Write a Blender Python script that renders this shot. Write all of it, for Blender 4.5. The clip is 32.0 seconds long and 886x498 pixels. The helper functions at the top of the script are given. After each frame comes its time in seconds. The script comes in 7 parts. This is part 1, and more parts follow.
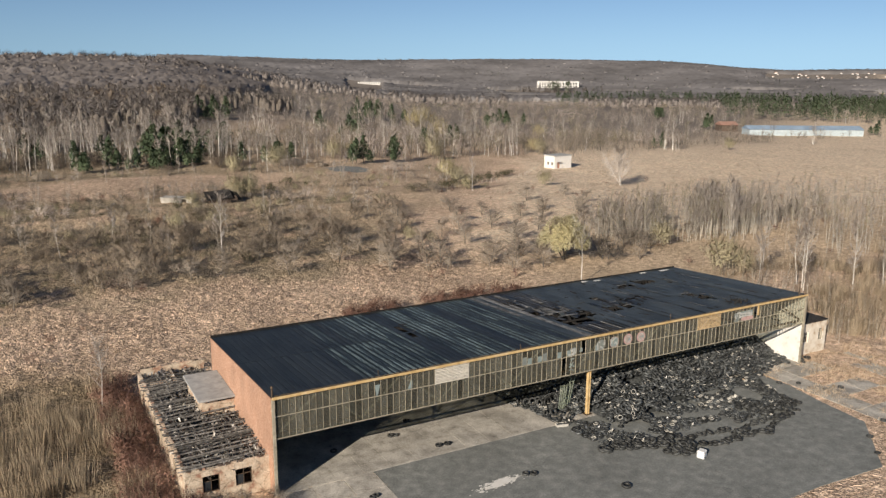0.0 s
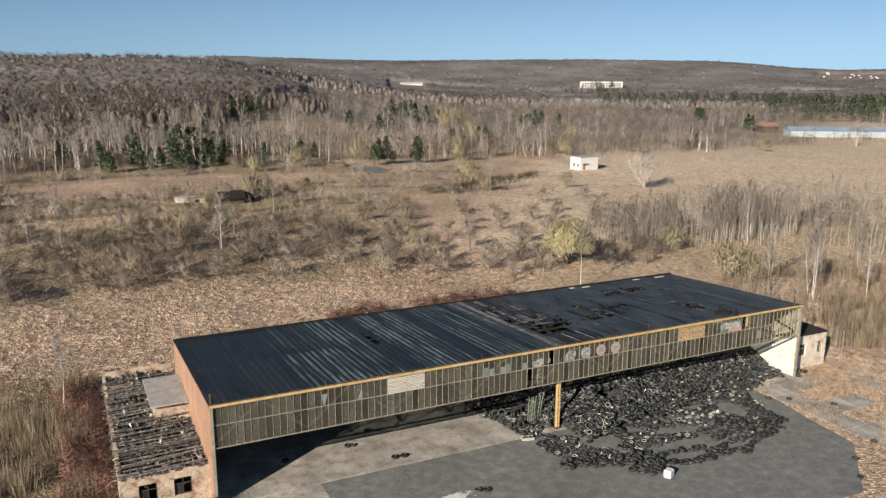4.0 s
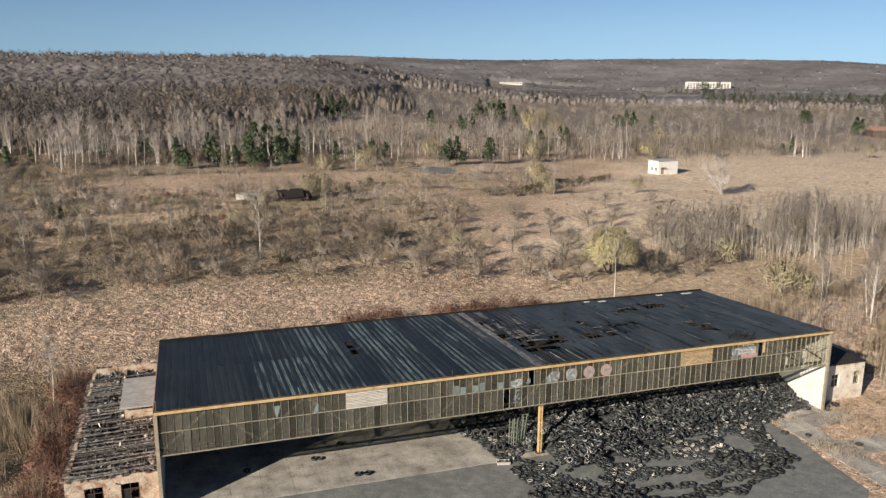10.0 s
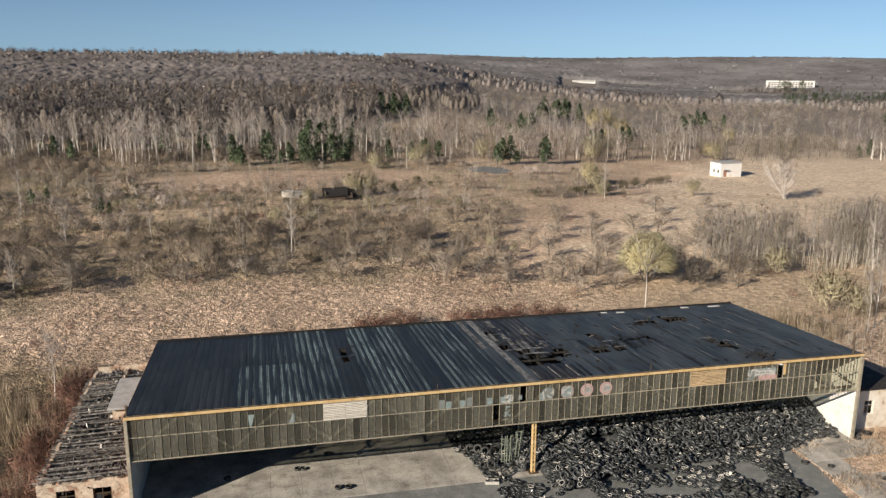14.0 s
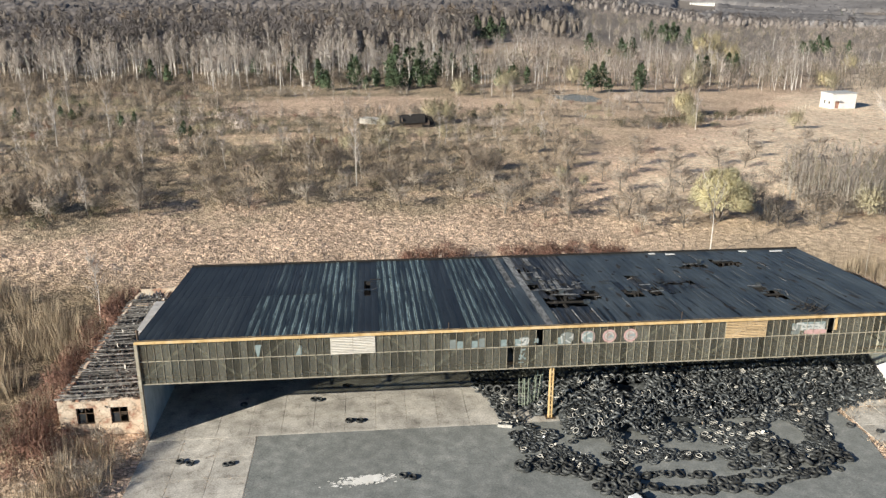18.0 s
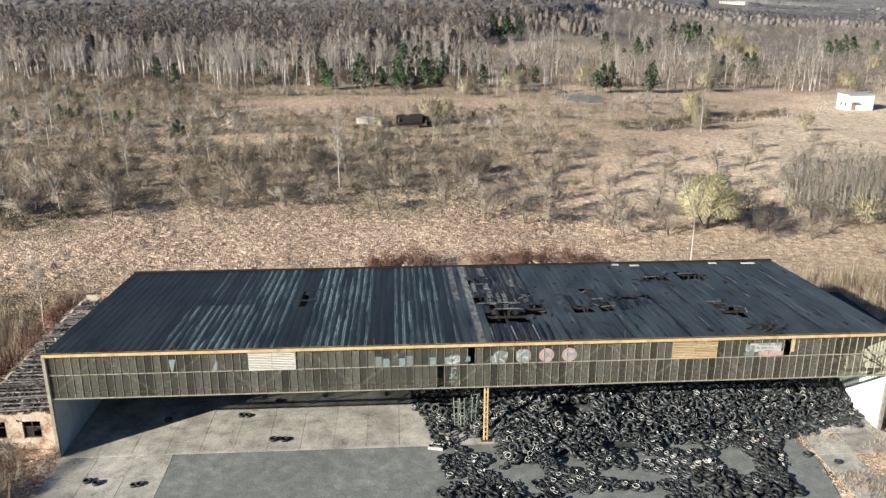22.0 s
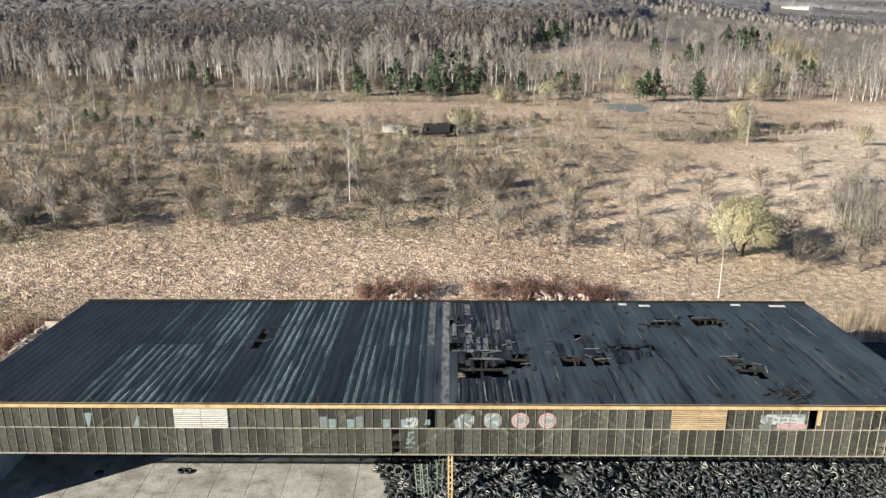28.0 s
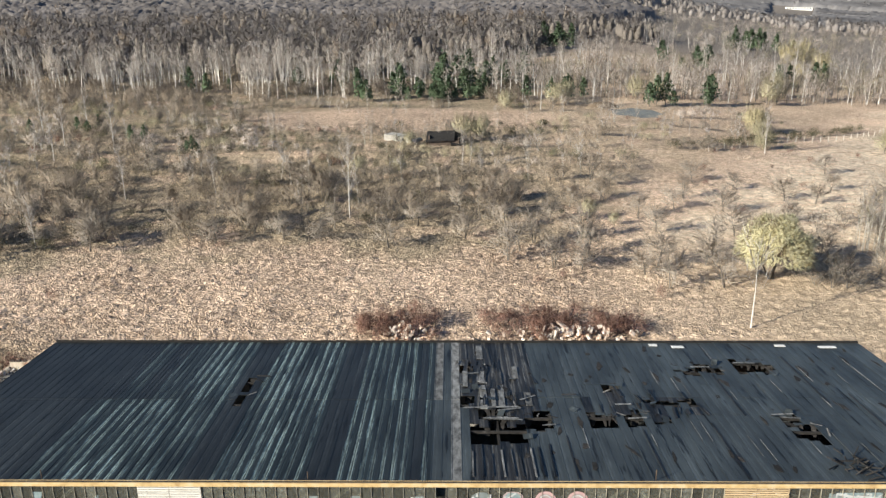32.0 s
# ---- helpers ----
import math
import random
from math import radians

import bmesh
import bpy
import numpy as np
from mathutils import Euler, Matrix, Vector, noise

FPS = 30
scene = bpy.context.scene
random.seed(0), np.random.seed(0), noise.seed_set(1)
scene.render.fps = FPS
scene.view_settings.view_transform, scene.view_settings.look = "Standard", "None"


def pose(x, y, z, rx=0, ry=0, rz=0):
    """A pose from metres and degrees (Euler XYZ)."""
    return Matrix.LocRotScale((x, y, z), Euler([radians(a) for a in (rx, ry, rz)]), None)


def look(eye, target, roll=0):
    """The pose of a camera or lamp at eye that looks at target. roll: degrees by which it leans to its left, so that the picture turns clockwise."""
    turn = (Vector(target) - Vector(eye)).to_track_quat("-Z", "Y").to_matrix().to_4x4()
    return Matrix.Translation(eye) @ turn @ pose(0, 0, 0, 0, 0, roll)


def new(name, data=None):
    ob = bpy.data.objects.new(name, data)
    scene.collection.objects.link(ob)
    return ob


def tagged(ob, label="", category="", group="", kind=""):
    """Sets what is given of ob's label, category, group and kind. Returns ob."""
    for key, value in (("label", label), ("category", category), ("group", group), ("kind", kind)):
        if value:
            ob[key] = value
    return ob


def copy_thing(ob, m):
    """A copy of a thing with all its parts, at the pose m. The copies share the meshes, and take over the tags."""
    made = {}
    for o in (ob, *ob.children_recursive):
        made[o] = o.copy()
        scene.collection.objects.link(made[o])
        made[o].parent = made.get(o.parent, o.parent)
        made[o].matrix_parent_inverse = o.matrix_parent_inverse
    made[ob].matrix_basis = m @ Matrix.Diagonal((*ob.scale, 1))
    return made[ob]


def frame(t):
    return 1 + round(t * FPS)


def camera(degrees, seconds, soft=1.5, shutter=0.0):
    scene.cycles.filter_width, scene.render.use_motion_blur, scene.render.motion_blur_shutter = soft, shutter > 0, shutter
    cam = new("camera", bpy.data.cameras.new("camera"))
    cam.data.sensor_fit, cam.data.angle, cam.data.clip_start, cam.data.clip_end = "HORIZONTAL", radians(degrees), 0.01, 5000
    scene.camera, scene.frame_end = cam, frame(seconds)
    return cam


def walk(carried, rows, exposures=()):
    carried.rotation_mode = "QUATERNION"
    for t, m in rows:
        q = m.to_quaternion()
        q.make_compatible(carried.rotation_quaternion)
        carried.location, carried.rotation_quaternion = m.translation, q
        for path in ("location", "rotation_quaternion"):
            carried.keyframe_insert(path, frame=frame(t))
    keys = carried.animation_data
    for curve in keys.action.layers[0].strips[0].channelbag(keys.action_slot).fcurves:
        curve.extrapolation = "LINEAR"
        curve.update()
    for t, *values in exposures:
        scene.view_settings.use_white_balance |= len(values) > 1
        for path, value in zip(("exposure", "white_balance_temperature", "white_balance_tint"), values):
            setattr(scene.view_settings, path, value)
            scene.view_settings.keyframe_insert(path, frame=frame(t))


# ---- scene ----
cam = camera(58.3, 32.0, soft=1.4)
PATH = [
    (0, (-17.241, -60.147, 35.162), (-16.302, -58.437, 34.721), 0.3),
    (0.5, (-16.051, -60.198, 35.055), (-15.127, -58.48, 34.615), 0.3),
    (1, (-15.079, -60.356, 35.045), (-14.168, -58.631, 34.605), 0.2),
    (1.5, (-14.002, -60.58, 35.082), (-13.101, -58.85, 34.641), 0.3),
    (2, (-13.011, -60.769, 35.092), (-12.123, -59.031, 34.652), 0.2),
    (2.5, (-11.976, -60.891, 35.091), (-11.104, -59.146, 34.649), 0.2),
    (3, (-11.019, -61.059, 35.045), (-10.154, -59.31, 34.604), 0.2),
    (3.5, (-9.984, -61.181, 35.009), (-9.131, -59.427, 34.569), 0.2),
    (5.5, (-6.041, -61.468, 34.964), (-5.217, -59.7, 34.523), 0.2),
    (6, (-5.096, -61.588, 34.996), (-4.279, -59.817, 34.554), 0.3),
    (6.5, (-4.069, -61.665, 34.947), (-3.262, -59.889, 34.506), 0.3),
    (7, (-3.0, -61.748, 34.98), (-2.217, -59.961, 34.538), 0.3),
    (7.5, (-2.073, -61.873, 35.005), (-1.311, -60.078, 34.563), 0.3),
    (8, (-1.043, -61.919, 35.054), (-0.299, -60.116, 34.612), 0.3),
    (8.5, (-0.117, -61.816, 34.981), (0.605, -60.004, 34.539), 0.4),
    (9, (1.02, -61.995, 35.097), (1.712, -60.172, 34.654), 0.3),
    (9.5, (1.946, -61.975, 35.121), (2.604, -60.139, 34.679), 0.3),
    (10, (3.022, -61.941, 35.154), (3.636, -60.09, 34.712), 0.3),
    (10.5, (3.957, -61.807, 35.194), (4.546, -59.947, 34.751), 0.3),
    (11, (5.06, -61.705, 35.205), (5.635, -59.841, 34.762), 0.2),
    (11.5, (5.948, -61.593, 35.279), (6.508, -59.725, 34.836), 0.3),
    (12, (6.975, -61.539, 35.298), (7.499, -59.66, 34.856), 0.2),
    (12.5, (7.96, -61.313, 35.254), (8.462, -59.428, 34.813), 0.2),
    (13, (8.972, -61.215, 35.317), (9.452, -59.324, 34.876), 0.2),
    (13.5, (9.87, -60.933, 35.249), (10.331, -59.038, 34.806), 0.3),
    (15.5, (13.71, -60.197, 35.252), (14.103, -58.301, 34.752), 0.2),
    (16, (14.76, -59.943, 35.225), (15.137, -58.053, 34.692), 0.2),
    (16.5, (15.583, -59.716, 35.172), (15.935, -57.829, 34.61), 0.2),
    (17, (16.575, -59.524, 35.154), (16.861, -57.636, 34.559), 0.1),
    (17.5, (17.417, -59.272, 35.183), (17.649, -57.385, 34.562), 0.1),
    (18, (18.466, -58.906, 35.08), (18.647, -57.014, 34.457), 0.0),
    (18.5, (19.385, -58.687, 35.13), (19.523, -56.793, 34.505), -0.0),
    (19, (20.439, -58.269, 35.055), (20.549, -56.372, 34.431), -0.1),
    (19.5, (21.426, -57.94, 35.077), (21.524, -56.043, 34.451), -0.1),
    (20, (22.473, -57.438, 35.068), (22.573, -55.542, 34.442), -0.1),
    (20.5, (23.396, -56.953, 35.015), (23.501, -55.056, 34.388), -0.0),
    (21, (24.464, -56.555, 34.978), (24.575, -54.658, 34.351), -0.1),
    (21.5, (25.41, -56.142, 34.957), (25.525, -54.247, 34.329), 0.0),
    (22, (26.513, -55.719, 34.916), (26.628, -53.823, 34.29), -0.0),
    (22.5, (27.394, -55.286, 34.905), (27.512, -53.391, 34.278), 0.1),
    (23, (28.473, -54.803, 34.875), (28.593, -52.907, 34.249), 0.1),
    (23.5, (29.291, -54.338, 34.902), (29.416, -52.443, 34.275), 0.1),
    (24, (30.094, -53.805, 34.916), (30.22, -51.909, 34.289), 0.2),
    (24.5, (30.73, -53.263, 34.877), (30.854, -51.367, 34.252), 0.2),
    (25, (31.282, -52.499, 34.792), (31.394, -50.602, 34.17), 0.2),
    (25.5, (31.721, -51.665, 34.683), (31.78, -49.764, 34.064), 0.1),
    (26, (32.199, -50.71, 34.683), (32.219, -48.809, 34.063), -0.1),
    (26.5, (32.445, -49.703, 34.608), (32.441, -47.801, 33.99), -0.0),
    (28.5, (33.363, -45.652, 34.754), (33.349, -43.749, 34.138), -0.0),
    (29, (33.45, -44.662, 34.813), (33.435, -42.759, 34.198), -0.1),
    (29.5, (33.515, -43.638, 34.844), (33.498, -41.735, 34.231), -0.2),
    (30, (33.392, -42.541, 34.84), (33.376, -40.637, 34.227), -0.1),
    (30.5, (33.365, -41.502, 34.876), (33.345, -39.598, 34.265), -0.4),
    (31, (33.115, -40.479, 34.894), (33.096, -38.576, 34.281), -0.2),
    (31.5, (32.935, -39.383, 34.859), (32.914, -37.479, 34.248), -0.3),
    (32, (32.679, -38.353, 34.84), (32.659, -36.449, 34.228), -0.2),
]
walk(cam, [(t, look(e, g, r)) for t, e, g, r in PATH],
     exposures=((0, 0.26, 7080, 11), (13, 0.34, 7050, 11), (15, 0.40, 7080, 11), (17, 0.77, 6800, 8), (20, 0.81, 6480, 5), (32, 0.89, 6470, 5)))

# ---------------------------------------------------------------- light
SUN_TO = Vector((10.4, 6.7, -5.08)).normalized()      # the way the sunlight travels
SUN_EL = math.asin(-SUN_TO.z)
SUN_AZ = math.atan2(-SUN_TO.x, -SUN_TO.y)             # from +y, clockwise
world = bpy.data.worlds.new("world")
scene.world = world
world.use_nodes = True
wn = world.node_tree.nodes
sky = wn.new("ShaderNodeTexSky")
sky.sky_type = "NISHITA"
sky.sun_disc = False
sky.sun_elevation = SUN_EL
sky.sun_rotation = SUN_AZ
sky.altitude, sky.air_density, sky.dust_density, sky.ozone_density = 1800, 0.72, 0.0, 3.4
# the haze band along the horizon is lifted out: height h reads the sky at sqrt(h^2 + 0.055^2)
sky_dir = wn.new("ShaderNodeTexCoord")
sky_sep = wn.new("ShaderNodeSeparateXYZ")
sky_com = wn.new("ShaderNodeCombineXYZ")
sky_sq, sky_rt = wn.new("ShaderNodeMath"), wn.new("ShaderNodeMath")
sky_sq.operation, sky_rt.operation = "MULTIPLY_ADD", "SQRT"
sky_sq.inputs[2].default_value = 0.055 ** 2
wl = world.node_tree.links
wl.new(sky_dir.outputs["Generated"], sky_sep.inputs[0])
for k in (0, 1):
    wl.new(sky_sep.outputs["Z"], sky_sq.inputs[k])
    wl.new(sky_sep.outputs[k], sky_com.inputs[k])
wl.new(sky_sq.outputs[0], sky_rt.inputs[0])
wl.new(sky_rt.outputs[0], sky_com.inputs[2])
wl.new(sky_com.outputs[0], sky.inputs["Vector"])
wn["Background"].inputs["Strength"].default_value = 0.076
tint = wn.new("ShaderNodeVectorMath")
tint.operation = "MULTIPLY"
tint.inputs[1].default_value = (0.93, 0.96, 0.95)
world.node_tree.links.new(sky.outputs["Color"], tint.inputs[0])
world.node_tree.links.new(tint.outputs[0], wn["Background"].inputs["Color"])
sun = new("sun", bpy.data.lights.new("sun", "SUN"))
sun.data.energy, sun.data.angle, sun.data.color = 5.0, radians(0.5), (1.0, 0.93, 0.83)
sun.matrix_world = look((-60, -40, 40), Vector((-60, -40, 40)) + SUN_TO)

# ---------------------------------------------------------------- materials
MATS = {}


def ramp_node(nt, stops):
    r = nt.nodes.new("ShaderNodeValToRGB")
    while len(r.color_ramp.elements) < len(stops):
        r.color_ramp.elements.new(0.5)
    for e, (p, c) in zip(r.color_ramp.elements, stops):
        e.position, e.color = p, (*c, 1)
    return r


def material(name, stops, scale=3.0, detail=6.0, rough=0.9, metal=0.0, big=None, bump=0.0, bump_scale=None,
             stretch=(1, 1, 1), vary="", spread=0.0, coords="Object", spec=0.3, alpha=1.0, bump_d=0.05):
    """A noise-driven surface. stops: colour ramp of the fine noise. big: (scale, low, high), a wide mottling in value.
    vary: 'object' or 'island', a random change in value of plus or minus spread."""
    if name in MATS:
        return MATS[name]
    m = bpy.data.materials.new(name)
    m.use_nodes = True
    nt = m.node_tree
    n, ln = nt.nodes, nt.links
    b = n["Principled BSDF"]
    b.inputs["Roughness"].default_value = rough
    b.inputs["Metallic"].default_value = metal
    b.inputs["Specular IOR Level"].default_value = spec
    tc = n.new("ShaderNodeTexCoord")
    mp = n.new("ShaderNodeMapping")
    mp.inputs["Scale"].default_value = stretch
    if coords == "World":
        g = n.new("ShaderNodeNewGeometry")
        ln.new(g.outputs["Position"], mp.inputs["Vector"])
    else:
        ln.new(tc.outputs[coords], mp.inputs["Vector"])
    no = n.new("ShaderNodeTexNoise")
    no.inputs["Scale"].default_value, no.inputs["Detail"].default_value = scale, detail
    no.inputs["Roughness"].default_value = 0.65
    ln.new(mp.outputs[0], no.inputs["Vector"])
    r = ramp_node(nt, stops)
    ln.new(no.outputs["Fac"], r.inputs["Fac"])
    out = r.outputs["Color"]
    factors = []
    if big:
        nb = n.new("ShaderNodeTexNoise")
        nb.inputs["Scale"].default_value, nb.inputs["Detail"].default_value = big[0], 4.0
        g2 = n.new("ShaderNodeNewGeometry")
        ln.new(g2.outputs["Position"], nb.inputs["Vector"])
        mr = n.new("ShaderNodeMapRange")
        mr.inputs["From Min"].default_value, mr.inputs["From Max"].default_value = 0.35, 0.65
        mr.inputs["To Min"].default_value, mr.inputs["To Max"].default_value = big[1], big[2]
        ln.new(nb.outputs["Fac"], mr.inputs["Value"])
        factors.append(mr.outputs["Result"])
    if vary:
        if vary == "object":
            src = n.new("ShaderNodeObjectInfo").outputs["Random"]
        else:
            src = n.new("ShaderNodeNewGeometry").outputs["Random Per Island"]
        mr = n.new("ShaderNodeMapRange")
        mr.inputs["To Min"].default_value, mr.inputs["To Max"].default_value = 1 - spread, 1 + spread
        ln.new(src, mr.inputs["Value"])
        factors.append(mr.outputs["Result"])
    for f in factors:
        mx = n.new("ShaderNodeVectorMath")
        mx.operation = "SCALE"
        ln.new(out, mx.inputs[0])
        ln.new(f, mx.inputs["Scale"])
        out = mx.outputs[0]
    ln.new(out, b.inputs["Base Color"])
    if bump:
        bp = n.new("ShaderNodeBump")
        bp.inputs["Strength"].default_value, bp.inputs["Distance"].default_value = bump, bump_d
        if bump_scale:
            n3 = n.new("ShaderNodeTexNoise")
            n3.inputs["Scale"].default_value, n3.inputs["Detail"].default_value = bump_scale, 5.0
            ln.new(mp.outputs[0], n3.inputs["Vector"])
            ln.new(n3.outputs["Fac"], bp.inputs["Height"])
        else:
            ln.new(no.outputs["Fac"], bp.inputs["Height"])
        ln.new(bp.outputs["Normal"], b.inputs["Normal"])
    if alpha < 1:
        b.inputs["Alpha"].default_value = alpha
    MATS[name] = m
    return m


def grey(a, b, c=None):
    return [(0.3, (a, a, a)), (0.7, (b, b, b))]


M_ground = material("dry_grass_ground", [(0.30, (0.39, 0.278, 0.196)), (0.44, (0.56, 0.412, 0.30)), (0.56, (0.675, 0.506, 0.38)), (0.75, (0.78, 0.60, 0.46))],
                    scale=2.2, detail=10, rough=1.0, big=(0.055, 0.80, 1.12), bump=0.5, bump_scale=4.0, bump_d=0.14, coords="World", spec=0.0)
M_tuss = material("dry_grass_blades", [(0.3, (0.38, 0.292, 0.21)), (0.5, (0.49, 0.384, 0.282)), (0.7, (0.59, 0.472, 0.355))], scale=0.4, rough=0.95,
                  big=(0.03, 0.85, 1.08), vary="island", spread=0.15, coords="World", spec=0.05)
M_reed = material("dry_reed", [(0.3, (0.27, 0.212, 0.146)), (0.7, (0.455, 0.372, 0.275))], scale=0.3, vary="island", spread=0.3, coords="World", spec=0.1)
M_asph = material("asphalt", [(0.30, (0.138, 0.145, 0.138)), (0.50, (0.196, 0.204, 0.194)), (0.64, (0.252, 0.256, 0.242)), (0.78, (0.35, 0.345, 0.32))], scale=0.9, detail=12, rough=0.85,
                  big=(0.12, 0.92, 1.08), bump=0.3, bump_scale=14, coords="World")
M_conc = material("concrete_slab", [(0.30, (0.22, 0.20, 0.172)), (0.43, (0.41, 0.382, 0.338)), (0.6, (0.51, 0.48, 0.43)), (0.75, (0.59, 0.56, 0.51))], scale=0.9, detail=9, rough=0.9,
                  big=(0.30, 0.66, 1.14), bump=0.3, bump_scale=9, vary="object", spread=0.10, coords="World")
M_ash = material("ash_grey_board", [(0.35, (0.06, 0.06, 0.06)), (0.65, (0.24, 0.24, 0.235))], scale=3, stretch=(1, 0.4, 1), vary="object", spread=0.3, coords="World")
M_brick = material("orange_brick_wall", [(0.3, (0.33, 0.175, 0.115)), (0.5, (0.46, 0.27, 0.185)), (0.68, (0.58, 0.40, 0.30)), (0.8, (0.64, 0.52, 0.42))], scale=2.8, detail=10, stretch=(1, 1, 3.5),
                   big=(0.3, 0.85, 1.1), bump=0.4, bump_scale=9, coords="World")
M_plas = material("weathered_cream_plaster", [(0.36, (0.36, 0.20, 0.14)), (0.46, (0.55, 0.43, 0.32)), (0.7, (0.70, 0.61, 0.49))], scale=1.1, detail=9, rough=0.95,
                  big=(0.5, 0.85, 1.1), bump=0.4, bump_scale=6, coords="World")
M_white = material("white_plaster", [(0.25, (0.5, 0.46, 0.4)), (0.42, (0.72, 0.70, 0.66)), (0.7, (0.80, 0.79, 0.76))], scale=0.8, detail=9, bump=0.2, bump_scale=5, coords="World")
M_stained = material("stained_whitewash", [(0.34, (0.42, 0.30, 0.20)), (0.44, (0.62, 0.55, 0.45)), (0.7, (0.78, 0.74, 0.66))], scale=1.0, detail=10, bump=0.3, bump_scale=5, coords="World")
M_bluewall = material("pale_blue_plaster", [(0.3, (0.30, 0.37, 0.41)), (0.6, (0.46, 0.53, 0.56))], scale=0.9, detail=8, coords="World")
M_dark = material("dark_brick", [(0.3, (0.06, 0.045, 0.035)), (0.7, (0.16, 0.12, 0.095))], scale=1.0, detail=8, coords="World")
M_ochre = material("ochre_painted_steel", [(0.3, (0.42, 0.27, 0.12)), (0.5, (0.60, 0.42, 0.20)), (0.75, (0.70, 0.56, 0.36))], scale=2.0, detail=8, rough=0.6, coords="World")
M_mull = material("faded_cream_steel", [(0.3, (0.20, 0.18, 0.135)), (0.6, (0.40, 0.36, 0.285))], scale=3, rough=0.7, coords="World", vary="object", spread=0.2)
M_steel = material("rusty_steel", [(0.3, (0.06, 0.045, 0.035)), (0.7, (0.17, 0.12, 0.08))], scale=3, rough=0.7, metal=0.3, coords="World")
M_green = material("green_painted_angle_iron", [(0.3, (0.16, 0.19, 0.15)), (0.7, (0.34, 0.38, 0.30))], scale=4, coords="World")
M_rub = material("worn_tyre_rubber", [(0.3, (0.015, 0.0155, 0.0155)), (0.7, (0.06, 0.062, 0.06))], scale=4, rough=0.55, vary="object", spread=0.5, bump=0.3, spec=0.4)
M_rubs = material("heaped_tyre_rubber", [(0.3, (0.014, 0.0150, 0.0156)), (0.58, (0.066, 0.071, 0.072)), (0.76, (0.175, 0.178, 0.172))], scale=4, rough=0.42, vary="island", spread=0.75, coords="World", spec=0.5)
M_rim = material("pale_dusty_rim", [(0.3, (0.35, 0.33, 0.29)), (0.7, (0.62, 0.6, 0.55))], scale=5, coords="World")
M_char = material("charred_timber", [(0.3, (0.010, 0.009, 0.008)), (0.6, (0.035, 0.031, 0.028)), (0.8, (0.12, 0.11, 0.10))], scale=3, coords="World", vary="object", spread=0.4)
M_chars = material("charred_debris", [(0.32, (0.045, 0.041, 0.038)), (0.48, (0.19, 0.175, 0.16)), (0.62, (0.62, 0.59, 0.54))], scale=2.5, coords="World", vary="island", spread=0.6)
M_graywood = material("grey_burnt_rafter", [(0.3, (0.035, 0.033, 0.031)), (0.5, (0.13, 0.123, 0.115)), (0.7, (0.34, 0.325, 0.305))], scale=3, coords="World", vary="object", spread=0.5)
M_board = material("ochre_wood_slat", [(0.3, (0.44, 0.31, 0.17)), (0.7, (0.65, 0.49, 0.30))], scale=3, stretch=(0.5, 1, 6), vary="object", spread=0.2, coords="World")
M_wslat = material("white_painted_slat", [(0.3, (0.55, 0.5, 0.42)), (0.7, (0.78, 0.75, 0.68))], scale=3, stretch=(0.5, 1, 6), vary="object", spread=0.12, coords="World")
M_slabroof = material("felted_roof_slab", [(0.3, (0.27, 0.27, 0.26)), (0.6, (0.41, 0.41, 0.40)), (0.8, (0.52, 0.52, 0.50))], scale=1.2, detail=9, coords="World")
M_bark = material("grey_bark", [(0.3, (0.09, 0.075, 0.06)), (0.7, (0.20, 0.175, 0.145))], scale=2, coords="World", vary="object", spread=0.2)
M_birch = material("white_birch_bark", [(0.3, (0.40, 0.36, 0.32)), (0.6, (0.68, 0.64, 0.59))], scale=1.5, coords="World", vary="island", spread=0.2)
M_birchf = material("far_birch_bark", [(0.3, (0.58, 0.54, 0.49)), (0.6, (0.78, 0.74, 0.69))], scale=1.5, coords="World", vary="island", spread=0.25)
M_sap = material("grey_sapling_bark", [(0.3, (0.36, 0.33, 0.28)), (0.7, (0.54, 0.50, 0.435))], scale=1.5, coords="World", vary="island", spread=0.3)
M_twig = material("bare_brown_twigs", [(0.3, (0.210, 0.170, 0.133)), (0.7, (0.372, 0.308, 0.243))], scale=0.05, big=(0.03, 0.8, 1.2), vary="island", spread=0.12, coords="World", spec=0.1)
M_twigp = material("pale_birch_twigs", [(0.3, (0.45, 0.392, 0.342)), (0.7, (0.63, 0.565, 0.51))], scale=0.05, big=(0.03, 0.85, 1.15), vary="island", spread=0.12, coords="World", spec=0.1)
M_twigr = material("reddish_bramble_twigs", [(0.3, (0.18, 0.098, 0.073)), (0.7, (0.32, 0.19, 0.148))], scale=0.1, vary="island", spread=0.16, coords="World", spec=0.1)
M_twigf = material("bare_forest_twigs", [(0.3, (0.158, 0.140, 0.130)), (0.7, (0.248, 0.221, 0.204))], scale=0.012, big=(0.008, 0.8, 1.2), vary="island", spread=0.08, coords="World", spec=0.05)
M_olive = material("budding_olive_twigs", [(0.3, (0.334, 0.294, 0.190)), (0.7, (0.490, 0.439, 0.301))], scale=0.05, vary="island", spread=0.14, coords="World", spec=0.1)
M_willow = material("yellow_green_willow_buds", [(0.3, (0.56, 0.50, 0.29)), (0.7, (0.72, 0.66, 0.44))], scale=0.3, vary="island", spread=0.3, coords="World", spec=0.1)
M_pine = material("dark_pine_needles", [(0.3, (0.064, 0.095, 0.058)), (0.7, (0.138, 0.178, 0.100))], scale=0.2, vary="island", spread=0.4, coords="World", spec=0.1)
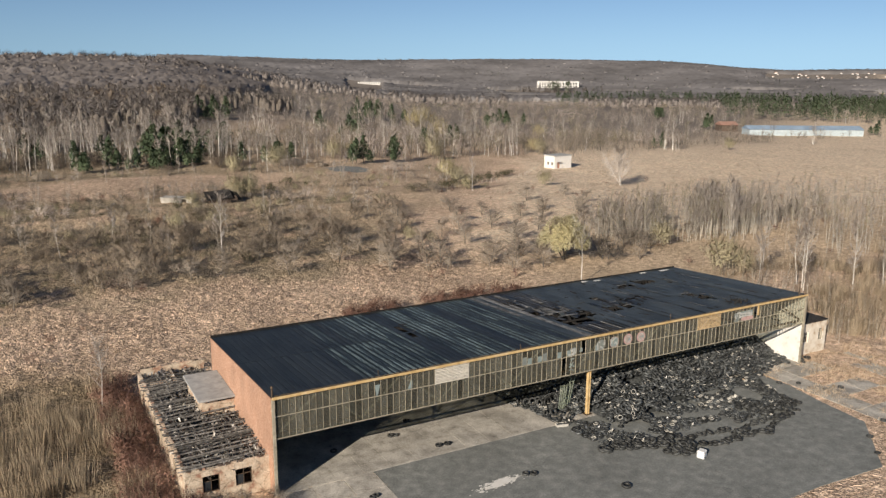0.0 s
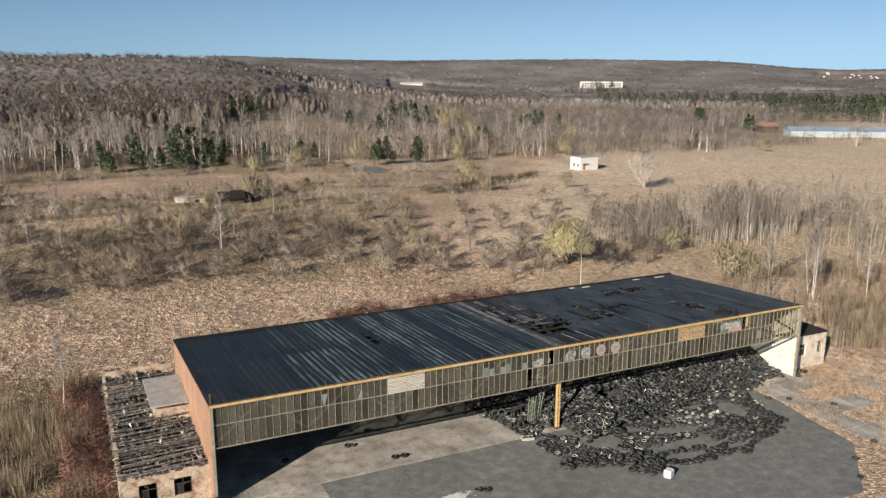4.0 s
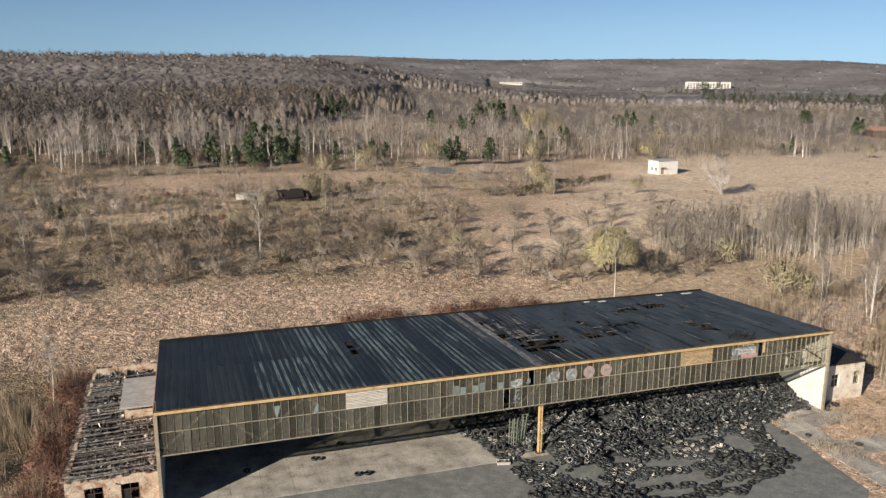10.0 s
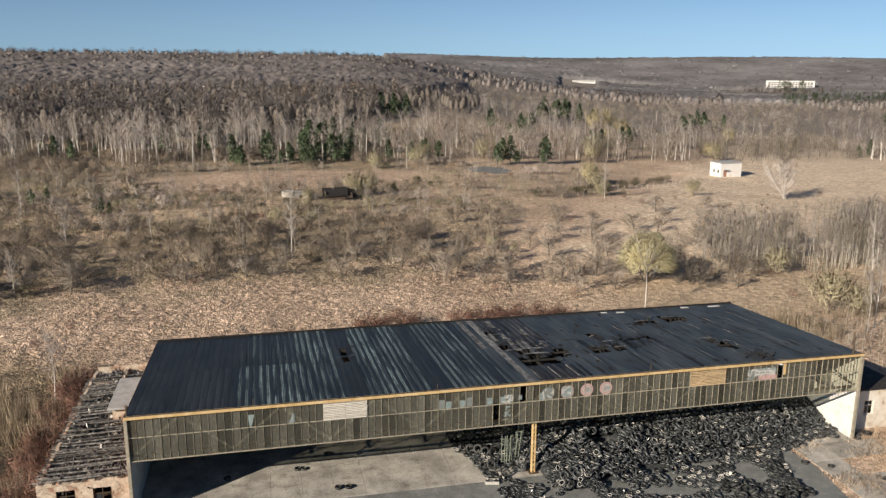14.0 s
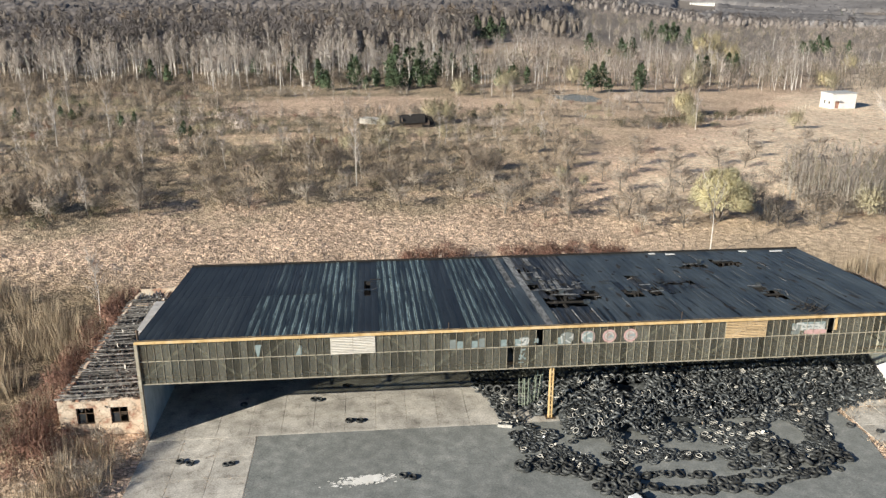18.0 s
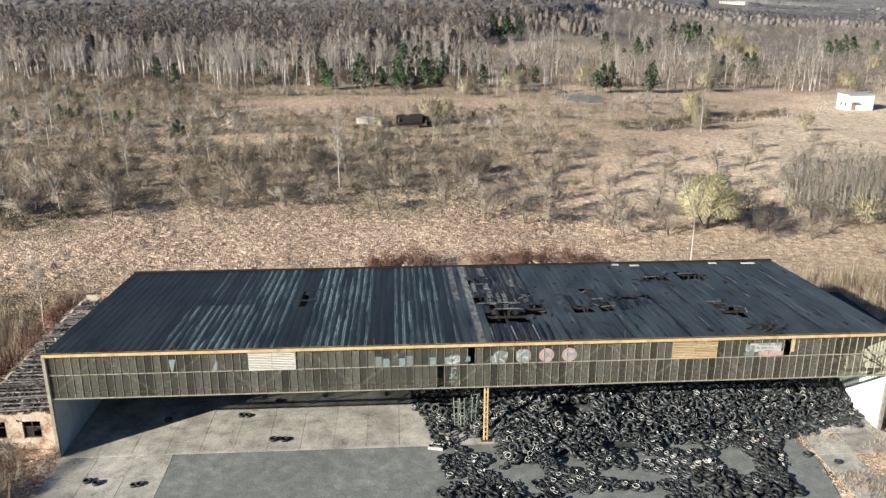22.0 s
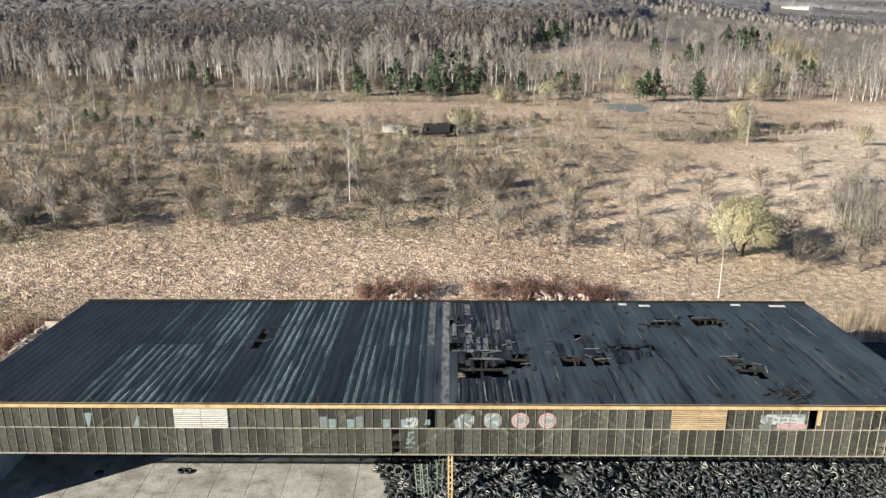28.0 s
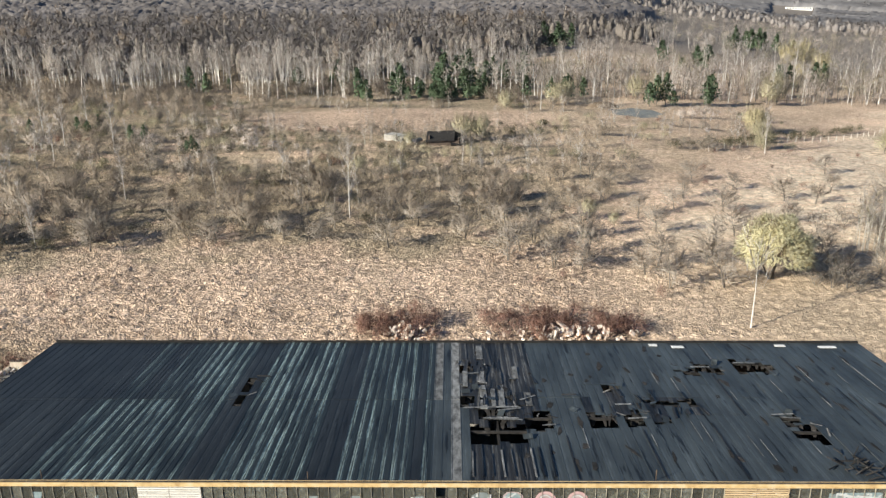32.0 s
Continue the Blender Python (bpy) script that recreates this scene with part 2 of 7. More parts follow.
M_twigg = material("pale_grey_twigs", [(0.3, (0.305, 0.259, 0.212)), (0.7, (0.455, 0.394, 0.331))], scale=0.05, big=(0.03, 0.8, 1.2), vary="island", spread=0.12, coords="World", spec=0.1)
# darker brown carries the shade deep inside a crown
M_inner = material("inner_shade_twigs", [(0.3, (0.125, 0.108, 0.093)), (0.7, (0.235, 0.205, 0.178))], scale=1.2, detail=8, coords="World", spec=0.0, bump=1.0, bump_scale=2.0, bump_d=0.5)
# greyer than M_twigf: haze over the far ridge put into the colour
M_twigd = material("haze_grey_twigs", [(0.3, (0.160, 0.151, 0.149)), (0.7, (0.248, 0.235, 0.232))], scale=0.01, big=(0.004, 0.75, 1.2), vary="island", spread=0.06, coords="World", spec=0.0)
M_brush = material("tan_brush_twigs", [(0.3, (0.30, 0.225, 0.155)), (0.7, (0.48, 0.375, 0.275))], scale=0.1, vary="island", spread=0.14, coords="World", spec=0.1)
M_bramble = material("dark_olive_bramble", [(0.3, (0.075, 0.07, 0.042)), (0.7, (0.16, 0.145, 0.09))], scale=0.1, vary="island", spread=0.14, coords="World", spec=0.1)
M_sallow = material("ochre_sallow_buds", [(0.3, (0.43, 0.36, 0.21)), (0.7, (0.60, 0.52, 0.33))], scale=0.3, vary="island", spread=0.2, coords="World", spec=0.1)
M_moss = material("mossy_olive_twigs", [(0.3, (0.155, 0.145, 0.085)), (0.7, (0.29, 0.265, 0.17))], scale=0.1, vary="island", spread=0.16, coords="World", spec=0.1)
M_thick = material("mauve_brown_thicket_twigs", [(0.3, (0.434, 0.368, 0.319)), (0.7, (0.627, 0.541, 0.479))], scale=0.02, big=(0.012, 0.8, 1.2), vary="island", spread=0.10, coords="World", spec=0.05)
M_tan = material("tan_dead_leaves", [(0.3, (0.24, 0.18, 0.13)), (0.7, (0.36, 0.285, 0.215))], scale=0.03, vary="island", spread=0.12, coords="World", spec=0.05)
M_hay = material("pale_matted_hay", [(0.3, (0.56, 0.445, 0.33)), (0.5, (0.66, 0.535, 0.405)), (0.7, (0.76, 0.63, 0.49))], scale=0.12, rough=0.95, big=(0.03, 0.85, 1.1), vary="island", spread=0.08, coords="World", spec=0.05)
M_rough = material("rough_olive_grass", [(0.3, (0.283, 0.231, 0.174)), (0.5, (0.408, 0.341, 0.258)), (0.7, (0.544, 0.462, 0.358))], scale=0.12, rough=0.95, big=(0.03, 0.8, 1.15), vary="island", spread=0.08, coords="World", spec=0.05)
M_moundshade = material("mound_shade_brown", [(0.3, (0.10, 0.075, 0.052)), (0.7, (0.20, 0.15, 0.105))], scale=0.1, coords="World")
M_bluem = material("pale_blue_sheet_metal", [(0.3, (0.20, 0.28, 0.37)), (0.7, (0.31, 0.40, 0.50))], scale=0.2, coords="World")
M_redroof = material("faded_red_roof", [(0.3, (0.30, 0.16, 0.12)), (0.7, (0.42, 0.26, 0.2))], scale=0.2, coords="World")
M_teal = material("teal_spray_paint", [(0.3, (0.15, 0.195, 0.195)), (0.7, (0.28, 0.34, 0.335))], scale=3, coords="World")
M_pale = material("pale_spray_paint", [(0.3, (0.34, 0.345, 0.33)), (0.7, (0.56, 0.565, 0.54))], scale=3, coords="World")
M_pink = material("pink_spray_paint", [(0.3, (0.42, 0.25, 0.235)), (0.7, (0.56, 0.38, 0.36))], scale=3, coords="World")
M_dimteal = material("dusty_teal_film", [(0.3, (0.12, 0.14, 0.132)), (0.7, (0.24, 0.262, 0.25))], scale=2.0, detail=8, coords="World")
M_dimpink = material("dusty_pink_paint", [(0.3, (0.27, 0.20, 0.185)), (0.7, (0.42, 0.335, 0.315))], scale=2.5, detail=8, coords="World")
M_plain = material("white_plastic", [(0.3, (0.7, 0.7, 0.68)), (0.7, (0.8, 0.8, 0.79))], scale=3, coords="World", rough=0.5)
M_rubble = material("brick_rubble", [(0.36, (0.40, 0.24, 0.17)), (0.46, (0.50, 0.38, 0.30)), (0.58, (0.62, 0.58, 0.53))], scale=0.8, coords="World", vary="island", spread=0.4)
M_gwin = material("dark_window_glass", [(0.3, (0.02, 0.022, 0.025)), (0.7, (0.05, 0.055, 0.06))], scale=1, rough=0.15, spec=0.5)


def add_cracks(m, scale, width, dark, grain):
    """Branching cracks and a fine grain over a paved surface."""
    n, ln = m.node_tree.nodes, m.node_tree.links
    b = n["Principled BSDF"]
    src = b.inputs["Base Color"].links[0].from_socket
    g = n.new("ShaderNodeNewGeometry")
    wob = n.new("ShaderNodeTexNoise")
    wob.inputs["Scale"].default_value, wob.inputs["Detail"].default_value = scale * 2.5, 6.0
    ln.new(g.outputs["Position"], wob.inputs["Vector"])
    off = n.new("ShaderNodeVectorMath")
    off.operation = "MULTIPLY_ADD"
    ln.new(wob.outputs["Color"], off.inputs[0])
    off.inputs[1].default_value = (0.9 / scale, 0.9 / scale, 0.0)
    ln.new(g.outputs["Position"], off.inputs[2])
    vo = n.new("ShaderNodeTexVoronoi")
    vo.feature = "DISTANCE_TO_EDGE"
    vo.inputs["Scale"].default_value = scale
    ln.new(off.outputs[0], vo.inputs["Vector"])
    c = n.new("ShaderNodeMapRange")
    for k, w in zip(("From Min", "From Max", "To Min", "To Max"), (width * 0.3, width, dark, 1.0)):
        c.inputs[k].default_value = w
    ln.new(vo.outputs["Distance"], c.inputs["Value"])
    f = n.new("ShaderNodeTexNoise")
    f.inputs["Scale"].default_value, f.inputs["Detail"].default_value = 7.0, 8.0
    ln.new(g.outputs["Position"], f.inputs["Vector"])
    r = n.new("ShaderNodeMapRange")
    for k, w in zip(("From Min", "From Max", "To Min", "To Max"), (0.3, 0.7, 1 - grain, 1 + grain)):
        r.inputs[k].default_value = w
    ln.new(f.outputs["Fac"], r.inputs["Value"])
    q = n.new("ShaderNodeMath")
    q.operation = "MULTIPLY"
    ln.new(c.outputs["Result"], q.inputs[0])
    ln.new(r.outputs["Result"], q.inputs[1])
    sc = n.new("ShaderNodeVectorMath")
    sc.operation = "SCALE"
    ln.new(src, sc.inputs[0])
    ln.new(q.outputs[0], sc.inputs["Scale"])
    ln.new(sc.outputs[0], b.inputs["Base Color"])


add_cracks(M_conc, 0.30, 0.012, 0.74, 0.24)
add_cracks(M_asph, 0.12, 0.007, 0.82, 0.22)
add_cracks(M_plas, 0.55, 0.030, 0.60, 0.18)


def ground_zones():
    """Under the scrub the grass turns olive-grey, and under the far woods it is leaf litter."""
    nt = M_ground.node_tree
    n, ln = nt.nodes, nt.links
    b = n["Principled BSDF"]
    src = b.inputs["Base Color"].links[0].from_socket
    g = n.new("ShaderNodeNewGeometry")
    sep = n.new("ShaderNodeSeparateXYZ")
    ln.new(g.outputs["Position"], sep.inputs[0])

    def math_(op, a, b2):
        m = n.new("ShaderNodeMath")
        m.operation = op
        for k, q in enumerate((a, b2)):
            if isinstance(q, (int, float)):
                m.inputs[k].default_value = q
            else:
                ln.new(q, m.inputs[k])
        return m.outputs[0]

    def ease(v, a, b2):
        m = n.new("ShaderNodeMapRange")
        m.interpolation_type = "SMOOTHSTEP"
        m.inputs["From Min"].default_value, m.inputs["From Max"].default_value = a, b2
        ln.new(v, m.inputs["Value"])
        return m.outputs["Result"]

    def noise_(scale, detail):
        q = n.new("ShaderNodeTexNoise")
        q.inputs["Scale"].default_value, q.inputs["Detail"].default_value = scale, detail
        ln.new(g.outputs["Position"], q.inputs["Vector"])
        return q.outputs["Fac"]

    edge = math_("MAXIMUM", math_("MINIMUM", 66.0, math_("ADD", math_("MULTIPLY", sep.outputs["X"], 0.42), 72.0)), math_("ADD", math_("MULTIPLY", sep.outputs["X"], 1.25), 17.0))
    d = math_("ADD", math_("SUBTRACT", sep.outputs["Y"], edge), math_("MULTIPLY", math_("SUBTRACT", noise_(0.06, 4), 0.5), 60.0))
    scrubby = math_("MULTIPLY", ease(d, -6, 9), ease(noise_(0.11, 5), 0.30, 0.50))
    east = ease(sep.outputs["X"], 25, 115)
    cx = math_("DIVIDE", math_("SUBTRACT", sep.outputs["X"], 18.0), 50.0)
    cy = math_("DIVIDE", math_("SUBTRACT", sep.outputs["Y"], 188.0), 25.0)
    open_ = ease(math_("ADD", math_("MULTIPLY", cx, cx), math_("MULTIPLY", cy, cy)), 0.5, 1.2)
    scrubby = math_("MULTIPLY", scrubby, open_)
    scrubby = math_("MULTIPLY", scrubby, math_("SUBTRACT", 1.0, math_("MULTIPLY", east, 0.65)))
    hay = math_("MULTIPLY", math_("MULTIPLY", ease(math_("MULTIPLY", d, -1.0), 2, 30), ease(sep.outputs["Y"], 52, 90)), ease(noise_(0.5, 8), 0.30, 0.62))
    ln_ = n.new("ShaderNodeVectorMath")
    ln_.operation = "LENGTH"
    ln.new(g.outputs["Position"], ln_.inputs[0])
    woods = math_("MULTIPLY", ease(ln_.outputs["Value"], 300, 560), ease(noise_(0.006, 4), 0.20, 0.36))
    woods = math_("MULTIPLY", woods, ease(math_("SUBTRACT", sep.outputs["Y"], math_("MULTIPLY", sep.outputs["X"], 0.6)), 0, 140))
    # matted tussocks; cracks between them darkened in colour, for shade and old thatch
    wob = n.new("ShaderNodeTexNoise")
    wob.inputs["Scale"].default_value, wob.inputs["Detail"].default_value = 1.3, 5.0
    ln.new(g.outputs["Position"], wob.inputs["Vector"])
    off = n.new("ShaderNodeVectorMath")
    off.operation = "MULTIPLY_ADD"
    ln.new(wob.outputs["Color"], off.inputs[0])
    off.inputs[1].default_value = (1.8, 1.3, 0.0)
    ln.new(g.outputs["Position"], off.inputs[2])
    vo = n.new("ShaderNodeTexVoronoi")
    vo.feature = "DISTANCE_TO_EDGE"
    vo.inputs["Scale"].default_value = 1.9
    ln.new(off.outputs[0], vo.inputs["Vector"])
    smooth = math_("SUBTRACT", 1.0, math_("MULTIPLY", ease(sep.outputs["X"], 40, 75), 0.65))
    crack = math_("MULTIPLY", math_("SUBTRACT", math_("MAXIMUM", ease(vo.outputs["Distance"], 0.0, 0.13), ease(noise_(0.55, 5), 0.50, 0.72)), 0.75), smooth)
    # combed strands
    mp = n.new("ShaderNodeMapping")
    mp.inputs["Scale"].default_value, mp.inputs["Rotation"].default_value = (1.1, 6.5, 1.0), (0, 0, 0.25)
    ln.new(off.outputs[0], mp.inputs["Vector"])
    strand = n.new("ShaderNodeTexNoise")
    strand.inputs["Scale"].default_value, strand.inputs["Detail"].default_value = 1.0, 6.0
    ln.new(mp.outputs[0], strand.inputs["Vector"])
    strands = math_("MULTIPLY", math_("SUBTRACT", ease(strand.outputs["Fac"], 0.34, 0.66), 0.5), 0.30)
    bp = n.new("ShaderNodeBump")
    bp.inputs["Strength"].default_value, bp.inputs["Distance"].default_value = 0.9, 0.16
    ln.new(math_("MULTIPLY", ease(vo.outputs["Distance"], 0.0, 0.34), smooth), bp.inputs["Height"])
    ln.new(b.inputs["Normal"].links[0].from_socket, bp.inputs["Normal"])
    ln.new(bp.outputs["Normal"], b.inputs["Normal"])
    rank = math_("MULTIPLY", ease(math_("MULTIPLY", sep.outputs["X"], -1.0), 6, 13), ease(math_("ADD", math_("MULTIPLY", sep.outputs["Y"], -1.0), math_("MULTIPLY", noise_(0.12, 5), 30.0)), -34, -14))
    dull = math_("MULTIPLY", math_("MULTIPLY", ease(sep.outputs["X"], 40, 78), ease(sep.outputs["Y"], 26, 40)), math_("SUBTRACT", 0.6, math_("MULTIPLY", ease(sep.outputs["Y"], 58, 92), 0.6)))
    for mask, col in ((dull, (0.47, 0.375, 0.258, 1)), (rank, (0.30, 0.232, 0.155, 1)), (hay, (0.73, 0.60, 0.45, 1)), (scrubby, (0.375, 0.300, 0.212, 1)), (woods, (0.25, 0.218, 0.19, 1))):
        mx = n.new("ShaderNodeMix")
        mx.data_type = "RGBA"
        ln.new(mask, mx.inputs["Factor"])
        ln.new(src, mx.inputs[6])
        mx.inputs[7].default_value = col
        src = mx.outputs[2]
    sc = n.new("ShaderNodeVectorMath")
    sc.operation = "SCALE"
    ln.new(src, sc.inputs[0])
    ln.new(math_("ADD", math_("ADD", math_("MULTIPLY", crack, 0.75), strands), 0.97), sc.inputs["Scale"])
    sc2 = n.new("ShaderNodeVectorMath")
    sc2.operation = "SCALE"
    ln.new(sc.outputs[0], sc2.inputs[0])
    ln.new(math_("ADD", math_("MULTIPLY", ease(noise_(0.9, 9), 0.32, 0.68), 0.42), 0.79), sc2.inputs["Scale"])
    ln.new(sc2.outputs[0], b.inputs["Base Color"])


ground_zones()


def streaks(m, first, cols, cut):
    """Colours a sheet by long ragged streaks. first: lowest and highest share of pale streaks, cols: dark and pale tone, cut: share of black cracks."""
    nt = m.node_tree
    n, ln = nt.nodes, nt.links
    b = n["Principled BSDF"]
    geo = n.new("ShaderNodeNewGeometry")
    rnd = n.new("ShaderNodeObjectInfo").outputs["Random"]

    def noise_(stretch, scale, detail):
        mp = n.new("ShaderNodeMapping")
        mp.inputs["Scale"].default_value = stretch
        ln.new(geo.outputs["Position"], mp.inputs["Vector"])
        q = n.new("ShaderNodeTexNoise")
        q.inputs["Scale"].default_value, q.inputs["Detail"].default_value, q.inputs["Roughness"].default_value = scale, detail, 0.6
        ln.new(mp.outputs[0], q.inputs["Vector"])
        return q.outputs["Fac"]

    def mr(v, a, b2, c, d):
        q = n.new("ShaderNodeMapRange")
        for k, w in zip(("From Min", "From Max", "To Min", "To Max"), (a, b2, c, d)):
            q.inputs[k].default_value = w
        ln.new(v, q.inputs["Value"])
        return q.outputs["Result"]

    def mul(a, b2):
        q = n.new("ShaderNodeMath")
        q.operation = "MULTIPLY"
        ln.new(a, q.inputs[0])
        ln.new(b2, q.inputs[1])
        return q.outputs[0]

    # two pale bands on every sheet, parted by its dark seam, their edges wandering
    tc = n.new("ShaderNodeTexCoord")
    sep = n.new("ShaderNodeSeparateXYZ")
    ln.new(tc.outputs["Object"], sep.inputs[0])
    u = n.new("ShaderNodeMath")
    u.operation = "MULTIPLY_ADD"
    ln.new(sep.outputs["X"], u.inputs[0])
    u.inputs[1].default_value = 1 / 0.599
    ln.new(mr(noise_((3.0, 0.16, 1), 1.0, 5), 0.3, 0.7, -0.13, 0.13), u.inputs[2])
    bands = ramp_node(nt, [(p, (q, q, q)) for p, q in ((0.0, 0.0), (0.07, 0.0), (0.13, 1.0), (0.31, 0.9), (0.36, 0.05), (0.41, 0.05), (0.46, 0.75), (0.60, 0.65), (0.68, 0.0), (1.0, 0.0))])
    ln.new(u.outputs[0], bands.inputs["Fac"])
    line = bands.outputs["Color"]
    broken = mr(noise_((3.0, 0.14, 1), 1.0, 6), 0.40, 0.54, 0.06, 1.0)
    fine = mr(noise_((14.0, 2.5, 1), 1.0, 6), 0.38, 0.58, 0.3, 1.05)
    k = mul(mul(mul(line, broken), fine), mr(rnd, 0.0, 1.0, *first))
    mx = n.new("ShaderNodeMix")
    mx.data_type = "RGBA"
    ln.new(k, mx.inputs["Factor"])
    mx.inputs[6].default_value, mx.inputs[7].default_value = (*cols[0], 1), (*cols[1], 1)
    sc = n.new("ShaderNodeVectorMath")
    sc.operation = "SCALE"
    ln.new(mx.outputs[2], sc.inputs[0])
    crack = mr(noise_((3.0, 0.22, 1), 1.0, 5), cut, cut + 0.04, 0.2, 1.0)
    ln.new(mul(crack, mr(noise_((0.5, 0.15, 1), 1.0, 4), 0.35, 0.65, 0.65, 1.4)), sc.inputs["Scale"])
    ln.new(sc.outputs[0], b.inputs["Base Color"])
    return m


def sheet_base(name):
    return material(name, [(0.3, (0.02, 0.022, 0.026)), (0.7, (0.05, 0.055, 0.06))], scale=1.0, rough=0.55, stretch=(2.5, 0.3, 1), bump=0.35, bump_scale=5, coords="World", spec=0.42)


M_roofl = streaks(sheet_base("weathered_grey_sheet"), (0.7, 1.1), ((0.014, 0.019, 0.020), (0.275, 0.352, 0.335)), 0.34)
M_roofm = streaks(sheet_base("half_worn_sheet"), (0.25, 0.85), ((0.014, 0.018, 0.019), (0.252, 0.315, 0.30)), 0.34)
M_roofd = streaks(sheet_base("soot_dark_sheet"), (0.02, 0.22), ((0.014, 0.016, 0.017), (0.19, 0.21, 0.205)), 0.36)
M_roof = streaks(sheet_base("charred_bitumen_sheet"), (0.05, 0.6), ((0.040, 0.047, 0.049), (0.115, 0.130, 0.133)), 0.355)
M_burnt = streaks(sheet_base("burnt_ragged_sheet"), (0.2, 0.8), ((0.018, 0.017, 0.016), (0.22, 0.205, 0.18)), 0.43)


def glass_material(name, film):
    """Wired glass under years of dust: mostly a dusty film, partly clear."""
    m = material(name, [(0.3, (0.072, 0.069, 0.056)), (0.52, (0.138, 0.133, 0.110)), (0.64, (0.235, 0.228, 0.196)), (0.74, (0.46, 0.45, 0.41))], scale=5.0, detail=10, rough=0.35,
                 big=(0.15, 0.85, 1.15), vary="object", spread=0.5, coords="World", spec=0.4)
    nt = m.node_tree
    b, o = nt.nodes["Principled BSDF"], nt.nodes["Material Output"]
    tr = nt.nodes.new("ShaderNodeBsdfTransparent")
    tr.inputs["Color"].default_value = (0.90, 0.91, 0.84, 1)
    mix = nt.nodes.new("ShaderNodeMixShader")
    mix.inputs["Fac"].default_value = film
    nt.links.new(tr.outputs[0], mix.inputs[1])
    nt.links.new(b.outputs[0], mix.inputs[2])
    nt.links.new(mix.outputs[0], o.inputs["Surface"])
    return m


M_glass = glass_material("dusty_wired_glass", 0.46)
M_clear = glass_material("cleaner_wired_glass", 0.26)

# ---------------------------------------------------------------- mesh helpers


def box(bm, x0, x1, y0, y1, z0, z1, bevel=0.0):
    r = bmesh.ops.create_cube(bm, size=1.0)
    m = Matrix.Translation(((x0 + x1) / 2, (y0 + y1) / 2, (z0 + z1) / 2)) @ Matrix.Diagonal((x1 - x0, y1 - y0, z1 - z0, 1))
    bmesh.ops.transform(bm, matrix=m, verts=r["verts"])
    if bevel:
        es = list({e for v in r["verts"] for e in v.link_edges})
        bmesh.ops.bevel(bm, geom=es, offset=bevel, segments=1, affect="EDGES")


def beam(bm, a, b, w, h=None):
    """A bar of section w by h from a to b."""
    a, b = Vector(a), Vector(b)
    d = b - a
    r = bmesh.ops.create_cube(bm, size=1.0)
    q = d.to_track_quat("Z", "Y").to_matrix().to_4x4()
    bmesh.ops.transform(bm, matrix=Matrix.Translation((a + b) / 2) @ q @ Matrix.Diagonal((w, h or w, d.length, 1)), verts=r["verts"])


def mesh_of(name, bm, mat):
    me = bpy.data.meshes.new(name)
    bm.to_mesh(me)
    bm.free()
    me.materials.append(mat)
    return me


def boxes_mesh(name, mat, *dims, bevel=0.0):
    bm = bmesh.new()
    for d in dims:
        box(bm, *d, bevel=bevel)
    return mesh_of(name, bm, mat)


def put(name, me, parent=None, at=None, label=""):
    ob = new(name, me)
    if parent is not None:
        ob.parent = parent
    if at is not None:
        ob.matrix_basis = at if isinstance(at, Matrix) else Matrix.Translation(at)
    return tagged(ob, label)


def part(name, bm, mat, parent, label=""):
    return put(name, mesh_of(name, bm, mat), parent, None, label)


def thing(name, label, category, group="", kind="", at=(0, 0, 0)):
    ob = new(name)
    ob.empty_display_size = 0.3
    ob.location = at
    return tagged(ob, label, category, group, kind)


def np_mesh(name, v, f, mats, mi=None, smooth=False, nrm=None):
    """A triangle mesh from arrays."""
    me = bpy.data.meshes.new(name)
    v, f = np.asarray(v, np.float32), np.asarray(f, np.int32)
    me.vertices.add(len(v))
    me.vertices.foreach_set("co", v.ravel())
    me.loops.add(f.size)
    me.loops.foreach_set("vertex_index", f.ravel())
    me.polygons.add(len(f))
    me.polygons.foreach_set("loop_start", np.arange(0, f.size, f.shape[1], dtype=np.int32))
    me.polygons.foreach_set("loop_total", np.full(len(f), f.shape[1], np.int32))
    for m in mats:
        me.materials.append(m)
    if mi is not None:
        me.polygons.foreach_set("material_index", np.asarray(mi, np.int32))
    me.update(calc_edges=True)
    if smooth:
        me.polygons.foreach_set("use_smooth", np.ones(len(f), bool))
    if nrm is not None:
        me.attributes.new("custom_normal", "FLOAT_VECTOR", "POINT").data.foreach_set("vector", np.asarray(nrm, np.float32).ravel())
    return me


rng = np.random.default_rng(7)


def sstep(v, a, b):
    t = np.clip((np.asarray(v, float) - a) / (b - a), 0, 1)
    return t * t * (3 - 2 * t)


def lattice(i, j, seed):
    h = (i.astype(np.int64) * 374761393 + j.astype(np.int64) * 668265263 + seed * 974711) & 0x7FFFFFFF
    h = ((h ^ (h >> 13)) * 1274126177) & 0x7FFFFFFF
    return ((h ^ (h >> 16)) & 0xFFFF) / 65535.0


def vnoise(x, y, seed=0):
    """Smooth random values from -1 to 1 on a lattice of one metre."""
    i, j = np.floor(x), np.floor(y)
    u, w = x - i, y - j
    u, w = u * u * (3 - 2 * u), w * w * (3 - 2 * w)
    a, b, c, d = lattice(i, j, seed), lattice(i + 1, j, seed), lattice(i, j + 1, seed), lattice(i + 1, j + 1, seed)
    return 2 * ((a * (1 - u) + b * u) * (1 - w) + (c * (1 - u) + d * u) * w) - 1


